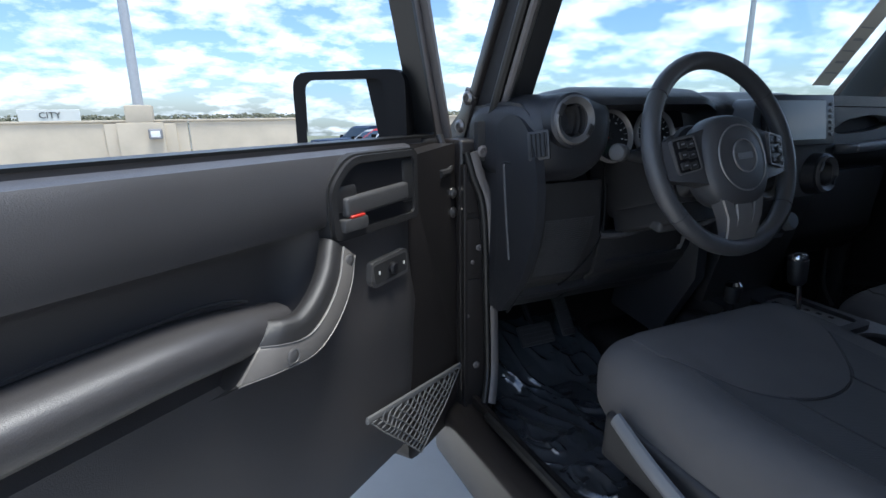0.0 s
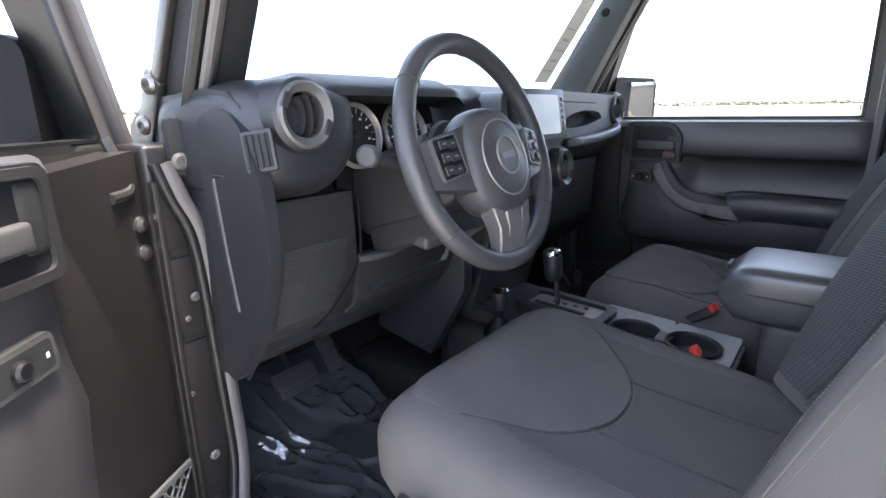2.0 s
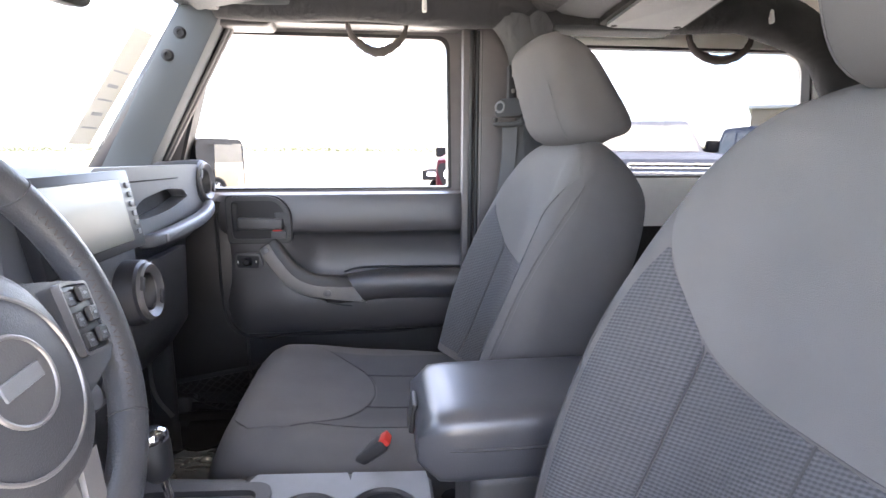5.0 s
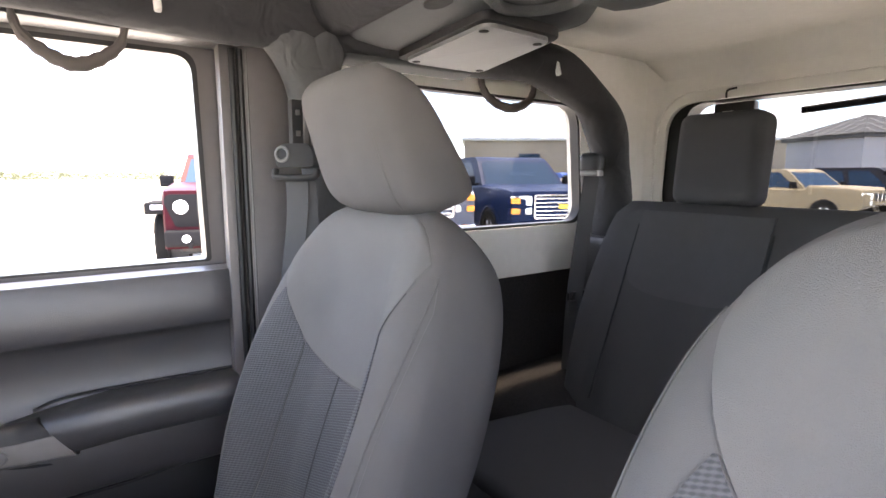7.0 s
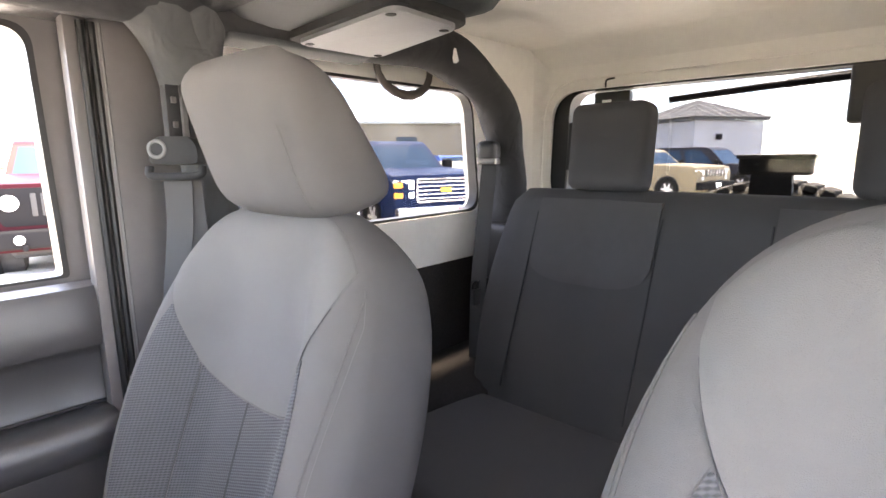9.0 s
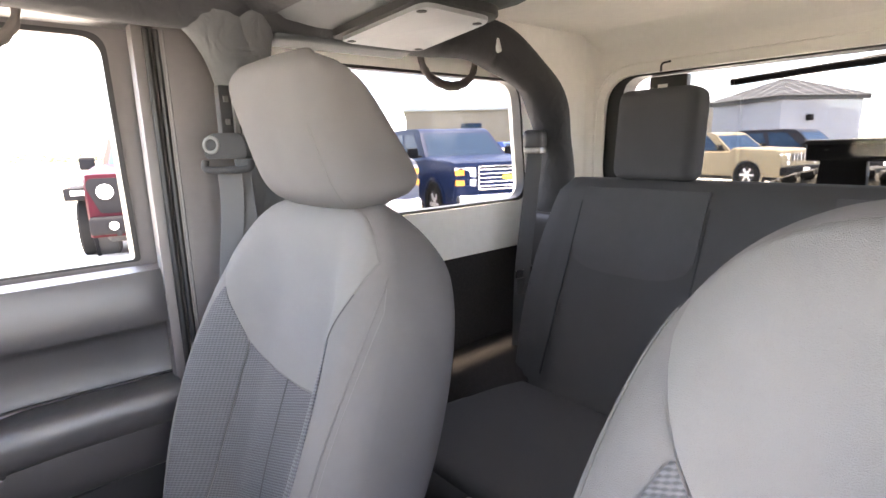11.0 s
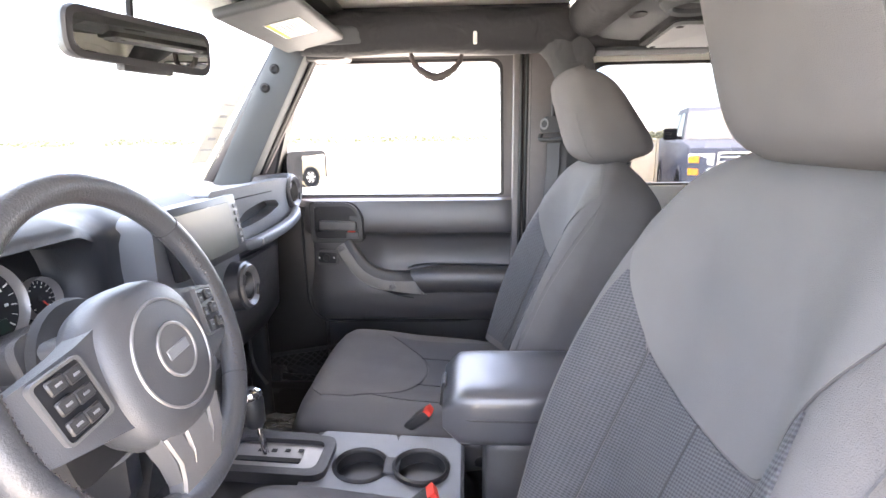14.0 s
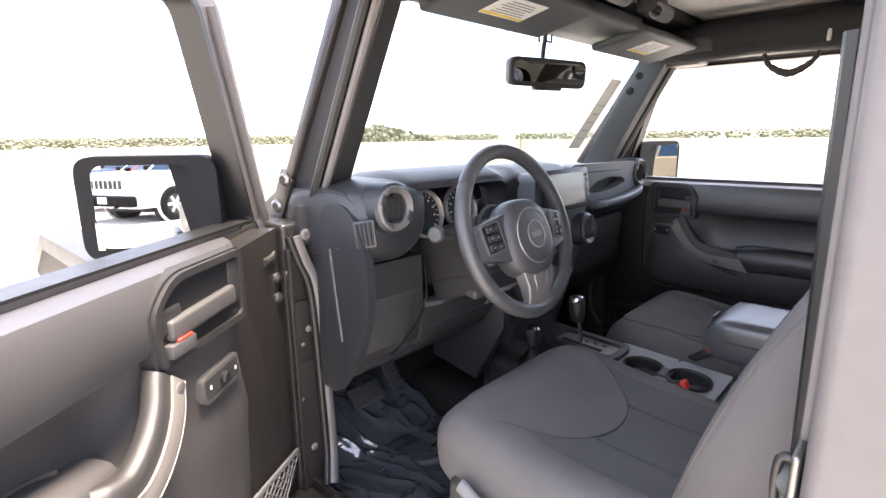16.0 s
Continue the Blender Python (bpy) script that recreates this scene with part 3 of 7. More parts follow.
# ---- seats ----
def sgnpow(v, p):
    return math.copysign(abs(v) ** p, v)


def lerp(table, s):
    for (a, va), (b, vb) in zip(table, table[1:]):
        if s <= b:
            k = table.index((a, va))
            p = table[k - 1] if k else (2 * a - b, 2 * va - vb)
            q = table[k + 2] if k + 2 < len(table) else (2 * b - a, 2 * vb - va)
            h, t = b - a, (s - a) / (b - a)
            da, db = (vb - p[1]) / (b - p[0]) * h, (q[1] - va) / (q[0] - a) * h
            return va * (1 - t) ** 2 * (1 + 2 * t) + vb * t * t * (3 - 2 * t) + da * t * (1 - t) ** 2 - db * t * t * (1 - t)
    return table[-1][1]


BACK_HW = [(0, 0.205), (0.18, 0.238), (0.42, 0.252), (0.60, 0.246), (0.75, 0.227), (0.86, 0.200), (0.93, 0.170), (0.975, 0.133), (1.0, 0.09)]
BACK_REAR = [(0, 0.13), (0.5, 0.14), (0.84, 0.132), (0.95, 0.09), (1.0, 0.05)]
BACK_DP = [(0, 0.10), (0.3, 0.125), (0.7, 0.115), (1.0, 0.075)]
BACK_LEN, BACK_TILT = 0.575, 20.5
YOKE_LOW = [(0.0, 0.504), (0.05, 0.506), (0.092, 0.517), (0.120, 0.543), (0.141, 0.587), (0.160, 0.640), (0.177, 0.700), (0.190, 0.765), (0.198, 0.838)]
YOKE_UP = [(0.0, 0.968), (0.09, 0.963), (0.135, 0.945), (0.170, 0.905), (0.197, 0.848)]


def bolster(u):
    """Raised side wings of a seat, u across from -1 to 1."""
    a = abs(u)
    return 0.0 if a < 0.45 else math.sin(min(1, (a - 0.45) / 0.42) * math.pi / 2) ** 2


def back_close(s):
    """The backrest thins to a round edge at its top."""
    return 1.0 if s < 0.88 else math.sqrt(max(0.03, 1 - ((s - 0.88) / 0.122) ** 2))


def ease(t):
    t = max(0.0, min(1.0, t))
    return t * t * (3 - 2 * t)


def back_front(x, s):
    """How far the front of the backrest stands out at x across and s up; hollow between the wings."""
    hw, dp = lerp(BACK_HW, s), lerp(BACK_DP, s)
    u = max(-0.999, min(0.999, x / hw))
    c = abs(u) ** (1 / 0.55)
    rim = max(0.0, 1 - max(0, abs(u) - 0.9) * 6)
    hollow = 0.055 * (1 - ease((abs(u) - 0.28) / 0.52)) * (1 - ease((s - 0.60) / 0.36))
    return back_close(s) * (dp / 2 * math.sqrt(max(0, 1 - c * c)) ** 0.55 + 0.035 * bolster(u) * (1 - s ** 3) * rim - hollow)


def patch(outline, fn, nx, ns, lift, to_world, unit=0.575):
    """A cloth panel laid on a curved front; outline(a, b) gives x and s for a, b from 0 to 1; its edge turns down."""
    bm = bmesh.new()
    rows, flat = [], {}
    for j in range(-1, ns + 2):
        row = []
        for i in range(-1, nx + 2):
            a, b = min(1, max(0, i / nx)), min(1, max(0, j / ns))
            x, s = outline(a, b)
            rim = i in (-1, nx + 1) or j in (-1, ns + 1)
            row.append(bm.verts.new(to_world(x, s, fn(x, s) + (-0.006 if rim else lift))))
            flat[row[-1]] = (x, s * unit)
        rows.append(row)
    for p0, p1 in zip(rows, rows[1:]):
        for k in range(nx + 2):
            bm.faces.new((p0[k], p0[k + 1], p1[k + 1], p1[k]))
    uv = bm.loops.layers.uv.new("cloth")
    for f in bm.faces:
        for lp in f.loops:
            lp[uv].uv = flat[lp.vert]
    return bm


def front_seat(name, label, lever_side, head_dx=0.0):
    seat = thing(name, label, "car seat", "front seats")
    tilt = radians(BACK_TILT)
    foot = Vector((0, -0.435, 0.845))
    axis, nose = Vector((0, -math.sin(tilt), math.cos(tilt))), Vector((0, math.cos(tilt), math.sin(tilt)))
    def world_of(x, s, y):
        return foot + Vector((x, 0, 0)) + axis * (s * BACK_LEN) + nose * y
    loops = []
    for k in range(45):
        s = math.sin(k / 44 * math.pi / 2) ** 0.9
        hw = lerp(BACK_HW, s)
        e = back_close(s)
        lp = []
        for j in range(88):
            t = 2 * math.pi * j / 88
            c, sn = math.cos(t), math.sin(t)
            x = hw * c
            full = math.sqrt(max(0, 1 - abs(c) ** (2 / 0.55)))
            y = back_front(x, s) if sn > 0 else -lerp(BACK_REAR, s) * full ** 0.55 * e
            lp.append(world_of(x, s, y))
        loops.append(lp)
    back = part("backrest", loft(loops), M_CLOTH, seat, smooth=60)
    def yoke(a, b):
        x = 0.194 * math.sin(math.pi / 2 * (2 * a - 1))
        low, up = lerp(YOKE_LOW, abs(x)), lerp(YOKE_UP, abs(x))
        return x, low + (up - low) * b
    part("yoke_panel", patch(yoke, back_front, 48, 34, 0.0025, world_of), M_CLOTH2, back, "plain mid-grey cloth panel", smooth=60, recalc=False)
    def lower(a, b):
        u = 2 * a - 1
        x = 0.1195 * u
        top = lerp(YOKE_LOW, abs(x)) - 0.006
        return x, 0.02 + (top - 0.02) * b
    part("mesh_panel", patch(lower, back_front, 36, 34, 0.0015, world_of), M_MESH, back, "dark honeycomb mesh cloth", smooth=60, recalc=False)
    for sg in (-1, 1):
        def wing(a, b):
            s_ = 0.03 + (0.672 - 0.03) * b
            x0 = lerp([(0.0, 0.121), (0.45, 0.121), (0.535, 0.122), (0.645, 0.163), (0.71, 0.180)], s_) + 0.002
            x1 = lerp([(0.0, 0.166), (0.18, 0.186), (0.38, 0.202), (0.50, 0.200), (0.60, 0.190), (0.68, 0.173)], s_)
            return sg * (x0 + (max(x1, x0 + 0.001) - x0) * a), s_
        part("wing_mesh", patch(wing, back_front, 18, 40, 0.0015, world_of), M_MESH, back, "dark honeycomb mesh cloth on the side wing", smooth=60, recalc=False)
        for f0, r0, nm, mt in ((0.905, 0.0017, "piping", M_CLOTH), (0.925, 0.0005, "edge_stitch", M_CLOTH2)):
            run = []
            for s_ in np.linspace(0.05, 0.83, 44):
                xs = min(0.985, f0 + 0.085 * max(0, (s_ - 0.45) / 0.38) ** 1.6) * lerp(BACK_HW, s_)
                run.append(world_of(sg * xs, s_, back_front(xs, s_) + 0.0004))
            part(nm, sweep(run, r0, seg=6), mt, back, "stitched seam")
        run = [world_of(sg * x, lerp(YOKE_LOW, x), back_front(x, lerp(YOKE_LOW, x)) + 0.001) for x in np.linspace(0.0, 0.192, 40)]
        part("yoke_seam", sweep(run, 0.0009, seg=6), M_SEAM, back, "stitched seam")
        part("wing_seam", sweep([world_of(sg * (lerp([(0.0, 0.121), (0.45, 0.121), (0.535, 0.122), (0.645, 0.163), (0.71, 0.180)], s_) + 0.0005), s_, back_front(0.122, s_) + 0.001) for s_ in np.linspace(0.03, 0.67, 24)], 0.0012, seg=6), M_SEAM, back, "stitched seam")
    part("centre_seam", sweep([world_of(0.0, s_, back_front(0.0, s_) + 0.0018) for s_ in np.linspace(0.02, 0.50, 14)], 0.0013, seg=6), M_SEAM, back, "stitched seam")
    # cushion
    loops = []
    for k in range(27):
        v = k / 26
        yy = -0.47 + 0.555 * v
        hw = lerp([(0, 0.20), (0.35, 0.245), (0.75, 0.25), (0.93, 0.235), (1, 0.19)], v)
        top = lerp([(0, 0.835), (0.5, 0.853), (0.85, 0.885), (0.95, 0.865), (1.0, 0.81)], v)
        bot = lerp([(0, 0.70), (0.8, 0.70), (1.0, 0.745)], v)
        lp = []
        for j in range(80):
            t = 2 * math.pi * j / 80
            c, sn = math.cos(t), math.sin(t)
            x, z = hw * c, (top + bot) / 2 + (top - bot) / 2 * math.copysign(math.sqrt(max(0, 1 - c ** 4)) ** 0.5, sn)
            if sn > 0:
                z += 0.022 * bolster(x / hw) * (1 - v ** 4) * max(0.0, 1 - max(0, abs(x / hw) - 0.9) * 6)
                z -= 0.01 * (1 - abs(x / hw)) * math.sin(math.pi * v)
            lp.append(Vector((x, yy, z)))
        loops.append(lp)
    cushion = part("cushion", loft(loops), M_CLOTH, seat, smooth=60)
    def top_z(x, v):
        hw = lerp([(0, 0.20), (0.35, 0.245), (0.75, 0.25), (0.93, 0.235), (1, 0.19)], v)
        top = lerp([(0, 0.835), (0.5, 0.853), (0.85, 0.885), (0.95, 0.865), (1.0, 0.81)], v)
        bot = lerp([(0, 0.70), (0.8, 0.70), (1.0, 0.745)], v)
        u = min(0.999, abs(x / hw))
        c = u ** 2
        z = (top + bot) / 2 + (top - bot) / 2 * math.sqrt(max(0, 1 - c * c)) ** 0.5
        return z + 0.022 * bolster(u) * (1 - v ** 4) - 0.01 * (1 - u) * math.sin(math.pi * v)
    def on_cushion(x, v, z):
        return Vector((x, -0.47 + 0.555 * v, z))
    def edge_v(x):
        return 0.475 + 0.30 * (abs(x) / 0.2) ** 2.3
    def thigh(a, b):
        x = 0.195 * (2 * a - 1)
        low, up = edge_v(x), 0.955 - 0.10 * (abs(x) / 0.2) ** 4
        return x, low + (up - low) * b
    part("thigh_panel", patch(thigh, top_z, 36, 24, 0.003, on_cushion, 0.555), M_CLOTH, cushion, "plain charcoal cloth panel", smooth=60, recalc=False)
    part("thigh_seam", sweep([on_cushion(x, edge_v(x) - 0.004, top_z(x, edge_v(x)) + 0.001) for x in np.linspace(-0.19, 0.19, 40)], 0.0012, seg=6), M_SEAM, cushion, "stitched seam")
    def seat_mid(a, b):
        x = 0.17 * (2 * a - 1)
        return x, 0.06 + (edge_v(x) - 0.012 - 0.06) * b
    part("seat_mesh", patch(seat_mid, top_z, 36, 36, 0.0022, on_cushion, 0.555), M_FINE, cushion, "fine woven cloth", smooth=60, recalc=False)
    for sx in (-0.075, 0.075):
        part("cushion_seam", sweep([on_cushion(sx, v, top_z(sx, v) + 0.0035) for v in np.linspace(0.06, edge_v(sx), 16)], 0.0012, seg=6), M_SEAM, cushion, "stitched seam")
    # headrest
    HR_Z0, HR_H = 1.374, 0.198
    def head_y(v):
        return -0.560 + 0.064 * min(v, 0.85), -0.738 + 0.125 * v
    loops = []
    for k in range(23):
        v = k / 22
        e = math.sqrt(max(0.0, 1 - (abs(2 * v - 1)) ** 5.5)) * 0.95 + 0.05
        yf, yb = head_y(v)
        hw = (0.139 - 0.010 * v) * (0.66 + 0.34 * e)
        lp = []
        for j in range(44):
            t = 2 * math.pi * j / 44
            c, sn = math.cos(t), math.sin(t)
            lp.append(Vector((head_dx + hw * sgnpow(c, 0.55), (yf + yb) / 2 + (yf - yb) / 2 * e * sgnpow(sn, 0.62), HR_Z0 + HR_H * v - 0.02 * sgnpow(sn, 0.62) * (0.6 - v))))
        loops.append(lp)
    head = part("headrest", loft(loops), M_CLOTH, seat, smooth=60)
    for sg in (-1, 1):
        seam = []
        for v in np.linspace(0.08, 0.55, 14):
            e = math.sqrt(max(0.0, 1 - (abs(2 * v - 1)) ** 5.5)) * 0.95 + 0.05
            yf, yb = head_y(v)
            hw = (0.139 - 0.010 * v) * (0.66 + 0.34 * e)
            seam.append((head_dx + sg * hw * 0.80, (yf + yb) / 2 + (yf - yb) / 2 * e * 0.836 + 0.0005, HR_Z0 + HR_H * v - 0.02 * 0.836 * (0.6 - v)))
        part("headrest_seam", sweep(seam, 0.0005, seg=6), M_CLOTH2, head, "stitched seam")
    for sg in (-1, 1):
        part("headrest_post", sweep([(sg * 0.06, -0.64, 1.33), (sg * 0.06, -0.655, 1.42)], 0.006, seg=10, up=(1, 0, 0)), M_CHROME, head, "chrome post")
        part("post_guide", lathe([(0.013, 0), (0.014, 0.008), (0.010, 0.012)], 14, pose(sg * 0.06, -0.635, 1.366)), M_DARK, head)
    # base
    part("side_trim", rbox(0.03, 0.42, 0.09, 0.012, 3, pose(lever_side * 0.245, -0.21, 0.715, 4, 0, 0)), M_PLASTIC, seat, "black plastic side trim")
    part("recline_lever", sweep(smooth_path([(lever_side * 0.268, -0.04, 0.78), (lever_side * 0.275, -0.13, 0.745), (lever_side * 0.275, -0.26, 0.70)], 6), 0.009, 0.016, seg=10), M_GREY, seat, "grey plastic adjusting lever")
    part("hinge_cover", rbox(0.03, 0.13, 0.13, 0.02, 3, pose(lever_side * 0.235, -0.45, 0.82)), M_PLASTIC, seat)
    for sg in (-1, 1):
        part("seat_rail", span(sg * 0.17 - 0.02, sg * 0.17 + 0.02, -0.50, 0.02, 0.535, 0.575, 0.006), M_DARK, seat)
        part("seat_riser", span(sg * 0.17 - 0.015, sg * 0.17 + 0.015, -0.42, -0.05, 0.57, 0.72, 0.006), M_DARK, seat)
    return seat


driver_seat = front_seat("driver_seat", "charcoal cloth driver seat with mesh inserts behind the wheel", -1, -0.032)
driver_seat.matrix_basis = pose(-0.382, -0.010, 0.036)
passenger_seat = front_seat("passenger_seat", "charcoal cloth passenger seat with mesh inserts and headrest", 1, 0.0)
passenger_seat.matrix_basis = pose(0.37, 0, 0)

# rear bench
bench = thing("rear_bench_seat", "dark cloth rear bench seat with two headrests", "car seat")
loops = []
for k in range(17):
    v = k / 16
    e = 1 if v < 0.9 else math.sqrt(max(0.03, 1 - ((v - 0.9) / 0.102) ** 2))
    c0 = Vector((0, -1.20 - 0.20 * v, 0.86 + 0.503 * v))
    lp = []
    for j in range(120):
        t = 2 * math.pi * j / 120
        x, y = (0.50 + 0.03 * math.sin(math.pi * v)) * math.cos(t) * (0.93 + 0.07 * e), 0.06 * math.copysign(math.sqrt(max(0, 1 - abs(math.cos(t)) ** 6)) ** 0.5, math.sin(t)) * (0.4 + 0.6 * e)
        if math.sin(t) > 0:
            y += 0.016 * (math.cos(2 * math.pi * abs(x) / 0.25 + math.pi) * 0.5 - 0.5) * (1 if abs(x) < 0.45 else 0.4) * e
        lp.append(c0 + Vector((x, y, 0)))
    loops.append(lp)
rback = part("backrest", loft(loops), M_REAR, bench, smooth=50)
for cx in (-0.25, 0.25):
    hx = cx + (0.008 if cx > 0 else -0.045)
    def rear_world(x, s, y):
        return Vector((cx + x, -1.20 - 0.20 * s, 0.86 + 0.503 * s)) + Vector((0, y, 0))
    def rear_yoke(a, b):
        u = 2 * a - 1
        low = 0.69 - 0.10 * math.sqrt(max(0, 1 - abs(u) ** 2.6))
        return u * 0.145, low + (0.965 - low) * b
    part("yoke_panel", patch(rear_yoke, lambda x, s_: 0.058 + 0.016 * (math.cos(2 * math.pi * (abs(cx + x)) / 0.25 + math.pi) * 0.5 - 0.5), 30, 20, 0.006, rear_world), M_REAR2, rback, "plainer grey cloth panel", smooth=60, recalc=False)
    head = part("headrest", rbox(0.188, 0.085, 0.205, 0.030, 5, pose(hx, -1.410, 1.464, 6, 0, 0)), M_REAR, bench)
    for sg in (-1, 1):
        part("headrest_post", sweep([(hx + sg * 0.05, -1.40, 1.30), (hx + sg * 0.05, -1.41, 1.40)], 0.006, seg=8, up=(1, 0, 0)), M_DARK, head)
for sx in (-0.40, -0.10, 0.10, 0.40):
    part("bench_seam", sweep([(sx, -1.20 - 0.20 * v + 0.0595 + 0.016 * (math.cos(2 * math.pi * abs(sx) / 0.25 + math.pi) * 0.5 - 0.5), 0.86 + 0.503 * v) for v in np.linspace(0.1, 0.90, 12)], 0.0022, seg=6, up=(1, 0, 0)), M_DARK, rback, "sewn seam")
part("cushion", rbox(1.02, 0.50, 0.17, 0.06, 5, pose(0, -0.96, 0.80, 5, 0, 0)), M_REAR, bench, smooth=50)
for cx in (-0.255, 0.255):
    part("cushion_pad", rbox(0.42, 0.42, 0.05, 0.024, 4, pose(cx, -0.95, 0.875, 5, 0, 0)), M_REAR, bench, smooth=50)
part("bench_frame", span(-0.46, 0.46, -1.25, -0.8, 0.535, 0.73, 0.02), M_DARK, bench)


# ---- dashboard ----
dash = thing("dashboard", "dark grey moulded dashboard with round vents and a grey centre panel", "dashboard")


def hump(x, a, b, soft):
    """1 between a and b, falling softly to 0."""
    f = lambda t: max(0.0, min(1.0, t)) ** 2 * (3 - 2 * max(0.0, min(1.0, t)))
    return f((x - a) / soft + 0.5) * f((b - x) / soft + 0.5)


loops = []
for k in range(121):
    x = -0.665 + 1.33 * k / 120
    hood = hump(x, -0.545, -0.20, 0.06)
    pas = hump(x, 0.15, 0.70, 0.03)
    mid = hump(x, -0.13, 0.13, 0.03)
    end = hump(x, -0.55, 0.55, 0.10)
    lip = 0.012 * hood
    top = 1.335 + 0.016 * hood + 0.008 * mid - 0.018 * pas - 0.012 * (1 - end)
    prof = [(0.555, 1.225), (0.54, 1.275), (0.47, 1.315), (0.37, top - 0.004), (0.29, top + 0.002), (0.235, top - 0.004), (0.205 - lip, top - 0.022), (0.20 - lip, top - 0.036), (0.205 + 0.075 * hood, top - 0.05), (0.205 + 0.085 * hood, 1.25), (0.20 + 0.07 * hood, 1.205), (0.20 + 0.02 * hood + 0.03 * pas, 1.175), (0.20 + 0.05 * pas, 1.15), (0.20 + 0.06 * pas, 1.145), (0.195 + 0.07 * pas, 1.12), (0.20 + 0.07 * pas, 1.05), (0.22 + 0.06 * pas, 0.99), (0.26 + 0.06 * pas, 0.925), (0.33 + 0.03 * pas, 0.885), (0.60, 0.885)]
    gap = hump(x, -0.468, -0.235, 0.03)
    prof = [(y + 0.045 * pas * hump(z, 1.2, 1.30, 0.03) + 0.085 * gap * hump(z, 1.03, 1.215, 0.03), z) for y, z in prof]
    prof = [(y + 0.035 * hump(x, -0.75, -0.455, 0.03) * hump(z, 0.94, 1.20, 0.02), z) for y, z in prof]
    shift = -0.03 * mid
    loops.append([(x, y + (shift if z < 1.31 and y < 0.4 else 0), z) for y, z in prof])
part("dash_body", loft(loops), M_DASH, dash, smooth=50)


# rounded pod at the outer end, round the vent
loops = []
for k in range(33):
    w = k / 32
    x = -0.674 + 0.196 * w
    e = math.sqrt(max(0.0, 1 - abs(2 * w - 1) ** 3.6))
    low = 1.166 + 0.055 * max(0, (x + 0.565) / 0.087) ** 2 + 0.010 * max(0, (-0.64 - x) / 0.044)
    top = 1.338 - 0.020 * max(0, (-0.60 - x) / 0.084) ** 2
    zc, hh = (low + top) / 2, (top - low) / 2 * (0.72 + 0.28 * e)
    loops.append([(x, 0.315 - (0.095 + 0.052 * e) * sgnpow(math.cos(t), 0.5), zc + hh * sgnpow(math.sin(t), 0.62)) for t in np.linspace(0, 2 * math.pi, 57)[:-1]])
part("end_pod", loft(loops), M_DASH, dash, smooth=50)


def round_vent(cx, cy, cz, r, way, ring):
    m = facing((cx, cy, cz), way)
    pod = part("vent_pod", lathe([(r * 1.16, -0.10), (r * 1.18, -0.02), (r * 1.12, 0.0), (r * 0.98, 0.004), (r * 0.96, -0.01)], 40, m, False), M_DASH, dash)
    part("vent_ring", lathe([(r * 1.02, 0.0), (r * 1.0, 0.008), (r * 0.93, 0.011), (r * 0.70, 0.004), (r * 0.66, -0.004), (r * 0.66, -0.03), (r * 0.64, -0.03)], 40, m, False), ring, pod, "satin silver ring")
    part("vent_bowl", lathe([(r * 0.66, -0.028), (r * 0.5, -0.045), (r * 0.05, -0.05)], 32, m, False), M_DIAL, pod)
    for k in (-1, 0, 1):
        h = math.sqrt(max(0.05, 0.62 ** 2 - (0.3 * k) ** 2)) * r
        pts = [(0.3 * k * r + 0.012 * math.cos(a) * (1 if k >= 0 else 1), h * math.sin(a), -0.012) for a in np.linspace(-1.5, 1.5, 9)]
        part("louvre", moved(sweep([(px, py, pz) for px, py, pz in pts], 0.0022, 0.016, seg=8, up=(0, 0, 1)), m), M_PLASTIC, pod)
    for a in (60, 240):
        c, s = math.cos(radians(a + 90)), math.sin(radians(a + 90))
        part("vent_tab", rbox(0.022, 0.012, 0.004, 0.0015, 1, m @ pose(c * r * 0.84, s * r * 0.84, 0.009, 0, 0, a)), M_PLASTIC, pod)
    return pod


round_vent(-0.600, 0.160, 1.288, 0.0435, (0.0, -1, 0.06), M_VENT)
round_vent(0.618, 0.19, 1.287, 0.045, (-0.05, -1, 0.06), M_VENT)
round_vent(-0.105, 0.120, 1.155, 0.042, (-0.05, -1, 0.08), M_VENT)
round_vent(0.105, 0.120, 1.155, 0.042, (0.05, -1, 0.08), M_VENT)
# slit vent towards the side window
SV = pose(-0.664, 0.171, 1.245, -8, 6, 36) @ Matrix.Scale(0.80, 4)
sv = part("side_vent", rbox(0.012, 0.052, 0.066, 0.005, 2, SV), M_PLASTIC, dash, "slit vent for the side window")
part("vent_well", rbox(0.004, 0.042, 0.054, 0.003, 1, SV @ pose(-0.0055, 0, 0)), M_DIAL, sv)
for k in range(4):
    part("slat", rbox(0.006, 0.004, 0.052, 0.0015, 1, SV @ pose(-0.008, -0.015 + 0.010 * k, 0)), M_DARK, sv)
# outer end panel and the lower knee panel
end = part("end_panel", prism(round_poly([(0.298, 1.296), (0.222, 1.299), (0.184, 1.266), (0.158, 1.205), (0.152, 1.125), (0.168, 1.055), (0.205, 0.975), (0.278, 0.890), (0.305, 0.895), (0.305, 1.10)], 0.05, 6), -0.676, -0.658, "x", 0.007, 3), M_DASH, dash)
part("end_slot", sweep([(-0.676, 0.272, 1.205), (-0.677, 0.258, 1.10), (-0.676, 0.247, 1.015)], 0.004, 0.003, seg=8, up=(1, 0, 0)), M_GRIP, end, "raised grey rib")
part("end_nick", rbox(0.004, 0.03, 0.004, 0.001, 1, pose(-0.675, 0.258, 1.209)), M_DARK, end)
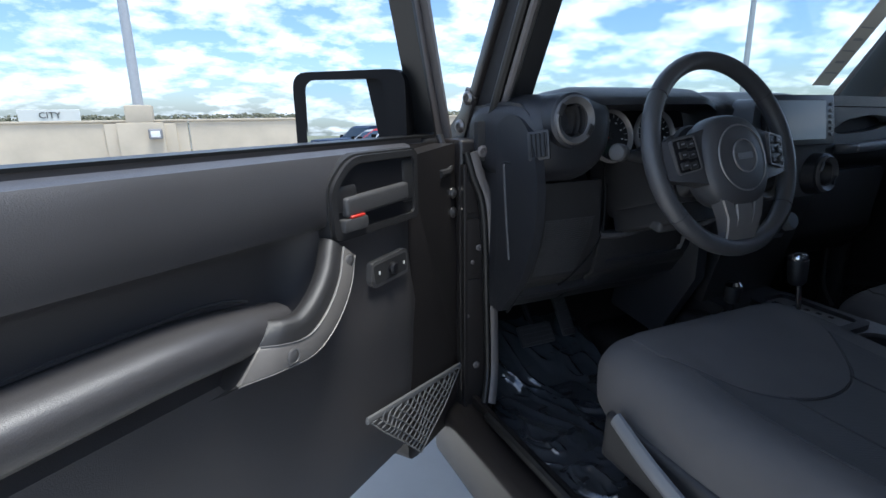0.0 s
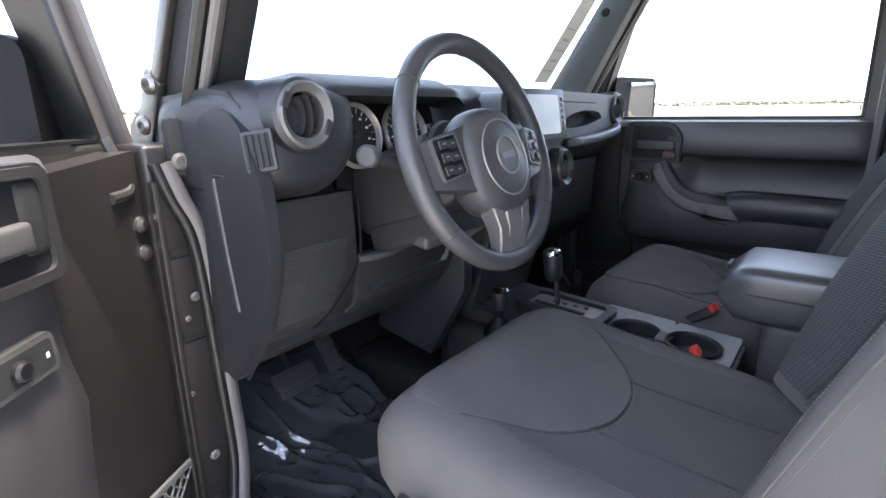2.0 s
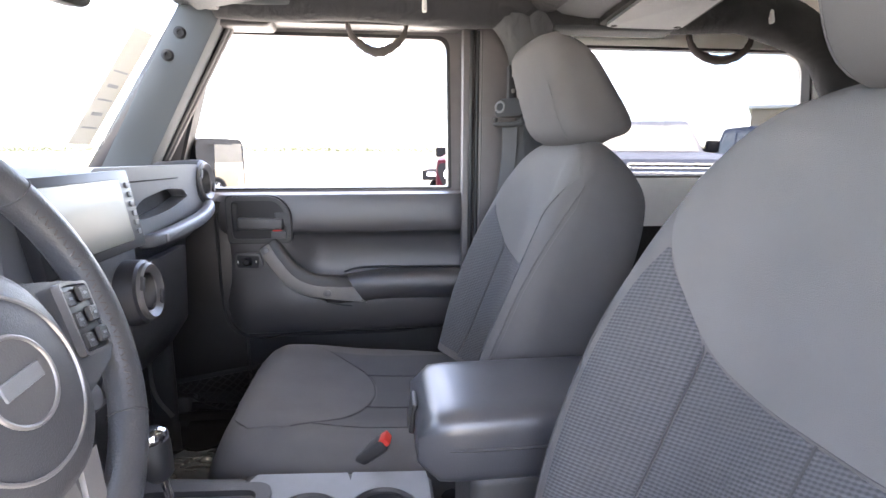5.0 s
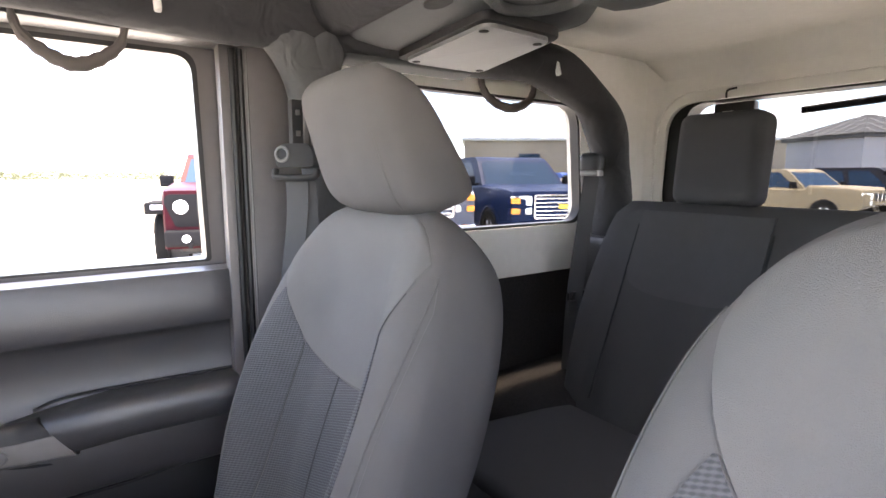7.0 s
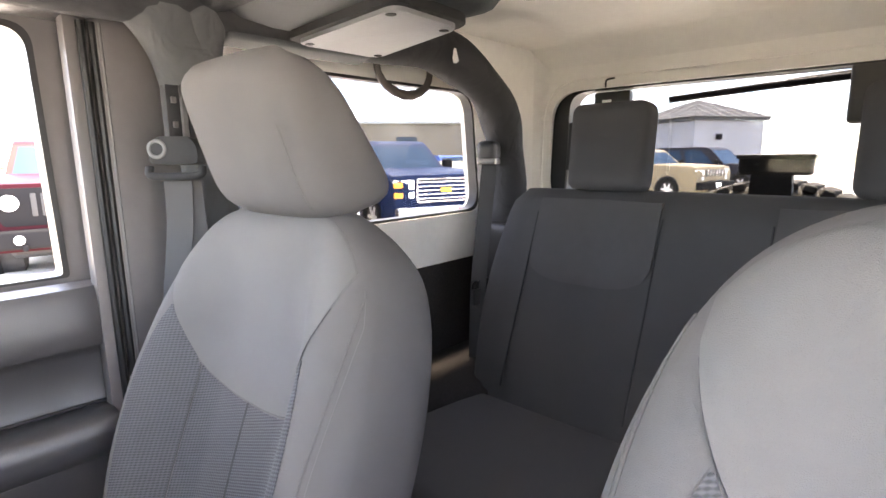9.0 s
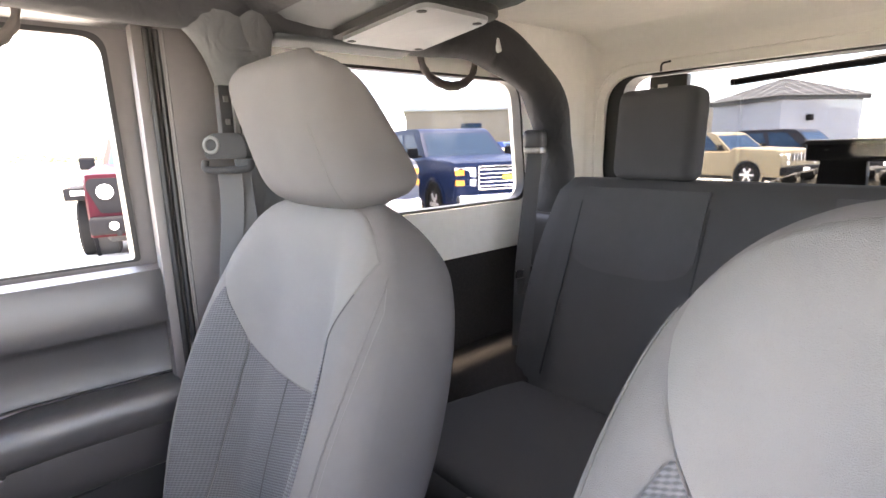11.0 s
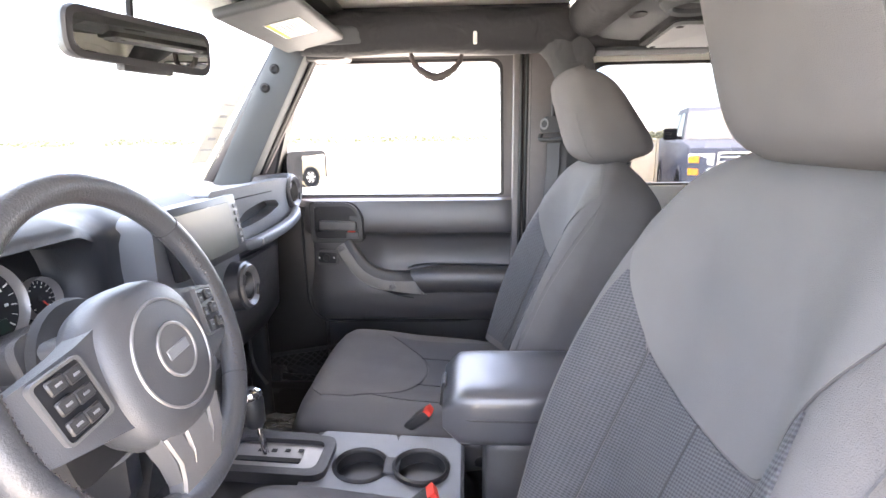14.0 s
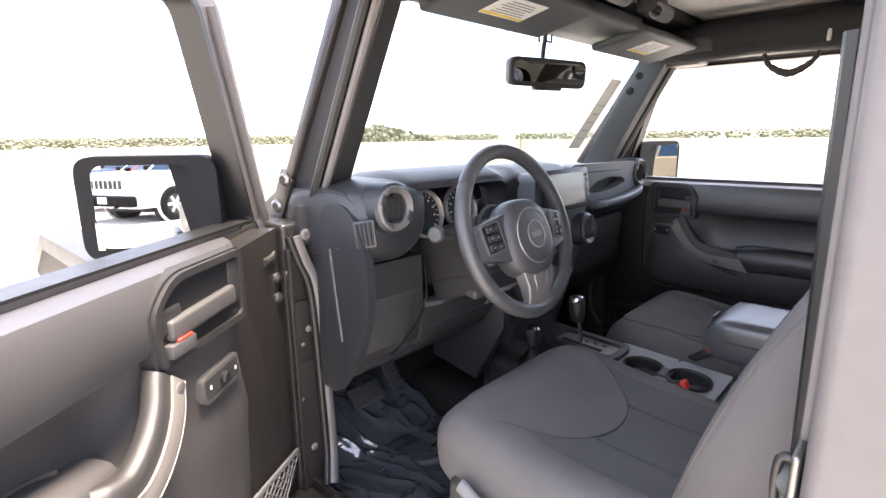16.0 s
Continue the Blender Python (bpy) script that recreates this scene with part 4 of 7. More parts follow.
knee = part("knee_panel", prism([(0.212, 1.17), (0.236, 1.17), (0.36, 0.88), (0.35, 0.865), (0.232, 0.965), (0.209, 1.05)], -0.657, -0.475, "x", 0.008), M_PLASTIC, dash, "black knee panel with a perforated field")
for i in range(30):
    rz = 1.094 - 0.0040 * i
    x0, x1 = -0.616 - 0.00055 * i, -0.495 - 0.0010 * i
    part("perforation", rbox(x1 - x0, 0.002, 0.0021, 0.0006, 1, pose((x0 + x1) / 2, 0.2082 + (0.025 * (rz - 1.05) if rz > 1.05 else 0.27 * (1.05 - rz)), rz)), M_GRIP, knee)
part("column_panel", prism([(0.214, 1.056), (0.236, 1.056), (0.36, 0.88), (0.345, 0.866), (0.228, 0.965)], -0.473, -0.20, "x", 0.008), M_PLASTIC, dash)
# near-black sheet added below the column; its colour stands in for deep shade
part("column_recess", prism(round_poly([(-0.462, 1.062), (-0.235, 1.062), (-0.235, 1.20), (-0.462, 1.20)], 0.015, 4), 0.268, 0.275, "y"), M_DIAL, dash, "black backing panel standing in for shade below the steering column")
part("trim_lip", sweep(smooth_path([(-0.474, 0.214, 1.052), (-0.43, 0.206, 1.050), (-0.37, 0.206, 1.056), (-0.31, 0.208, 1.072), (-0.27, 0.214, 1.095)], 6), 0.010, 0.007, seg=10, square=0.7), M_GRIP, dash, "rounded lip under the column")
part("knee_joint", sweep(smooth_path([(-0.466, 0.214, 1.160), (-0.474, 0.210, 1.05), (-0.528, 0.233, 0.966), (-0.548, 0.300, 0.905)], 6), 0.0022, seg=6, up=(1, 0, 0)), M_SHELL, dash, "dark joint beside the knee panel")
part("kick_panel", prism([(0.19, 1.06), (0.42, 1.06), (0.46, 0.77), (0.287, 0.74), (0.19, 0.92)], -0.20, -0.165, "x", 0.01), M_DASH, dash, "dark grey side of the centre tunnel")
part("end_joint", sweep(smooth_path([(-0.655, 0.196, 1.27), (-0.655, 0.170, 1.205), (-0.655, 0.165, 1.13), (-0.655, 0.180, 1.05), (-0.655, 0.216, 0.97), (-0.655, 0.283, 0.886)], 6), 0.0035, seg=6, up=(1, 0, 0)), M_DIAL, dash, "dark joint beside the end panel")
part("glovebox", prism([(0.235, 1.14), (0.26, 1.14), (0.34, 0.90), (0.30, 0.88), (0.245, 0.96)], 0.17, 0.60, "x", 0.012), M_PLASTIC, dash, "black glovebox door")
pocket = round_poly([(0.235, 1.250), (0.29, 1.275), (0.40, 1.286), (0.485, 1.279), (0.508, 1.262), (0.42, 1.245), (0.33, 1.239), (0.26, 1.240)], [0.004, 0.02, 0.03, 0.02, 0.004, 0.03, 0.03, 0.01], 5)
face = round_poly([(0.13, 1.335), (0.60, 1.328), (0.60, 1.225), (0.13, 1.20)], 0.012, 10)
turn = lambda q: math.atan2(q[1] - 1.262, (q[0] - 0.37) * 0.25)
ring_in, ring_out = [], []
for k in range(72):
    a = -math.pi + 2 * math.pi * (k + 0.5) / 72
    for poly, ring in ((pocket, ring_in), (face, ring_out)):
        best = min(zip(poly, poly[1:] + poly[:1]), key=lambda e: 0 if (turn(e[0]) - a) * (turn(e[1]) - a) <= 0 and abs(turn(e[0]) - turn(e[1])) < 3 else 1 + min(abs(turn(e[0]) - a), 6.2832 - abs(turn(e[0]) - a)))
        t0, t1 = turn(best[0]), turn(best[1])
        w = 0.5 if abs(t1 - t0) < 1e-9 or abs(t1 - t0) > 3 else min(1, max(0, (a - t0) / (t1 - t0)))
        ring.append((best[0][0] + (best[1][0] - best[0][0]) * w, best[0][1] + (best[1][1] - best[0][1]) * w))
part("passenger_panel", frame_of(ring_out, ring_in, 0.192, 0.225, "y"), M_TRIM, dash, "satin grey facing panel")
part("shelf_recess", prism(round_poly([(0.22, 1.232), (0.52, 1.232), (0.52, 1.295), (0.22, 1.295)], 0.01), 0.2255, 0.24, "y"), M_DARK, dash, "dark recess above the grab bar")
part("panel_line", rbox(0.24, 0.003, 0.0025, 0.001, 1, pose(0.34, 0.1915, 1.306, 0, 1, 0)), M_DARK, dash)
grab = part("grab_bar", sweep(smooth_path([(0.262, 0.195, 1.203), (0.285, 0.172, 1.204), (0.45, 0.162, 1.212), (0.58, 0.172, 1.226), (0.635, 0.20, 1.238)], 8), 0.0125, 0.012, seg=14, square=0.5), M_TRIM, dash, "satin grey grab bar")
part("bar_inlay", rbox(0.010, 0.004, 0.015, 0.001, 1, pose(0.296, 0.1585, 1.204, 0, 0, -4)), M_SILVER, grab)
# centre stack
stack = part("centre_panel", prism(round_poly([(-0.135, 1.325), (0.135, 1.325), (0.14, 1.10), (-0.14, 1.10)], 0.02, 4), 0.145, 0.20, "y", 0.01), M_TRIM, dash, "satin grey centre panel")
tilt = pose(0.005, 0.136, 1.277, -9, 0, 0)
radio = part("touch_screen", rbox(0.235, 0.016, 0.112, 0.004, 2, tilt), M_DIAL, dash, "wide touch screen radio with a pale display")
part("display", rbox(0.188, 0.002, 0.088, 0.001, 1, tilt @ pose(-0.010, -0.0082, 0)), M_SCREEN, radio, "pale blank display")
for k in range(6):
    part("radio_key", rbox(0.010, 0.003, 0.008, 0.001, 1, tilt @ pose(0.104, -0.0085, 0.034 - 0.0135 * k)), M_GREY, radio)
lower = part("control_panel", prism([(0.15, 1.105), (0.21, 1.105), (0.30, 0.84), (0.22, 0.84)], -0.13, 0.13, "x", 0.008), M_PLASTIC, dash)
for k in (-1, 0, 1):
    part("climate_knob", lathe([(0.023, 0), (0.023, 0.012), (0.018, 0.02), (0.004, 0.021)], 24, facing((0.072 * k, 0.172, 1.035), (0, -1, 0.3))), M_GREY, lower)
for k in range(6):
    part("switch_key", rbox(0.028, 0.008, 0.018, 0.003, 2, pose(-0.085 + 0.034 * k, 0.19, 0.975, 18, 0, 0)), M_DIAL, lower)
part("window_switch", rbox(0.16, 0.008, 0.014, 0.003, 2, pose(0, 0.181, 1.0, 18, 0, 0)), M_GREY, lower)

# instruments
cluster = thing("instrument_cluster", "instrument cluster with two chrome ringed dials and red needles", "gauge cluster")
part("cluster_face", rbox(0.33, 0.008, 0.11, 0.03, 4, pose(-0.372, 0.262, 1.262, -12, 0, 0)), M_DIAL, cluster)
for gx, gr, na in ((-0.442, 0.051, 200), (-0.322, 0.051, 235), (-0.243, 0.026, 300)):
    m = facing((gx, 0.241, 1.252 if gr > 0.03 else 1.238), (0, -1, 0.2))
    dial = part("dial", disc(gr, 0.004, 40, m), M_DIAL, cluster)
    part("chrome_ring", lathe([(gr, -0.002), (gr * 1.09, 0.004), (gr * 1.08, 0.011), (gr * 1.03, 0.015), (gr * 0.97, 0.011), (gr * 0.93, 0.003)], 48, m), M_SILVER, dial, "chrome ring")
    for k in range(17):
        a = radians(225 - 270 * k / 16)
        w = 0.0015 if k % 2 == 0 else 0.0008
        part("tick", rbox(0.0065 * gr / 0.047, w * gr / 0.047, 0.0008, 0, 1, m @ pose(math.cos(a) * gr * 0.82, math.sin(a) * gr * 0.82, 0.0046, 0, 0, math.degrees(a))), M_WHITE, dial)
    for k in range(0, 17, 2):
        a = radians(225 - 270 * k / 16)
        part("figure", rbox(0.0045 * gr / 0.047, 0.0032 * gr / 0.047, 0.0008, 0, 1, m @ pose(math.cos(a) * gr * 0.62, math.sin(a) * gr * 0.62, 0.0046)), M_WHITE, dial)
    part("needle", rbox(gr * 0.85, 0.0022, 0.0015, 0.0005, 1, m @ pose(math.cos(radians(na)) * gr * 0.36, math.sin(radians(na)) * gr * 0.36, 0.007, 0, 0, na)), M_RED, dial, "red needle")
    part("needle_cap", disc(gr * 0.14, 0.007, 16, m @ pose(0, 0, 0.004)), M_DARK, dial)
    if gr > 0.03:
        part("odometer", rbox(gr * 0.95, gr * 0.3, 0.001, 0, 1, m @ pose(0, -gr * 0.55, 0.005)), mat("lcd_green", (0.006, 0.022, 0.015), 0.3), dial, "small green display")

# ---- steering wheel ----
wheel = thing("steering_wheel", "black leather steering wheel with silver lower spoke", "steering wheel")
WM = facing((-0.362, 0.034, 1.228), (0, -0.945, 0.325))
HM = WM @ pose(-0.008, -0.016, 0)
part("rim", torus(0.171, 0.0158, 72, 16, WM), M_LEATHER, wheel, "black stitched leather rim")
for a in (38, 142, 218, 322):
    c, s = math.cos(radians(a)), math.sin(radians(a))
    part("rim_seam", torus(0.0160, 0.0008, 20, 5, WM @ basis((c * 0.171, s * 0.171, 0), (c, s, 0), (0, 0, 1), (s, -c, 0))), M_SEAM, wheel)
for a0 in (-34, 146):
    rows = []
    for k in range(34):
        a = radians(a0 + 2 * k)
        c, s = math.cos(a), math.sin(a)
        rows.append(rbox(0.0050, 0.0011, 0.0010, 0, 1, WM @ basis((c * 0.1595, s * 0.1595, 0.0112), (c * 0.82, s * 0.82, 0.57), (-s, c, 0), (c * -0.57, s * -0.57, 0.82)) @ pose(0, 0, 0, 0, 0, 28 if k % 2 else -28)))
    part("rim_stitching", join(*rows), M_STRAP, wheel, "pale brownish cross stitching")
loops = []
for k in range(9):
    v = k / 8
    e = [0.80, 0.93, 1.0, 1.0, 0.98, 0.93, 0.84, 0.66, 0.35][k]
    z = [-0.028, -0.018, -0.002, 0.012, 0.022, 0.030, 0.036, 0.041, 0.044][k]
    loops.append([(0.079 * e * sgnpow(math.cos(t), 0.75), 0.083 * e * sgnpow(math.sin(t), 0.8) - 0.004, z) for t in np.linspace(0, 2 * math.pi, 41)[:-1]])
hub = part("airbag_cover", moved(loft(loops), HM), M_HUB, wheel, smooth=60)
part("hub_ring", torus(0.057, 0.0017, 48, 6, HM @ pose(0, -0.003, 0.0408)), M_SILVER, hub, "thin silver ring")
part("emblem_disc", disc(0.028, 0.004, 32, HM @ pose(0, -0.001, 0.0415)), M_VENT, hub, "satin grey emblem disc")
part("emblem_ring", torus(0.028, 0.0016, 40, 8, HM @ pose(0, -0.001, 0.0455)), M_SILVER, hub, "satin silver ring of the emblem")
part("emblem_bar", rbox(0.036, 0.011, 0.002, 0.0008, 1, HM @ pose(0, -0.001, 0.0462, 0, 0, 4)), M_GREY, hub, "plain grey bar on the emblem")
for sg in (-1, 1):
    spoke = part("spoke", moved(loft([[(sg * x, y * h + 0.004, z + d * q) for y, q in ((-1, -1), (1, -1), (1, 1), (-1, 1))] for x, h, z, d in ((0.05, 0.052, 0.008, 0.016), (0.09, 0.043, 0.012, 0.013), (0.13, 0.036, 0.008, 0.010), (0.160, 0.030, 0.0, 0.006))]), HM), M_HUB, wheel, smooth=30)
    keys = part("switch_pad", rbox(0.044, 0.056, 0.006, 0.003, 2, HM @ pose(sg * 0.112, 0.010, 0.022, 0, sg * 10, sg * -8)), M_DIAL, spoke, "switch pad")
    part("switch_rim", moved(frame_of(round_poly([(-0.024, -0.030), (0.024, -0.030), (0.024, 0.030), (-0.024, 0.030)], 0.006), round_poly([(-0.0215, -0.0275), (0.0215, -0.0275), (0.0215, 0.0275), (-0.0215, 0.0275)], 0.005), 0, 0.0075, "z"), HM @ pose(sg * 0.112, 0.010, 0.019, 0, sg * 10, sg * -8)), M_VENT, spoke, "thin silver surround")
    for i in range(2):
        for j in range(3):
            part("switch_key", rbox(0.017, 0.013, 0.004, 0.0015, 1, HM @ pose(sg * 0.112 - 0.0095 + 0.019 * i, -0.008 + 0.018 * j, 0.0265, 0, sg * 10, sg * -8)), M_PLASTIC, keys)
            part("key_mark", rbox(0.006, 0.0022, 0.0006, 0, 1, HM @ pose(sg * 0.112 - 0.0095 + 0.019 * i, -0.008 + 0.018 * j, 0.0288, 0, sg * 10, sg * -8)), M_GREY, keys)
lowsp = part("lower_spoke", moved(loft([[(x * w, y, z + d * q) for x, q in ((-1, -1), (1, -1), (1, 1), (-1, 1))] for y, w, z, d in ((-0.055, 0.056, 0.016, 0.012), (-0.10, 0.045, 0.014, 0.010), (-0.125, 0.038, 0.006, 0.008), (-0.148, 0.044, 0.0, 0.006))]), HM), M_VENT, wheel, smooth=30)
for sg in (-1, 0, 1):
    w = 0.011 if sg else 0.02
    part("spoke_trim", moved(loft([[(sg * o + x * w, y, z) for x, z in ((-1, z0), (1, z0), (0.9, z0 + 0.004), (-0.9, z0 + 0.004))] for y, o, z0 in ((-0.072, 0.040, 0.026), (-0.105, 0.031, 0.023), (-0.128, 0.026, 0.013), (-0.142, 0.027, 0.007))]), HM), M_SILVER, lowsp, "satin silver strip")
# the column behind it
column = thing("steering_column", "black plastic steering column shroud with control stalks", "steering column")
part("shroud", moved(join(loft([[(x * w, y * h - 0.012, z) for x, y in round_poly([(-1, -1), (1, -1), (1, 1), (-1, 1)], 0.3)] for z, w, h in ((-0.25, 0.062, 0.062), (-0.12, 0.066, 0.066), (-0.06, 0.062, 0.056), (-0.03, 0.05, 0.045))])), WM), M_PLASTIC, column)
part("collar", lathe([(0.070, -0.058), (0.066, -0.050), (0.050, -0.044), (0.046, -0.020), (0.02, -0.018)], 32, WM), M_DARK, column, "black collar behind the wheel")
part("shroud_edge", moved(frame_of(round_poly([(-0.070, -0.075), (0.070, -0.075), (0.070, 0.052), (-0.070, 0.052)], 0.022, 5), round_poly([(-0.062, -0.067), (0.062, -0.067), (0.062, 0.044), (-0.062, 0.044)], 0.018, 5), -0.068, -0.058, "z"), WM), M_GRIP, column, "grey front edge of the shroud")
part("lower_cover", moved(prism(round_poly([(-0.066, -0.112), (0.060, -0.112), (0.066, -0.06), (-0.066, -0.06)], 0.012, 4), -0.23, -0.070, "z", 0.005), WM), M_PLASTIC, column, "black lower cover")
part("lever_base", rbox(0.085, 0.05, 0.024, 0.008, 3, pose(-0.385, 0.118, 1.090, 10, -4, -8)), M_GRIP, column, "grey moulded lever base")
part("tilt_lever", sweep(smooth_path([(-0.37, 0.104, 1.084), (-0.345, 0.088, 1.086), (-0.315, 0.080, 1.096), (-0.295, 0.080, 1.104)], 6), lambda u: 0.015 - 0.004 * u, 0.007, seg=12, square=0.8), M_TRIM, column, "grey tilt lever")
stalk = part("light_stalk", sweep(smooth_path([(-0.41, 0.10, 1.20), (-0.46, 0.118, 1.215), (-0.50, 0.135, 1.225), (-0.515, 0.14, 1.229)], 6), lambda u: 0.009 + 0.003 * u, seg=12), M_DARK, column)
part("stalk_knob", lathe([(0.012, 0), (0.0165, 0.003), (0.0165, 0.022), (0.013, 0.026), (0.002, 0.027)], 24, facing((-0.505, 0.135, 1.228), (-1, -0.55, 0.1))), M_GRIP, stalk, "grey end knob")
part("wiper_stalk", sweep(smooth_path([(-0.33, 0.10, 1.20), (-0.26, 0.115, 1.225), (-0.215, 0.125, 1.235)], 6), lambda u: 0.008 + 0.004 * u, seg=12), M_DARK, column)
part("ignition_barrel", lathe([(0.017, 0), (0.019, 0.012), (0.012, 0.016), (0.006, 0.017)], 20, facing((-0.29, 0.09, 1.165), (0.5, -1, 0.2))), M_SILVER, column)

# ---- pedals and mats ----
for nm, px, py, pz, w, h, lab in (("brake_pedal", -0.385, 0.555, 0.672, 0.115, 0.062, "black ribbed rubber brake pedal"), ("accelerator_pedal", -0.265, 0.585, 0.70, 0.045, 0.125, "black rubber accelerator pedal")):
    ped = thing(nm, lab, "pedal")
    part("pad", rbox(w, 0.014, h, 0.006, 2, pose(px, py, pz, -35, 0, 0)), M_GRIP, ped)
    part("arm", sweep(smooth_path([(px, py + 0.01, pz + 0.01), (px, py + 0.08, pz + 0.10), (px, py + 0.09, pz + 0.28)], 5), 0.009, seg=8, up=(1, 0, 0)), M_DARK, ped)
    for k in range(4):
        part("rib", rbox(w * 0.85, 0.004, 0.004, 0.001, 1, pose(px, py, pz, -35, 0, 0) @ pose(0, -0.008, (k - 1.5) * h / 4.6)), M_GRIP, ped)


def film_z(x, y, seed):
    """Height of the film over the mat: lies nearly flat, with sharp creases."""
    p = Vector((x * 6 + y * 2 + seed, y * 4 - x * 2, seed))
    soft = 0.006 * (1 + noise.noise(p * 0.8)) + 0.012 * max(0, 1 - 4 * abs(noise.noise(p))) ** 2
    crease = 0.010 * max(0, 1 - 7 * abs(noise.noise(p * 1.9 + Vector((9, 3, 0))))) ** 1.3 + 0.006 * max(0, 1 - 6 * abs(noise.noise(p * 3.7 + Vector((1, 7, 0))))) * max(0, 0.4 + noise.noise(p * 1.1))
    return 0.550 + soft + crease + max(0, y - 0.46) * 0.62


def crumpled(x0, x1, y0, y1, nx, ny, seed):
    bm = bmesh.new()
    vs = [[None] * (ny + 1) for _ in range(nx + 1)]
    for i in range(nx + 1):
        for j in range(ny + 1):
            x, y = x0 + (x1 - x0) * i / nx, y0 + (y1 - y0) * j / ny
            p = Vector((x * 6 + seed, y * 6, seed))
            vs[i][j] = bm.verts.new((x + 0.010 * noise.noise(p), y + 0.010 * noise.noise(p + Vector((5, 0, 0))), film_z(x, y, seed)))
    for i in range(nx):
        for j in range(ny):
            bm.faces.new((vs[i][j], vs[i + 1][j], vs[i + 1][j + 1], vs[i][j + 1]))
    return bm


for sd, x0, x1 in ((1, -0.665, -0.185), (2, 0.185, 0.665)):
    mt = thing("floor_mat", "black carpet floor mat under crumpled clear plastic film", "floor mat", "floor mats")
    part("mat_base", span(x0, x1, -0.02, 0.46, 0.535, 0.548, 0.004), M_CARPET, mt)
    part("mat_toe", prism([(0.455, 0.536), (0.70, 0.68), (0.695, 0.69), (0.455, 0.549)], x0, x1, "x"), M_CARPET, mt)
    film = part("protective_film", crumpled(x0, x1, 0.0, 0.66, 130, 160, sd * 7.0), M_FILM, mt, "shiny crumpled plastic film", smooth=28, recalc=False)
    for row in range(4):
        for k in range(9):
            bx, by = x0 + 0.05 + 0.046 * k, 0.10 + 0.13 * row + 0.16 * (0.046 * k)
            if by < 0.6 and (k + row) % 4:
                part("print_bar", rbox(0.030 if k % 2 else 0.020, 0.011, 0.0008, 0, 1, pose(bx, by, film_z(bx, by, sd * 7.0) + 0.002, 0, 0, 9)), M_DIAL, film, "dark printed bar")

# ---- centre console ----
console = thing("centre_console", "black centre console with grey trim and two cup holders", "console")
part("console_body", prism([(0.33, 0.55), (0.33, 0.86), (0.20, 0.845), (-0.005, 0.833), (-0.005, 0.768), (-0.30, 0.760), (-0.33, 0.70), (-0.66, 0.70), (-0.66, 0.55)], -0.115, 0.115, "x", 0.015, 3), M_PLASTIC, console)
part("tunnel_side", join(span(-0.166, 0.12, -0.30, 0.275, 0.55, 0.815, 0.035, 4), span(-0.176, -0.10, -0.30, 0.282, 0.55, 0.735, 0.025, 4)), M_PLASTIC, console, "stepped black side of the tunnel cover")
part("tunnel_far_side", span(0.0, 0.155, -0.30, 0.36, 0.55, 0.76, 0.035, 4), M_PLASTIC, console)
def holed_plate(x0, x1, y0, y1, cx, cy, r, n=48):
    """A plate outline and a round hole in it with as many points each."""
    rim, hole = [], []
    for k in range(n):
        a = 2 * math.pi * (k + 0.5) / n
        c, s_ = math.cos(a), math.sin(a)
        t = min(((x1 if c > 0 else x0) - cx) / c, ((y1 if s_ > 0 else y0) - cy) / s_)
        rim.append((cx + c * t, cy + s_ * t))
        hole.append((cx + c * r, cy + s_ * r))
    return rim, hole


DM = pose(0, -0.155, 0.829, 3, 0, 0)
for y0, y1, cy in ((-0.0155, 0.1425, 0.042), (-0.1425, -0.0155, -0.070)):
    part("trim_panel", moved(frame_of(*holed_plate(-0.10, 0.10, y0, y1, -0.005, cy, 0.0475), -0.007, 0.007, "z"), DM), M_GREY, console, "satin grey trim panel with a cup holder opening")
for sx in (-1, 1):
    part("side_skirt", prism([(0.0, 0.72), (0.0, 0.832), (-0.298, 0.816), (-0.31, 0.72)], sx * 0.100, sx * 0.115, "x", 0.003), M_PLASTIC, console)
part("end_skirt", span(-0.1, 0.1, -0.305, -0.292, 0.70, 0.815, 0.004), M_PLASTIC, console)
gate = part("shift_bezel", join(moved(frame_of(round_poly([(-0.062, -0.105), (0.062, -0.105), (0.062, 0.105), (-0.062, 0.105)], 0.03), round_poly([(-0.043, -0.085), (0.043, -0.085), (0.043, 0.085), (-0.043, 0.085)], 0.02), 0, 0.022, "z"), pose(0.0, 0.05, 0.838, 3, 0, 0))), M_PLASTIC, console)
part("shift_plate", rbox(0.088, 0.17, 0.006, 0.002, 1, pose(0.0, 0.05, 0.848, 3, 0, 0)), M_SILVER, console, "silver shift gate plate")
part("shift_slot", rbox(0.014, 0.12, 0.004, 0.001, 1, pose(-0.012, 0.06, 0.852, 3, 0, 0)), M_DARK, console)
for k in range(5):
    part("gate_mark", rbox(0.009, 0.010, 0.001, 0, 1, pose(0.016, 0.11 - 0.026 * k, 0.8525, 3, 0, 0)), M_DARK, console)
for cy in (-0.113, -0.225):
    m = pose(-0.005, cy, 0.838, 3, 0, 0)
    part("cup_rim", lathe([(0.053, -0.006), (0.054, 0.002), (0.049, 0.005), (0.045, 0.0), (0.045, -0.003)], 40, m, False), M_PLASTIC, console, "black cup holder rim")
    part("cup_well", lathe([(0.0455, 0.001), (0.0445, -0.02), (0.041, -0.062), (0.002, -0.064)], 40, m, False), M_DARK, console, "deep black cup well")
part("cup_bridge", moved(rbox(0.05, 0.03, 0.006, 0.002, 1, pose(-0.005, -0.014, 0.0085)), DM), M_PLASTIC, console, "black bridge between the cup holders")
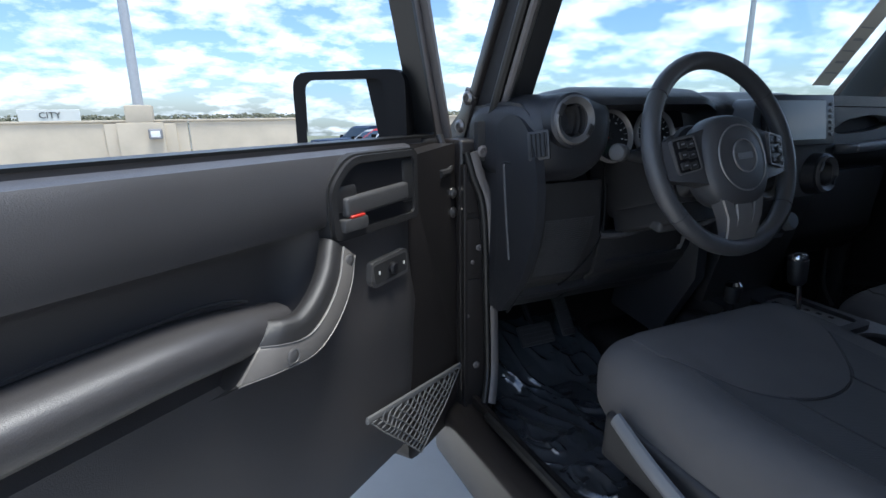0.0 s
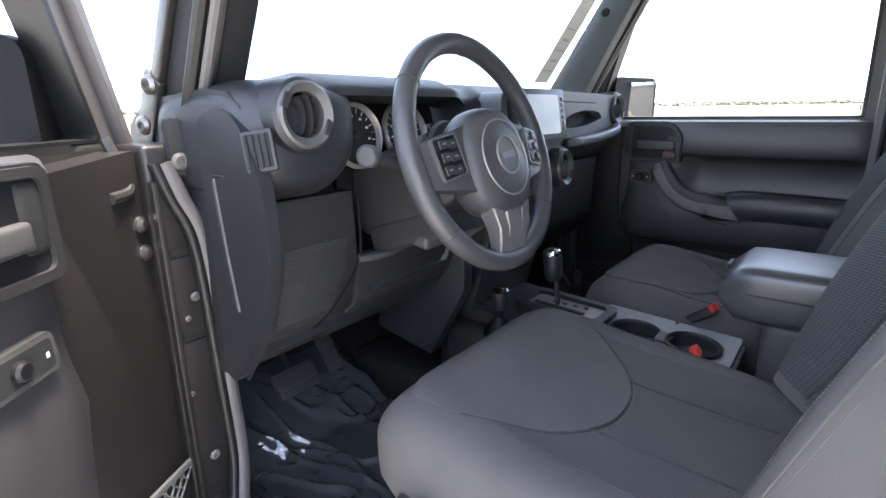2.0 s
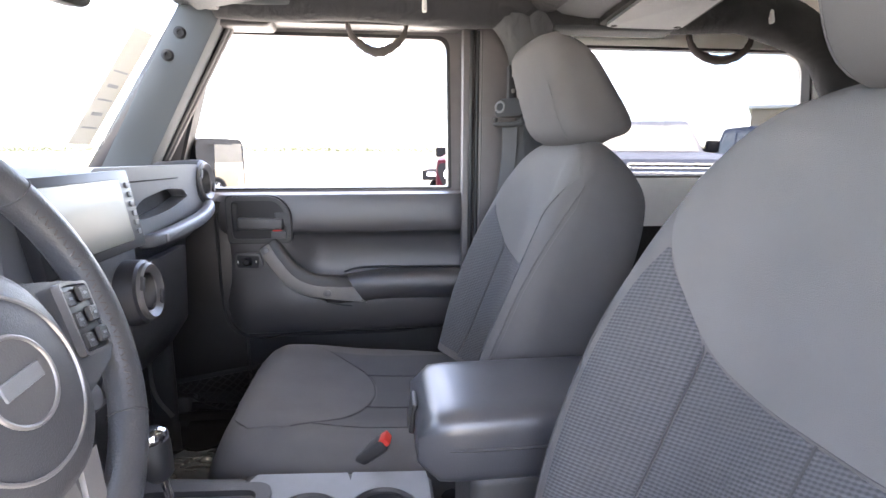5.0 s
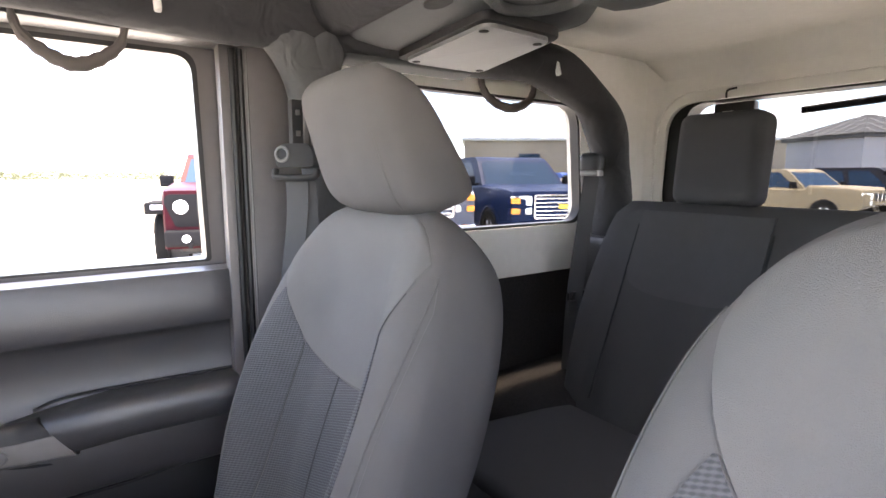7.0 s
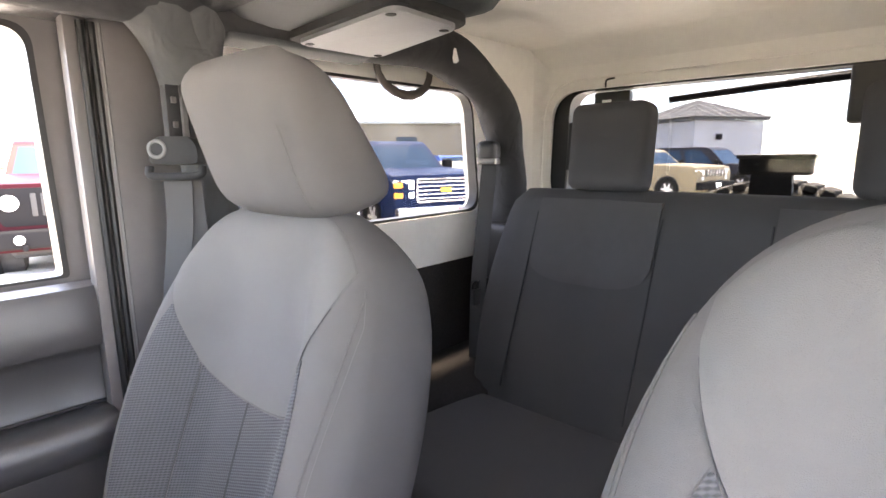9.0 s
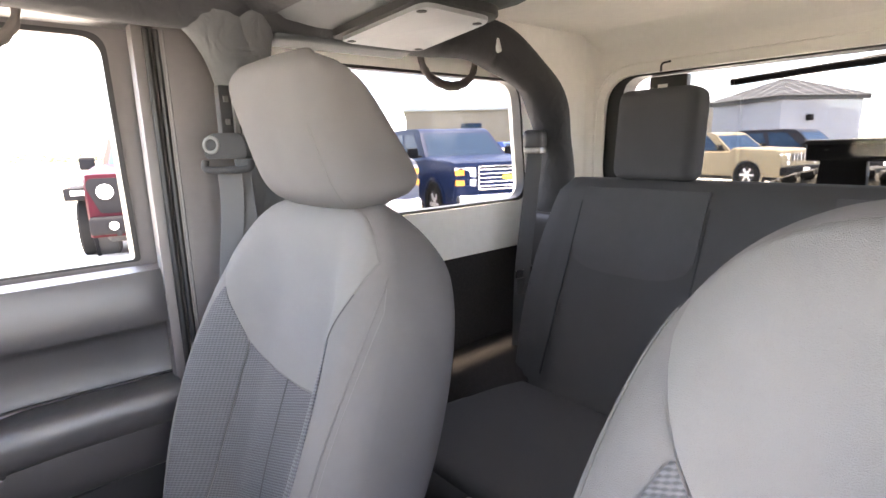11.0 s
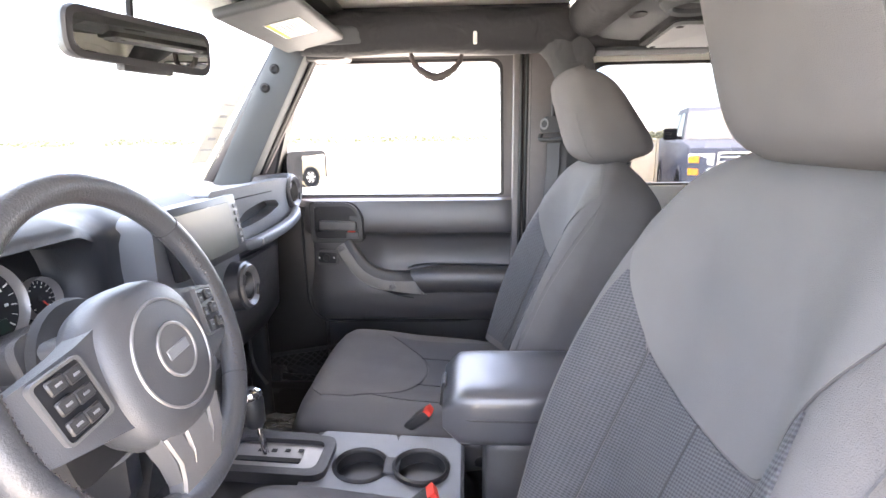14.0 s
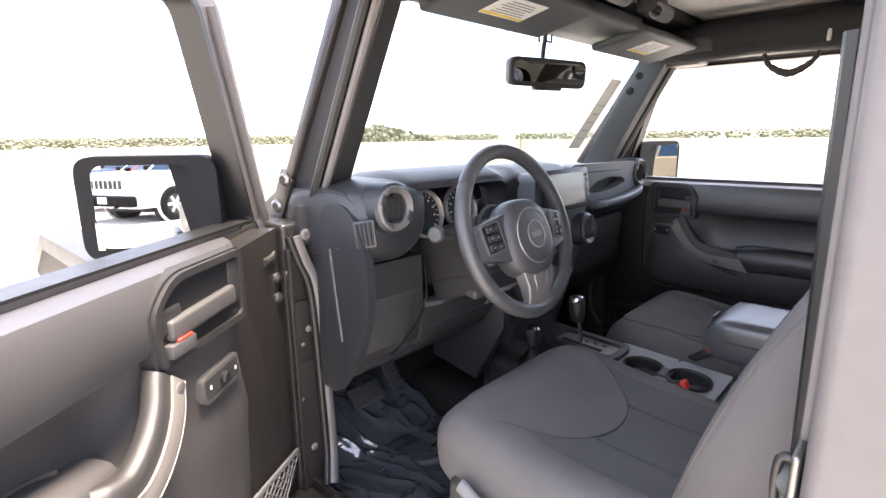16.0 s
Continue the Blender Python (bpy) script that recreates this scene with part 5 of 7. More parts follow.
box = part("armrest_box", rbox(0.165, 0.32, 0.25, 0.02, 3, pose(-0.005, -0.50, 0.82)), M_GRIP, console, "grey storage box below the armrest")
loops = []
for k in range(15):
    v = k / 14
    e = math.sqrt(max(0.02, 1 - abs(2 * v - 1) ** 13))
    y = -0.27 - 0.38 * v
    loops.append([Vector((-0.005 + 0.098 * (0.84 + 0.16 * e) * sgnpow(math.cos(t), 0.30), y, 0.985 + 0.050 * (0.35 + 0.65 * e) * sgnpow(math.sin(t), 0.34))) for t in np.linspace(0, 2 * math.pi, 49)[:-1]])
lid = part("armrest_lid", loft(loops), M_LID, console, "padded vinyl armrest lid with a bluish sheen", smooth=50)
part("lid_seam", sweep([(-0.005 + 0.1 * sgnpow(math.cos(t), 0.3), -0.46 + 0.186 * sgnpow(math.sin(t), 0.3), 0.990) for t in np.linspace(0, 2 * math.pi, 61)[:-1]], 0.0018, seg=6, closed=True), M_SEAM, lid)
part("lid_latch", rbox(0.045, 0.008, 0.045, 0.006, 3, pose(-0.005, -0.268, 0.995, 8, 0, 0)), M_PLASTIC, lid, "black push latch")
# levers
lev = thing("gear_lever", "automatic gear lever with black and chrome knob", "gear lever")
part("rod", sweep([(0.005, 0.07, 0.845), (0.012, 0.085, 0.93)], 0.006, seg=10, up=(1, 0, 0)), M_CHROME, lev)
part("knob", lathe([(0.012, 0), (0.019, 0.008), (0.021, 0.03), (0.022, 0.05), (0.021, 0.058)], 24, facing((0.012, 0.087, 0.905), (0.05, 0.12, 1), (0, 1, 0))), M_PLASTIC, lev)
part("knob_cap", lathe([(0.021, 0), (0.0225, 0.006), (0.020, 0.014), (0.012, 0.019), (0.002, 0.020)], 24, facing((0.015, 0.094, 0.962), (0.05, 0.12, 1), (0, 1, 0))), M_CHROME, lev, "polished chrome cap")
lev = thing("transfer_lever", "short transfer case lever with chrome tipped knob", "gear lever")
part("boot", lathe([(0.045, 0), (0.04, 0.01), (0.022, 0.03), (0.012, 0.045)], 20, pose(-0.12, 0.15, 0.80)), M_RUBBER, lev)
part("rod", sweep([(-0.12, 0.15, 0.82), (-0.125, 0.145, 0.88)], 0.007, seg=10, up=(1, 0, 0)), M_DARK, lev)
part("knob", lathe([(0.010, 0), (0.017, 0.006), (0.019, 0.03), (0.018, 0.042)], 22, pose(-0.128, 0.143, 0.865)), M_PLASTIC, lev)
part("knob_cap", lathe([(0.018, 0), (0.0185, 0.004), (0.013, 0.011), (0.002, 0.012)], 22, pose(-0.128, 0.143, 0.907)), M_CHROME, lev, "polished chrome cap")
plate = part("lever_plate", rbox(0.09, 0.19, 0.012, 0.005, 2, pose(-0.11, 0.19, 0.79, 6, 0, 0)), M_PLASTIC, console)
for k in range(7):
    part("plate_rib", rbox(0.07, 0.006, 0.004, 0.001, 1, pose(-0.115, 0.215 + 0.012 * k, 0.797, 6, 0, 0)), M_GREY, plate)
# belt buckles
for nm, bx, by, bz, yaw in (("seat_belt_buckle", -0.135, -0.262, 0.885, 10), ("seat_belt_buckle", 0.135, -0.236, 0.872, -10)):
    bk = thing(nm, "black seat belt buckle with a red release button", "seat belt buckle", "seat belt buckles")
    m = pose(bx, by, bz, 52, 0, yaw)
    part("buckle_body", rbox(0.034, 0.022, 0.085, 0.007, 3, m @ pose(0, 0, -0.05)), M_PLASTIC, bk)
    part("release_button", rbox(0.028, 0.016, 0.016, 0.003, 2, m @ pose(0, 0.003, -0.008)), M_RED, bk, "red release button")
    part("stem", sweep(smooth_path([m @ Vector((0, 0, -0.09)), m @ Vector((0, -0.005, -0.14)), Vector((bx, by - 0.16, bz - 0.13))], 5), 0.006, 0.014, seg=8), M_DARK, bk)


# ---- doors ----
def door(name, label, m, front, bz, sw_u, arm_up, post, mirror_at):
    """A door in its own frame: x from the hinge back along the door, y into the cabin, z up; m lays it into the world."""
    d = thing(name, label, "car door", "front doors")
    def p(part_name, bm, material, parent=d, lab="", smooth=38):
        return part(part_name, moved(bm, m), material, parent, lab, smooth)
    body = round_poly([(front - 0.01, 0.70), (front + 0.12, 0.60), (0.72, 0.60), (0.80, 0.68), (0.80, 1.245), (front - 0.01, 1.245)], [0.08, 0.08, 0.08, 0.06, 0.01, 0.01], 6)
    p("door_shell", prism(body, -0.075, -0.012, "y", 0.008), M_PAINT, d, "dark grey painted door shell")
    # window frame
    outer = round_poly([(post[0] - 0.10, 1.20), (post[1] - 0.070, 1.682), (0.80, 1.682), (0.80, 1.20)], [0.005, 0.05, 0.05, 0.005], 6)
    inner = round_poly([(post[0], 1.258), (post[1], 1.654), (0.745, 1.654), (0.752, 1.258)], [0.008, 0.035, 0.035, 0.008], 6)
    fr = p("window_frame", frame_of(outer, inner, -0.062, -0.018, "y"), M_FRAME, d, "dark grey painted window frame")
    grown = lambda g: round_poly([(post[0] - g, 1.258 - g * 0.5), (post[1] - g, 1.654 + g), (0.745 + g, 1.654 + g), (0.752 + g, 1.258 - g * 0.5)], [0.008, 0.035, 0.035, 0.008], 6)
    p("frame_seal", frame_of(grown(0.006), grown(-0.003), -0.064, -0.013, "y"), M_RUBBER, fr, "black rubber window channel")
    p("post_rib", sweep([(post[0] - 0.05, -0.016, 1.25), (post[1] - 0.04, -0.016, 1.65)], 0.012, 0.005, seg=8), M_FRAME, fr)
    p("corner_cap", sweep(smooth_path([(front + 0.028, 0.0, 1.26), (front + 0.029, 0.02, 1.21), (front + 0.048, 0.034, 1.188), (front + 0.09, 0.036, 1.184)], 5), 0.008, seg=8, up=(0, 1, 0)), M_PLASTIC, d)
    # trim panel, upper part bowed out over a hollow
    loops = []
    for k in range(41):
        u = bz[0] - 0.05 + (0.785 - bz[0] + 0.05) * k / 40
        hollow = hump(u, 0.34, 0.80, 0.12) * 0.044
        lead = hump(u, bz[0] - 0.02, 0.80, 0.10)
        out = 0.018 + 0.030 * lead
        loops.append([(u, y, v) for y, v in ((-0.014, 1.246), (0.004, 1.250), (out - 0.006, 1.245), (out + 0.004, 1.225), (out + 0.007, 1.185), (out + 0.006, 1.156), (out + 0.001, 1.146), (out - 0.004 - hollow * 0.7, 1.139), (out - 0.004 - hollow, 1.118), (out - 0.004 - hollow, 1.05), (out - 0.002 - hollow * 0.8, 1.01), (out, 0.99), (out + 0.004, 0.95), (out, 0.90)) + (((out - 0.004, 0.80), (out - 0.012, 0.70), (out - 0.022, 0.645), (-0.014, 0.635)) if arm_up else ((out - 0.006, 0.88), (out - 0.010, 0.868), (out - 0.014, 0.863), (-0.014, 0.86)))])
    trim = p("trim_panel", loft(loops), M_VINYL, d, "black padded door trim", 50)
    p("lower_panel", prism(round_poly([(front + 0.06, 0.70), (front + 0.15, 0.625), (0.72, 0.625), (0.78, 0.70), (0.785, 0.88), (front + 0.06, 0.88)], 0.05, 5), -0.013, 0.006, "y", 0.005), M_PLASTIC, d, "black lower door panel")
    p("hinge_panel", prism(round_poly([(front, 0.66 if arm_up else 0.74), (front + 0.05, 0.60 if arm_up else 0.70), (bz[0] + 0.02, 0.60 if arm_up else 0.70), (bz[0] + 0.02, 1.225), (front, 1.245)], 0.03, 5), -0.014, 0.036, "y", 0.006), M_PAINT, d, "painted hinge end of the door")
    for v in (1.139, 1.097):
        p("hinge_bolt", lathe([(0.012, 0), (0.012, 0.003), (0.0085, 0.006), (0.006, 0.008), (0.002, 0.0075)], 18, basis((front + 0.037, 0.036, v), (1, 0, 0), (0, 0, -1), (0, 1, 0))), M_STEEL, d, "steel hinge bolt")
    # joints between the mouldings
    if arm_up == 0:
        p("panel_joint", sweep(smooth_path([(bz[0] - 0.035, 0.037, 1.20), (bz[0] - 0.034, 0.037, 0.98), (bz[0] - 0.015, 0.037, 0.885), (bz[0] + 0.05, 0.034, 0.852), (0.30, 0.010, 0.848), (0.62, 0.008, 0.848), (0.715, 0.010, 0.885), (0.765, 0.020, 0.96)], 6), 0.0045, seg=6, up=(0, 1, 0)), M_DARK, trim, "dark joint round the trim panel")
    p("armrest_joint", sweep(smooth_path([(0.455, 0.026, 1.030 + arm_up), (0.49, 0.020, 1.039 + arm_up), (0.56, 0.018, 1.041 + arm_up), (0.78, 0.018, 1.037 + arm_up)], 6), 0.003, seg=6, up=(0, 1, 0)), M_DARK, trim, "dark joint behind the armrest")
    p("under_joint", sweep(smooth_path([(0.36, 0.045, 0.975 + 0.5 * arm_up), (0.43, 0.05, 0.948 + arm_up), (0.52, 0.046, 0.937 + arm_up), (0.78, 0.044, 0.933 + arm_up)], 6), 0.004, seg=6, up=(0, 1, 0)), M_DARK, trim, "dark joint under the armrest")
    # inside handle
    b0, b1 = bz
    bw = b1 - b0
    bez_o = round_poly([(b0, 1.122), (b1 - 0.004, 1.122), (b1, 1.20), (b1 - 0.2 * bw, 1.243), (b0, 1.243)], [0.015, 0.015, 0.02, 0.035, 0.015], 5)
    bez_i = round_poly([(b0 + 0.011, 1.133), (b1 - 0.014, 1.133), (b1 - 0.011, 1.196), (b1 - 0.22 * bw, 1.232), (b0 + 0.011, 1.232)], [0.012, 0.012, 0.02, 0.03, 0.012], 5)
    bez = p("handle_bezel", frame_of(bez_o, bez_i, 0.02, 0.063, "y"), M_PLASTIC, d, "black handle surround")
    p("bezel_groove", frame_of([(q[0] - 0.004 if q[0] < b0 + bw / 2 else q[0] + 0.004, q[1] - 0.003 if q[1] < 1.18 else q[1] + 0.003) for q in bez_o], bez_o, 0.03, 0.0565, "y"), M_DARK, bez)
    p("handle_pocket", prism(bez_i, 0.022, 0.0572, "y", 0.0), M_DIAL, bez)
    p("pull_lever", rbox(bw * 0.72, 0.022, 0.030, 0.006, 3, pose(b0 + 0.52 * bw, 0.057, 1.172, 0, 2, 0)), M_GRIP, bez, "dark grey pull lever")
    p("lever_end", rbox(bw * 0.24, 0.02, 0.042, 0.014, 4, pose(b1 - 0.16 * bw, 0.050, 1.182)), M_PLASTIC, bez)
    p("pocket_side", rbox(bw * 0.16, 0.02, 0.08, 0.012, 3, pose(b0 + 0.11 * bw, 0.050, 1.19)), M_DARK, bez)
    lock = p("lock_lever", rbox(bw * 0.24, 0.018, 0.020, 0.004, 2, pose(b1 - 0.20 * bw, 0.062, 1.143)), M_GRIP, bez, "dark grey lock slide")
    p("red_mark", rbox(bw * 0.14, 0.012, 0.004, 0.001, 1, pose(b1 - 0.22 * bw, 0.064, 1.155)), M_RED, lock, "red unlocked mark")
    # grip
    line = ((0.306, 0.050, 1.112), (0.338, 0.066, 1.073), (0.377, 0.075, 1.040), (0.418, 0.078, 1.020), (0.460, 0.073, 1.020), (0.494, 0.060, 1.022)) if arm_up else ((0.262, 0.052, 1.118), (0.285, 0.066, 1.085), (0.325, 0.076, 1.035), (0.375, 0.078, 1.008), (0.432, 0.072, 0.998), (0.488, 0.058, 0.990))
    pts = smooth_path(line, 7)
    def band(mid, wide, deep, shift=0.0, lift=0.0, seg=16, square=0.6):
        """A strap along the grip's line; mid and wide across it, its far end cut aslant."""
        out = []
        for k, q in enumerate(pts):
            w = k / (len(pts) - 1)
            a, b = pts[max(0, k - 1)], pts[min(len(pts) - 1, k + 1)]
            t = Vector((b.x - a.x, 0, b.z - a.z)).normalized()
            up = Vector((-t.z, 0, t.x))
            skew = 0.9 * max(0, (w - 0.72) / 0.28)
            lp = []
            for j in range(seg):
                g = 2 * math.pi * j / seg
                ca, sa = sgnpow(math.cos(g), square), sgnpow(math.sin(g), square)
                off = mid(w) + wide(w) * ca
                lp.append(q + up * off + t * (skew * -off) + Vector((0, lift + deep * sa, 0)))
            out.append(lp)
        return loft(out)
    grip = p("grip_handle", band(lambda w: 0.0, lambda w: 0.029 + 0.006 * w, 0.017), M_PLASTIC, d, "curved pull grip", 50)
    plate = p("grip_plate", band(lambda w: -0.010, lambda w: 0.0150 + 0.004 * max(0, w - 0.7) / 0.3, 0.004, lift=0.0165, seg=12, square=0.35), M_BRONZE, grip, "satin bronze-grey facing strip", 50)
    for sg in (-1, 1):
        p("plate_edge", band(lambda w: -0.010 + sg * (0.0152 + 0.004 * max(0, w - 0.7) / 0.3), lambda w: 0.0009, 0.0010, lift=0.0200, seg=6, square=1.0), M_VENT, plate, "pale raised edge")
    for k in (2, len(pts) - 10):
        q, a, b = pts[k], pts[k - 1], pts[k + 1]
        t = Vector((b.x - a.x, 0, b.z - a.z)).normalized()
        p("grip_bolt", lathe([(0.0105, 0), (0.0105, 0.0018), (0.0085, 0.0030), (0.0078, 0.0020), (0.0068, 0.0026), (0.001, 0.0028)], 20, basis((q.x + t.z * 0.012, q.y + 0.0200, q.z - t.x * 0.012), (1, 0, 0), (0, 0, -1), (0, 1, 0))), M_VENT, grip, "steel socket bolt")
    # armrest
    loops = []
    for k in range(15):
        w = k / 14
        u = 0.405 + 0.375 * w
        t_in = 0.055 + 0.03 * math.sin(min(1, w * 2.2) * math.pi / 2)
        deep = 0.052 if arm_up else 0.072
        top = 1.012 + arm_up + 0.028 * math.sin(min(1, w * 1.8) * math.pi / 2) - 0.006 * w
        loops.append([(u, y, v) for y, v in ((0.0, top - deep), (t_in - 0.012, top - deep), (t_in, top - deep * 0.8), (t_in + 0.003, top - deep * 0.46), (t_in + 0.001, top - 0.012), (t_in - 0.010, top - 0.002), (t_in - 0.03, top + 0.001), (0.0, top - 0.003))])
    arm = p("armrest", loft(loops), M_VINYL, d, "padded vinyl armrest", 50)
    p("armrest_seam", sweep([(0.42 + 0.36 * w, 0.055 + 0.03 * math.sin(min(1, w * 2.2) * math.pi / 2) - 0.002, 1.012 + arm_up + 0.028 * math.sin(min(1, w * 1.8) * math.pi / 2) - 0.006 * w - 0.013) for w in np.linspace(0, 1, 14)], 0.0016, seg=6), M_GREY, arm)
    # mirror switch
    s0, s1 = sw_u
    sc = (s0 + s1) / 2
    sd = Matrix.Translation((0, 0.008, -0.026 if arm_up else 0.0))
    sw = p("switch_plate", moved(prism(round_poly([(s0, 1.050), (s1 - 0.006, 1.046), (s1 + 0.006, 1.058), (s1, 1.092), (s0 + 0.006, 1.096)], 0.008, 4), 0.02, 0.0475, "y", 0.003), sd), M_GRIP, d, "small black switch plate")
    p("switch_well", moved(prism(round_poly([(s0 + 0.008, 1.056), (s1 - 0.006, 1.053), (s1 - 0.002, 1.086), (s0 + 0.010, 1.089)], 0.006, 4), 0.03, 0.048, "y"), sd), M_DARK, sw)
    p("switch_knob", lathe([(0.011, 0), (0.011, 0.006), (0.008, 0.009), (0.002, 0.009)], 18, sd @ basis((sc, 0.0475, 1.071), (1, 0, 0), (0, 0, -1), (0, 1, 0))), M_DIAL, sw)
    for du in (-0.34, 0.34):
        p("switch_mark", rbox(0.0035, 0.001, 0.006, 0, 1, sd @ pose(sc + du * (s1 - s0), 0.0485, 1.071)), M_WHITE, sw)
    # storage net
    a0, a1, tip = Vector((front + 0.022, 0.048, 0.735)), Vector((front + 0.395, 0.062, 0.800)), Vector((front + 0.22, 0.056, 0.625))
    net = p("net_band", sweep([a0, (a0 + a1) / 2, a1], 0.004, 0.007, seg=8), M_NET if arm_up else M_PLASTIC, d, "elastic band of the storage net")
    strands = []
    for k in range(0, 14):
        f = k / 14
        sway = lambda q, w: q + Vector((0.003 * math.sin(9 * w + k), 0.003, 0.003 * math.cos(7 * w + k)))
        for q0, q1 in ((a0.lerp(a1, f), tip.lerp(a1, f)), (a1.lerp(a0, f), tip.lerp(a0, f))):
            strands.append(sweep([sway(q0.lerp(q1, w), w) if 0 < w < 1 else q0.lerp(q1, w) for w in np.linspace(0, 1, 9)], 0.0018, seg=5))
    p("net_mesh", join(*strands), M_NET if arm_up else M_PLASTIC, net, "knotted cord netting")
    # door mirror, outside
    mm = basis((post[0] + mirror_at, 0, 0), (1, 0, 0), (0, 1, 0), (0, 0, 1)) @ pose(0, -0.18, 0, 0, 0, mirror_turn) @ pose(0, 0.18, 0)
    def pm(part_name, bm, material, parent, lab="", smooth=38):
        return p(part_name, moved(bm, mm), material, parent, lab, smooth)
    mir = pm("mirror_housing", loft([[(u, y, v) for y, v in round_poly([(-0.045 - g, 1.193 + g), (-0.305 + g, 1.193 + g), (-0.305 + g, 1.394 - g), (-0.045 - g, 1.394 - g)], 0.035, 5)] for u, g in ((-0.095, 0.05), (-0.08, 0.018), (-0.05, 0.004), (-0.015, 0.0), (0.0, 0.003))]), M_SHELL, d, "black plastic mirror housing", 45)
    pm("mirror_rim", frame_of(round_poly([(-0.0465, 1.1945), (-0.3035, 1.1945), (-0.3035, 1.3925), (-0.0465, 1.3925)], 0.035, 5), round_poly([(-0.095, 1.217), (-0.275, 1.217), (-0.275, 1.376), (-0.095, 1.376)], 0.024, 5), -0.004, 0.014, "x"), M_SHELL, mir)
    pm("mirror_glass", rbox(0.002, 0.186, 0.164, 0.0, 1, pose(0.0045, -0.185, 1.2965, 0, glass_tilt[0], glass_tilt[1])), M_MIRROR, mir, "mirror glass", 0)
    p("mirror_arm", rbox(0.07, 0.085, 0.05, 0.015, 3, pose(post[0] + 0.02, -0.055, 1.235)), M_PLASTIC, mir)
    # outside handle and check strap
    p("outer_handle", rbox(0.16, 0.02, 0.035, 0.008, 3, pose(0.68, -0.092, 1.15)), M_PLASTIC, d, "black outside handle")
    p("check_strap", sweep(smooth_path([(0.03, -0.02, 0.83), (-0.02, -0.02, 0.82), (-0.06, 0.0, 0.84)], 4), 0.004, 0.016, seg=8), M_DARK, d)
    p("edge_seal", sweep(smooth_path([(0.01, -0.005, 1.23), (0.006, -0.005, 0.78), (0.09, -0.005, 0.66), (0.7, -0.005, 0.658), (0.785, -0.005, 0.74), (0.79, -0.005, 1.23)], 6), 0.007, seg=8, up=(0, 1, 0)), M_RUBBER, d)
    return d


glass_tilt, mirror_turn = (-1.0, 11.0), 14.0
door("passenger_door", "closed black trimmed passenger door with a curved grip", basis((0.752, 0.33, 0), (0, -1, 0), (-1, 0, 0), (0, 0, 1)), -0.055, (0.165, 0.325), (0.172, 0.240), 0.0, (0.02, 0.14), 0.065)
glass_tilt, mirror_turn = (-1.0, 5.0), 14.0
door("driver_door", "open black trimmed driver door with a storage net", basis((-0.830, 0.355, 0), (-0.809, -0.588, 0), (0.588, -0.809, 0), (0, 0, 1)), -0.125, (0.092, 0.322), (0.118, 0.226), 0.04, (-0.105, 0.020), 0.080)


# ---- outside: parking deck ----
tagged(part("parking_deck", span(-60, 14.3, -70, 10.3, -0.6, 0.0, 0), M_DECK), "pale concrete roof deck of a parking garage", "ground", kind="structure")
tagged(part("ground", span(-3000, 3000, -3000, 3000, -9.4, -9.0, 0), mat("far_ground", (0.16, 0.17, 0.11), 0.95, spread=0.3, scale=0.02)), "flat green and grey land below the garage", "ground", kind="structure")
par = thing("parapet", "beige concrete parapet wall round the parking deck", "wall", kind="structure")
for k in range(14):
    x = 14.2 - 5.2 * (k + 0.5)
    part("panel", span(x - 2.59, x + 2.59, 10.0, 10.22, 0.0, 1.25, 0.02), M_CONC, par)
for k in range(15):
    y = 10.0 - 5.2 * (k + 0.5)
    part("panel", span(14.0, 14.22, y - 2.59, y + 2.59, 0.0, 1.25, 0.02), M_CONC, par)


# ---- fittings under the roof ----
bar = thing("sound_bar", "grey overhead sound bar with screwed cover plates", "sound bar")
loops = []
for k in range(61):
    x = -0.60 + 1.2 * k / 60
    a = abs(x)
    deep = 0.30 + 0.05 * hump(a, 0.22, 0.62, 0.1) + 0.02 * hump(a, -0.1, 0.16, 0.1)
    low = 1.668 + 0.012 * hump(a, 0.16, 0.25, 0.05) - 0.012 * hump(a, -0.1, 0.17, 0.06)
    y0 = -0.60
    loops.append([(x, y, z) for y, z in ((y0, 1.77), (y0 + 0.015, 1.74), (y0, 1.70), (y0 - 0.06, low + 0.006), (y0 - 0.12, low), (y0 - deep + 0.06, low), (y0 - deep + 0.01, low + 0.012), (y0 - deep - 0.01, low + 0.04), (y0 - deep + 0.01, 1.755), (y0 - deep + 0.05, 1.785))])
part("bar_body", loft(loops), M_PILLAR, bar, smooth=50)
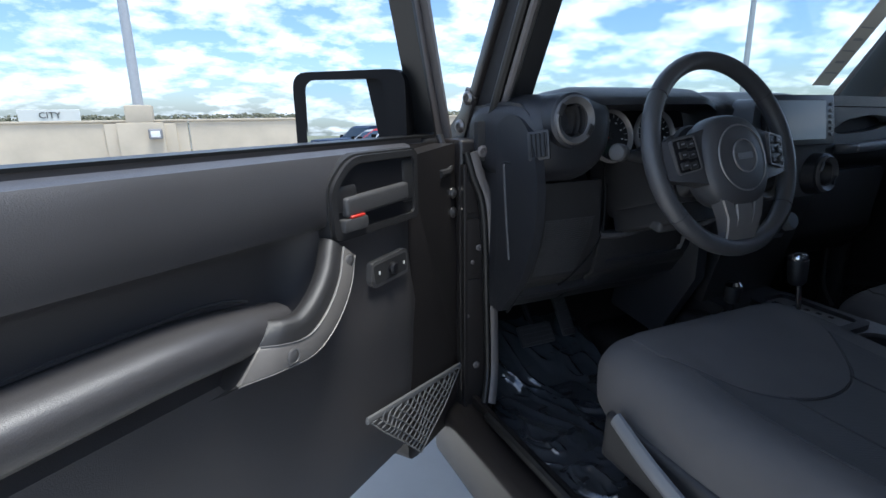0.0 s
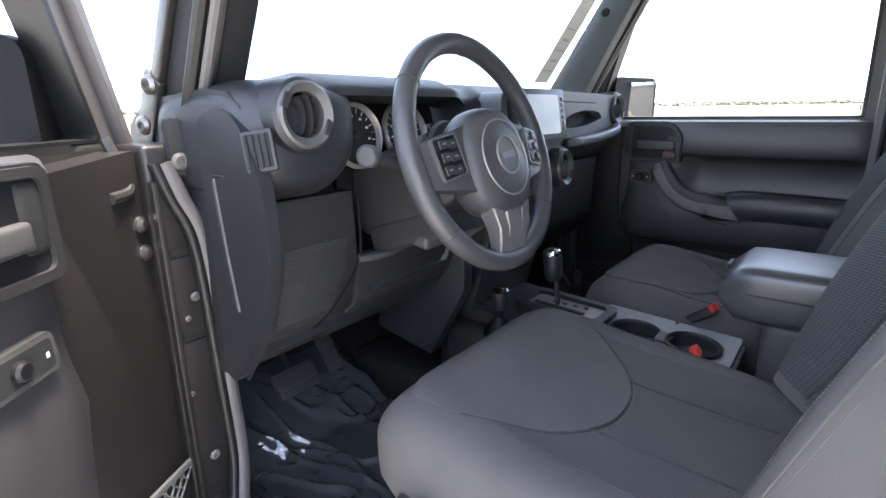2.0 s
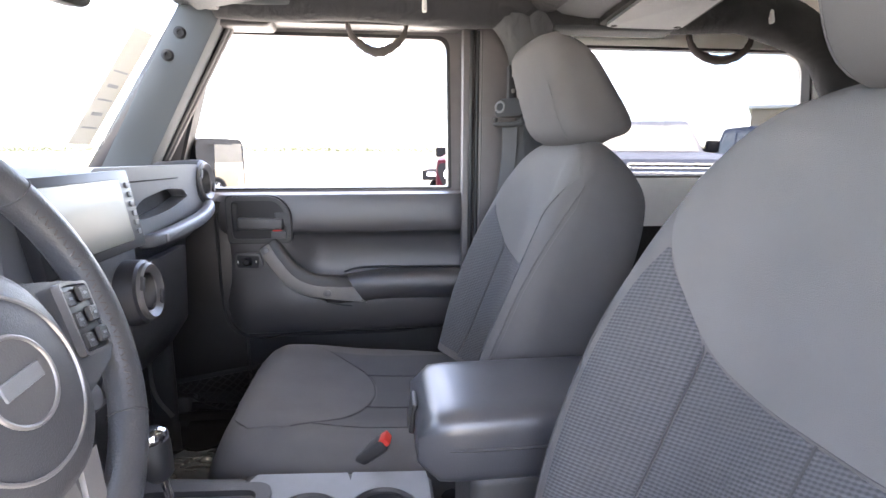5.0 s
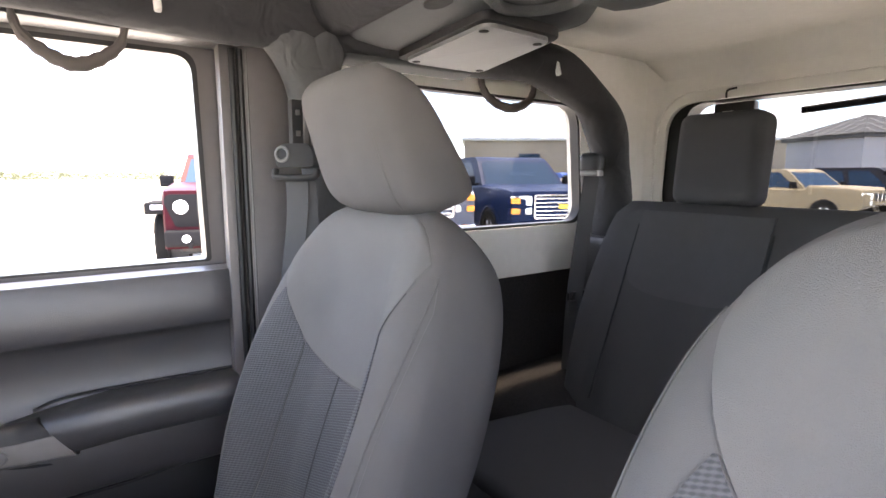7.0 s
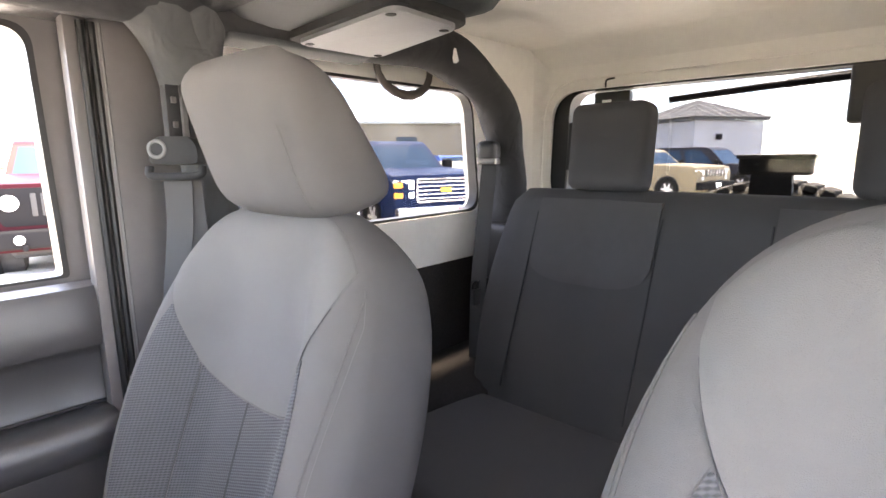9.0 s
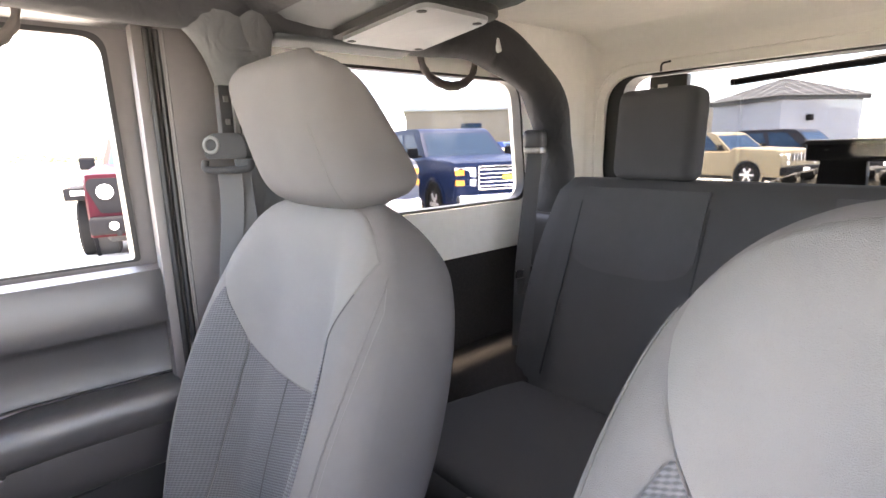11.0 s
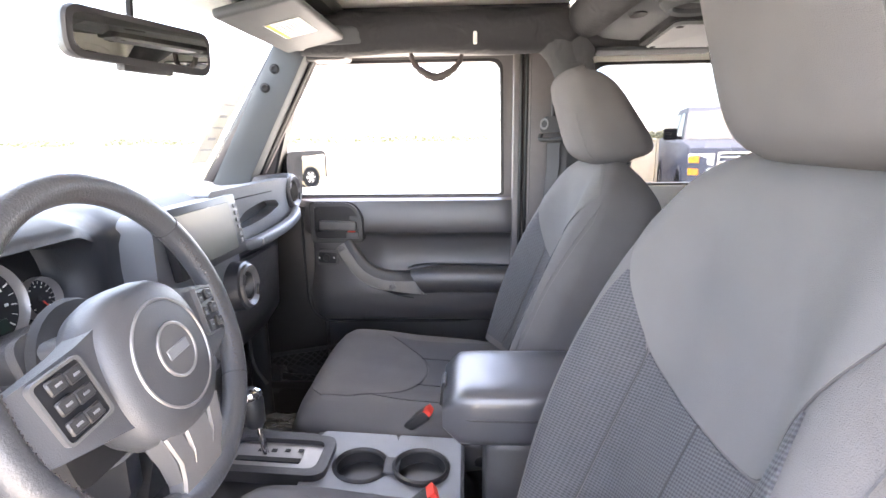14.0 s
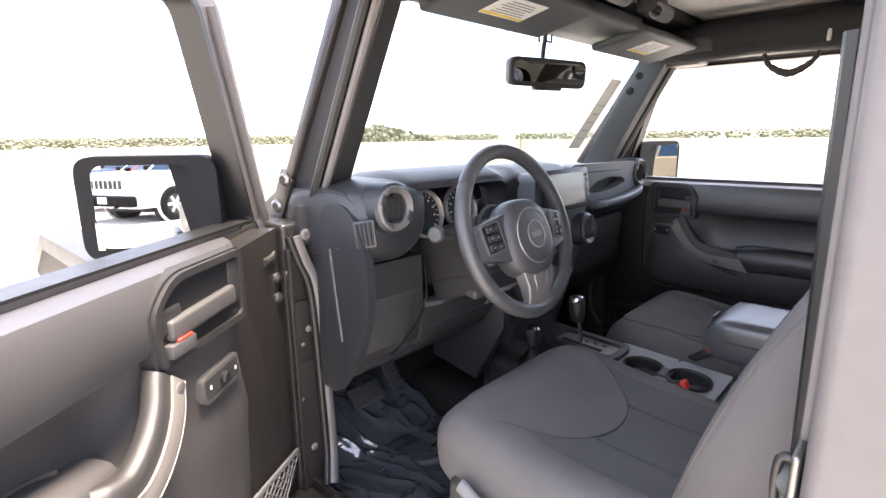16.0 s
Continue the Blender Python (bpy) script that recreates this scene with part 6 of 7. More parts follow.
for sg in (-1, 1):
    pl = [(sg * 0.275, -0.735), (sg * 0.565, -0.765), (sg * 0.565, -0.955), (sg * 0.285, -0.885)]
    lip = part("plate_recess", prism(round_poly([(sg * 0.262, -0.722), (sg * 0.58, -0.752), (sg * 0.58, -0.972), (sg * 0.272, -0.898)], 0.03, 5), 1.655, 1.670, "z", 0.003), M_DARK, bar)
    plate = part("cover_plate", prism(round_poly(pl, 0.025, 5), 1.648, 1.664, "z", 0.004), M_GREY, bar, "light grey cover plate")
    for px, py in ((0.30, -0.75), (0.545, -0.78), (0.54, -0.935), (0.31, -0.875)):
        part("plate_screw", lathe([(0.008, 0), (0.008, 0.002), (0.004, 0.003)], 14, pose(sg * px, py, 1.649, 180, 0, 0)), M_DARK, plate)
    part("side_lip", rbox(0.05, 0.30, 0.025, 0.010, 3, pose(sg * 0.605, -0.80, 1.655, 0, sg * 12, -sg * 2)), M_PILLAR, bar)
    pod = part("speaker_pod", lathe([(0.085, 0.03), (0.082, 0.0), (0.066, -0.014), (0.055, -0.010), (0.054, 0.0)], 32, Matrix.LocRotScale((sg * 0.17, -0.735, 1.668), None, (1, 0.85, 1))), M_PILLAR, bar, "rounded speaker housing")
    part("speaker_mesh", lathe([(0.054, -0.002), (0.03, -0.006), (0.002, -0.007)], 28, Matrix.LocRotScale((sg * 0.17, -0.735, 1.668), None, (1, 0.85, 1))), M_DARK, pod, "black speaker mesh")
    part("oval_hole", lathe([(0.03, -0.001), (0.028, -0.004), (0.002, -0.004)], 24, Matrix.LocRotScale((sg * 0.30, -0.665, 1.676), None, (1, 0.6, 1))), M_DARK, bar)
dome = part("dome_lamp", rbox(0.14, 0.09, 0.02, 0.008, 3, pose(0, -0.74, 1.655)), M_WHITE, bar, "white dome lamp lens")

for nm, y0, y1, low in (("grab_handle", -0.158, -0.300, 1.592), ("grab_handle", -1.045, -1.225, 1.592)):
    for sg in (-1, 1):
        g = thing(nm, "brownish grey strap grab handle hanging from the roll bar", "grab handle", "grab handles")
        ym = (y0 + y1) / 2
        part("strap", sweep(smooth_path([(sg * 0.672, y0 + 0.004, 1.690), (sg * 0.670, y0 - 0.006, low + 0.048), (sg * 0.668, y0 - 0.036, low + 0.019), (sg * 0.667, ym, low + 0.006), (sg * 0.668, y1 + 0.036, low + 0.019), (sg * 0.670, y1 + 0.006, low + 0.048), (sg * 0.672, y1 - 0.004, 1.690)], 8), lambda u: 0.0035 + 0.0085 * max(0.0, math.sin(math.pi * u)) ** 1.2 + 0.0010 * math.sin(70 * u), 0.010, seg=10, up=(1, 0, 0)), M_STRAP, g)
for sg in (-1, 1):
    for ty, word in ((-0.335, "side"), (-1.18, "rear")):
        t = part("bar_tag", rbox(0.012, 0.010, 0.040, 0.002, 1, pose(sg * 0.5485, ty, 1.684, 0, sg * 16, 0)), M_WHITE)
        tagged(t, "small pale woven tag sewn on the roll bar cover", "tag", "roll bar tags")

# seat belts
for sg in (-1, 1):
    bx, by = (lambda v: sg * (v + (0.022 if sg > 0 else 0))), (lambda v: v + (0.040 if sg > 0 else -0.03))
    b = thing("front_seat_belt", "grey front seat belt hanging from its pillar guide", "seat belt", "seat belts")
    part("guide_plate", rbox(0.022, 0.034, 0.10, 0.004, 2, pose(bx(0.572), by(-0.598), 1.512)), M_DARK, b)
    for dz in (0.022, -0.015):
        part("guide_rivet", rbox(0.004, 0.008, 0.010, 0.001, 1, pose(bx(0.560), by(-0.592), 1.517 + dz)), M_STEEL, b)
    GM = facing((bx(0.556), by(-0.590), 1.462), (-0.66 * sg, 0.75, 0.05)) @ Matrix.Scale(0.82, 4)
    cap = part("guide_cap", moved(prism(round_poly([(-0.046, -0.026), (0.046, -0.026), (0.045, 0.004), (0.032, 0.025), (-0.032, 0.025), (-0.045, 0.004)], 0.010, 4), -0.028, 0.020, "z", 0.006, 2), GM), M_DARK, b, "black plastic guide cap")
    part("guide_ring", torus(0.015, 0.0036, 28, 8, GM @ pose(-sg * 0.030, 0.002, 0.020), 0.7), M_VENT, cap, "steel guide ring")
    part("guide_bar", moved(sweep(smooth_path([(-0.050, -0.030, 0.012), (-0.046, -0.047, 0.016), (0.0, -0.049, 0.017), (0.046, -0.046, 0.016), (0.050, -0.030, 0.012)], 6), 0.0075, seg=10), GM), M_DARK, b, "dark steel belt loop")
    part("slide_strip", rbox(0.006, 0.010, 0.085, 0.002, 1, pose(bx(0.559), by(-0.606), 1.520)), M_VENT, b, "bright steel slide")
    part("webbing", sweep(smooth_path([(bx(0.558), by(-0.586), 1.424), (bx(0.574), by(-0.588), 1.34), (bx(0.612), by(-0.578), 1.18), (bx(0.640), by(-0.562), 0.98), (bx(0.655), by(-0.55), 0.70)], 8), 0.0013, lambda u: 0.026 - 0.006 * u, seg=6, up=(0.75 * sg, 0.66, 0)), M_BELT, b, "grey woven webbing")
    part("webbing_back", sweep(smooth_path([(bx(0.556), by(-0.602), 1.422), (bx(0.568), by(-0.607), 1.3), (bx(0.60), by(-0.60), 1.1), (bx(0.63), by(-0.60), 0.9), (bx(0.665), by(-0.60), 0.62)], 8), 0.0013, lambda u: 0.020 + 0.006 * math.sin(math.pi * u), seg=6, up=(0.62 * sg, 0.78, 0)), M_BELT, b)
    r = thing("rear_seat_belt", "grey rear seat belt with a metal tongue beside the bench", "seat belt", "seat belts")
    part("guide_cap", rbox(0.055, 0.075, 0.055, 0.02, 5, pose(sg * 0.603, -1.388, 1.462, 0, 0, sg * 22)), M_PLASTIC, r, "black plastic guide cap")
    part("guide_ring", rbox(0.050, 0.060, 0.016, 0.005, 2, pose(sg * 0.596, -1.380, 1.434, 0, 0, sg * 22)), M_STEEL, r, "steel belt guide")
    part("webbing", sweep(smooth_path([(sg * 0.588, -1.372, 1.44), (sg * 0.584, -1.345, 1.3), (sg * 0.572, -1.300, 1.1), (sg * 0.565, -1.28, 0.86)], 8), 0.0015, 0.024, seg=6, up=(0.80 * sg, 0.60, 0)), M_BELT, r, "grey woven webbing")
    part("tongue", rbox(0.006, 0.05, 0.022, 0.002, 2, pose(sg * 0.570, -1.298, 1.105)), M_CHROME, r, "metal belt tongue")
    part("tongue_grip", rbox(0.012, 0.032, 0.045, 0.004, 2, pose(sg * 0.570, -1.294, 1.07)), M_PLASTIC, r)
    part("corner_cover", rbox(0.14, 0.20, 0.17, 0.03, 4, pose(sg * 0.62, -1.52, 1.17)), M_PLASTIC, r, "black plastic corner cover")

# sun visors, mirror, labels
for sg in (-1, 1):
    v = thing("sun_visor", "grey fabric sun visor folded up with a white warning label", "sun visor", "sun visors")
    m = pose(sg * 0.335, 0.075, 1.674, -12, 0, 0)
    part("visor_panel", rbox(0.40, 0.155, 0.020, 0.009, 3, m), M_PILLAR, v)
    lab = part("label_card", rbox(0.135, 0.075, 0.0015, 0, 1, m @ pose(-0.02, -0.012, -0.0112)), M_WHITE, v, "white printed warning label")
    part("label_stripe", rbox(0.135, 0.008, 0.0015, 0, 1, m @ pose(-0.02, 0.018, -0.0118)), M_YELLOW, lab, "yellow stripe")
    for k in range(6):
        part("print_line", rbox(0.10 - 0.012 * (k % 3), 0.003, 0.0012, 0, 1, m @ pose(-0.02, 0.008 - 0.009 * k, -0.0118)), M_GREY, lab)
    part("visor_hinge", rbox(0.05, 0.03, 0.025, 0.008, 3, pose(sg * 0.545, 0.125, 1.672)), M_PLASTIC, v)
corner = part("header_trim", join(rbox(0.10, 0.20, 0.05, 0.02, 4, pose(0.585, 0.055, 1.70, 0, -8, 6)), rbox(0.10, 0.20, 0.05, 0.02, 4, pose(-0.585, 0.055, 1.70, 0, 8, -6)), rbox(0.30, 0.16, 0.035, 0.014, 3, pose(0.0, 0.09, 1.70))), M_PILLAR)
tagged(corner, "grey moulded header trim between visors and roll bar", "trim", kind="structure")
for lx in (-0.30, 0.30):
    lt = thing("roof_latch", "black ribbed roof panel latch", "latch", "roof latches")
    part("latch_body", rbox(0.08, 0.05, 0.04, 0.010, 3, pose(lx * 0.4, -0.02, 1.735)), M_PLASTIC, lt)
    for k in range(6):
        part("latch_rib", torus(0.016, 0.004, 18, 6, pose(lx * 0.4 - 0.03 + 0.012 * k, -0.045, 1.715, 0, 90, 0)), M_GREY, lt)
rv = thing("rear_view_mirror", "black rear view mirror on a wire frame bracket", "mirror")
RM = facing((-0.010, 0.195, 1.583), (-0.33, -1, -0.06))
part("mirror_shell", moved(loft([[(x * g, y * g, z) for x, y in round_poly([(-0.130, -0.034), (0.130, -0.038), (0.132, 0.036), (-0.130, 0.038)], 0.025, 5)] for z, g in ((-0.045, 0.55), (-0.035, 0.85), (-0.015, 0.98), (0.004, 1.0), (0.008, 0.97))]), RM), M_PLASTIC, rv, "", 45)
part("mirror_glass", moved(prism(round_poly([(-0.118, -0.023), (0.118, -0.026), (0.120, 0.026), (-0.118, 0.028)], 0.018, 5), 0.006, 0.0095, "z"), RM), M_MIRROR, rv, "mirror glass")
part("bottom_tab", moved(rbox(0.09, 0.012, 0.02, 0.004, 2, pose(0.0, -0.038, -0.002)), RM), M_PLASTIC, rv)
part("mirror_arm", sweep(smooth_path([(-0.008, 0.215, 1.60), (-0.004, 0.215, 1.645), (0.0, 0.208, 1.70)], 5), 0.006, seg=8, up=(1, 0, 0)), M_DARK, rv)
part("wire_frame", sweep([(-0.03 + 0.06 * a, 0.212, 1.66 + 0.025 * b) for a, b in ((0, 0), (0, 1), (0.4, 1), (0.4, 0.3), (1, 0.3), (1, 1))], 0.003, seg=6, up=(0, 1, 0)), M_DARK, rv)
GN = Vector((0, -0.48, -0.322)).normalized()


def on_glass(x, z, off=0.004):
    return Vector((x, 0.515 - (z - 1.24) * 0.6708, z)) + GN * off


for x0, z0, x1, z1, wd, nb in ((0.548, 1.375, 0.548, 1.612, 0.085, 5), (-0.545, 1.48, -0.525, 1.58, 0.03, 2)):
    st = thing("windscreen_sticker", "long pale paper strip sticker inside the windscreen", "sticker", "windscreen stickers")
    a, b = on_glass(x0, z0), on_glass(x1, z1)
    yv = (b - a).normalized()
    xv = yv.cross(-GN).normalized()
    m = basis((a + b) / 2, xv, yv, -GN)
    part("paper", rbox(wd, (b - a).length, 0.0012, 0, 1, m), M_PAPER, st)
    for k in range(nb):
        part("print_bar", rbox(wd * (0.5 if k % 2 else 0.7), 0.004 + 0.004 * (k % 2), 0.0006, 0, 1, m @ pose(0, -0.35 * (b - a).length + 0.035 * k, -0.0009)), M_GALV, st)
        part("print_bar", rbox(wd * (0.5 if k % 2 else 0.7), 0.004 + 0.004 * (k % 2), 0.0006, 0, 1, m @ pose(0, -0.35 * (b - a).length + 0.035 * k, 0.0009)), M_GALV, st)
wp = thing("windscreen_wiper", "black wiper blade resting at the foot of the windscreen", "wiper")
part("blade", sweep([(-0.50, 0.535, 1.275), (-0.10, 0.52, 1.318)], 0.006, 0.012, seg=8), M_DARK, wp)
part("wiper_arm", sweep([(-0.30, 0.545, 1.30), (0.02, 0.57, 1.25)], 0.007, seg=8), M_DARK, wp)
rw = thing("rear_wiper", "black wiper hanging across the top of the rear window", "wiper")
part("blade", sweep([(0.30, -1.905, 1.612), (0.05, -1.91, 1.628), (-0.24, -1.91, 1.640)], 0.006, 0.010, seg=8), M_DARK, rw)
part("wiper_arm", sweep([(0.0, -1.92, 1.632), (-0.20, -1.92, 1.645), (-0.27, -1.90, 1.65)], 0.008, 0.012, seg=8), M_DARK, rw)
part("motor_cover", rbox(0.16, 0.05, 0.15, 0.015, 3, pose(-0.225, -1.845, 1.59)), M_PLASTIC, rw, "black wiper motor cover")
for sg in (-1, 1):
    hg = thing("glass_hinge", "black rear glass hinge with a small white sticker", "hinge", "rear glass hinges")
    part("hinge_plate", rbox(0.12, 0.03, 0.05, 0.008, 2, pose(sg * 0.46, -1.862, 1.622)), M_PLASTIC, hg)
    part("white_sticker", rbox(0.03, 0.002, 0.014, 0, 1, pose(sg * 0.475, -1.8455, 1.615)), M_WHITE, hg)
    part("wire_loop", sweep(smooth_path([(sg * 0.46, -1.80, 1.655), (sg * 0.455, -1.795, 1.675), (sg * 0.43, -1.797, 1.68)], 5), 0.003, seg=6), M_DARK, hg)
    part("gas_strut", sweep([(sg * 0.575, -1.85, 1.58), (sg * 0.565, -1.845, 1.31)], 0.007, seg=8, up=(1, 0, 0)), M_DARK, hg)
lamp = thing("high_brake_lamp", "black high brake lamp on a post behind the rear window", "brake lamp")
part("lamp_head", rbox(0.183, 0.045, 0.050, 0.012, 3, pose(0.013, -1.955, 1.410)), M_DARK, lamp)
for k in (-1, 1):
    part("lamp_mark", rbox(0.008, 0.002, 0.005, 0, 1, pose(0.013 + 0.042 * k, -1.9315, 1.416)), M_GREY, lamp)
part("lamp_cap", rbox(0.192, 0.052, 0.013, 0.005, 2, pose(0.013, -1.955, 1.437)), M_GRIP, lamp)
part("post", loft([[(0.018 + x * w, -1.955 + y * 0.018, z) for x, y in ((-1, -1), (1, -1), (1, 1), (-1, 1))] for z, w in ((1.10, 0.075), (1.30, 0.055), (1.39, 0.05))]), M_DARK, lamp)
spare = thing("spare_wheel", "spare wheel with knobbly tyre behind the tailgate", "spare wheel")
part("tyre", lathe([(0.22, -0.10), (0.33, -0.115), (0.365, -0.09), (0.375, -0.05), (0.375, 0.05), (0.365, 0.09), (0.33, 0.115), (0.22, 0.10)], 40, pose(0.03, -2.10, 0.975, 90, 0, 0)), M_TREAD, spare)
for k in range(52):
    a = 2 * math.pi * k / 52
    for sy in (-0.05, 0.05):
        part("tread_block", rbox(0.034, 0.085, 0.020, 0.003, 1, pose(0.03 + 0.380 * math.cos(a), -2.10 + sy, 0.975 + 0.380 * math.sin(a), 0, -math.degrees(a) + 90, 12 if sy > 0 else -12)), M_TREAD, spare)
for sg in (-1, 1):
    sk = thing("door_striker", "grey metal door striker with a clear cap on the pillar", "door striker", "door strikers")
    yk = -0.532 if sg < 0 else -0.472
    part("striker_plate", rbox(0.055, 0.008, 0.075, 0.006, 3, pose(sg * 0.742, yk - 0.002, 1.115)), M_STEEL, sk)
    part("striker_loop", sweep(smooth_path([(sg * 0.75, yk, 1.14), (sg * 0.75, yk + 0.012, 1.135), (sg * 0.75, yk + 0.012, 1.095), (sg * 0.75, yk, 1.09)], 6), 0.004, seg=10, up=(1, 0, 0)), M_PAINT, sk, "steel loop")
    part("striker_cap", lathe([(0.020, 0), (0.019, 0.012), (0.013, 0.018), (0.002, 0.019)], 20, facing((sg * 0.735, yk, 1.115), (0, 1, 0))), M_PILLAR, sk, "grey plastic cap")


# ---- parked vehicles ----
M_TYRE = mat("tyre_rubber", (0.012, 0.012, 0.012), 0.9, spec=0.05, bump=0.5, bump_scale=200)
M_CARGLASS = mat("car_glass", (0.018, 0.034, 0.060), 0.12, spec=0.05)
M_LENS = mat("lamp_lens", (0.75, 0.77, 0.78), 0.12, coat=1.0)
M_AMBER = mat("amber_lens", (0.85, 0.3, 0.03), 0.2, coat=0.6)
M_CHARC = mat("bumper_plastic", (0.010, 0.010, 0.011), 0.75, spec=0.04, bump=0.3)
M_ALLOY = mat("alloy_rim", (0.5, 0.5, 0.52), 0.3, metal=0.8)


def paint(name, c):
    return mat(name, c, 0.42, metal=0.0, coat=0.01, spec=0.05, spread=0.06, scale=2.0, stain=0.08)


def vehicle(name, label, category, m, col, L=5.4, W=1.95, H=1.85, hood=1.2, hood_len=1.45, cab_end=-1.2, bed=True, grille="bars", belt=1.15, wheel=0.40, fl=0.55):
    """A parked vehicle in its own frame: y ahead, x to its right, z up from the ground."""
    v = thing(name, label, category, "parked vehicles")
    v.matrix_basis = m
    f, r = L / 2, -L / 2
    w = W / 2
    low = wheel * 0.9
    wo = 0.16 if grille == "slots" else 0.0
    loops = []
    for x, g, dz in ((-w, 0.06, -0.05), (-w + 0.03, 0.02, -0.01), (-w + 0.12, 0.0, 0.0), (w - 0.12, 0.0, 0.0), (w - 0.03, 0.02, -0.01), (w, 0.06, -0.05)):
        back_top = belt + 0.02 if bed else belt
        loops.append([(x, y, z) for y, z in ((f - g, low), (f - g, hood - 0.18), (f - 0.06 - g, hood - 0.04 + dz), (f - 0.25, hood + dz), (f - hood_len, hood + 0.06 + dz), (f - hood_len - 0.1, belt + dz), (cab_end, belt + dz), (cab_end - 0.02, back_top + dz), (r + 0.05 + g, back_top + dz), (r + g, back_top - 0.1), (r + g, low))])
    part("body", loft(loops), col, v, smooth=35)
    ce = cab_end if bed else r + 0.25
    cab = [[(x * (w - 0.09 - 0.13 * t), y, belt + (H - belt) * t - 0.01) for x, y in ((-1, f - hood_len - 0.12 - 0.70 * t), (1, f - hood_len - 0.12 - 0.70 * t), (1, ce + 0.18 * t), (-1, ce + 0.18 * t))] for t in (0, 0.86)]
    roof = [[(x * (w - 0.09 - 0.13 * t), y, belt + (H - belt) * t - 0.01) for x, y in ((-1, f - hood_len - 0.12 - 0.70 * t - e), (1, f - hood_len - 0.12 - 0.70 * t - e), (1, ce + 0.18 * t + e), (-1, ce + 0.18 * t + e))] for t, e in ((0.86, 0), (0.95, 0.03), (1.0, 0.18))]
    part("cabin", loft(cab), col, v, smooth=20)
    part("roof", loft(roof), col, v, smooth=35)
    t0, t1 = 0.06, 0.82
    def shell(t, x, k, out):
        return ((w - 0.09 - 0.13 * t + out) * x, (f - hood_len - 0.12 - 0.70 * t) * (1 - k) + (ce + 0.18 * t) * k, belt + (H - belt) * t - 0.01)
    part("windscreen", loft([[shell(t, x, 0, -0.08) for x in (-1, 1)] + [(shell(t, x, 0, -0.08)[0], shell(t, x, 0, 0)[1] + 0.012, shell(t, x, 0, 0)[2]) for x in (1, -1)] for t in (t0, t1)]), M_CARGLASS, v)
    for sg in (-1, 1):
        for k0, k1 in ((0.12, 0.48), (0.52, 0.92)):
            q = [shell(t, sg, k, 0.008) for t, k in ((t0, k0), (t0, k1), (t1, k1 - 0.02), (t1, k0 + (0.06 if k0 < 0.2 else 0.02)))]
            q2 = [(p[0] - sg * 0.02, p[1], p[2]) for p in q]
            part("side_window", loft([q, q2]), M_CARGLASS, v)
        mr = part("door_mirror", rbox(0.22, 0.10, 0.20, 0.04, 3, pose(sg * (w + 0.10), f - hood_len - 0.35, belt + 0.10)), M_CHARC, v)
        part("mirror_arm", rbox(0.14, 0.05, 0.05, 0.01, 1, pose(sg * (w - 0.02), f - hood_len - 0.33, belt + 0.04)), M_CHARC, mr)
        for wy in (f - 0.95, r + 1.05):
            part("wheel_arch", lathe([(wheel * 1.22, -0.02), (wheel * 1.24, 0.02), (wheel * 1.12, 0.03), (wheel * 1.10, -0.02)], 28, pose(sg * (w - 0.005), wy, wheel, 0, 90 * sg, 0)), M_CHARC if grille == "slots" else col, v)
            part("wheel_well", lathe([(wheel * 1.12, -0.25), (wheel * 1.12, 0.008), (0.02, 0.010)], 24, pose(sg * (w - 0.008), wy, wheel, 0, 90 * sg, 0)), M_DARK, v)
            ty = part("tyre", lathe([(wheel * 0.6, -0.11), (wheel * 0.92, -0.12), (wheel, -0.09), (wheel, 0.08), (wheel * 0.93, 0.11), (wheel * 0.64, 0.10), (wheel * 0.62, 0.05)], 32, pose(sg * (w - 0.07 + wo), wy, wheel, 0, 90 * sg, 0)), M_TYRE, v)
            rim = part("rim", lathe([(wheel * 0.63, 0.02), (wheel * 0.63, 0.08), (wheel * 0.58, 0.085), (wheel * 0.55, 0.03), (0.03, 0.03)], 28, pose(sg * (w - 0.07 + wo), wy, wheel, 0, 90 * sg, 0)), M_DARK, ty)
            for k in range(6):
                part("spoke", rbox(0.07, wheel * 0.52, 0.03, 0.008, 1, pose(sg * (w + wo), wy, wheel) @ pose(0, 0, 0, 60 * k, 0, 0) @ pose(0, wheel * 0.29, 0, 0, 90, 0)), M_ALLOY, rim)
            part("hub_cap", lathe([(0.07, 0.0), (0.06, 0.03), (0.01, 0.035)], 16, pose(sg * (w - 0.01 + wo), wy, wheel, 0, 90 * sg, 0)), M_ALLOY, rim)
    part("bumper", rbox(W * 0.98, 0.22, 0.24, 0.05, 3, pose(0, f + 0.02, low + 0.16)), M_CHROME if grille == "bars" else M_CHARC, v)
    gw, gz, gh = W * fl, hood - 0.30, 0.36
    if grille == "bars":
        part("grille_back", rbox(gw, 0.05, gh, 0.02, 2, pose(0, f - 0.03, gz)), M_DARK, v)
        for k in range(5):
            part("grille_bar", rbox(gw, 0.03, 0.028, 0.008, 2, pose(0, f + 0.0, gz - gh / 2 + 0.04 + k * (gh - 0.08) / 4)), M_CHROME, v)
        part("grille_frame", frame_of(round_poly([(-gw / 2 - 0.03, gz - gh / 2 - 0.03), (gw / 2 + 0.03, gz - gh / 2 - 0.03), (gw / 2 + 0.03, gz + gh / 2 + 0.03), (-gw / 2 - 0.03, gz + gh / 2 + 0.03)], 0.05), round_poly([(-gw / 2, gz - gh / 2), (gw / 2, gz - gh / 2), (gw / 2, gz + gh / 2), (-gw / 2, gz + gh / 2)], 0.04), f - 0.05, f + 0.02, "y"), M_CHROME, v)
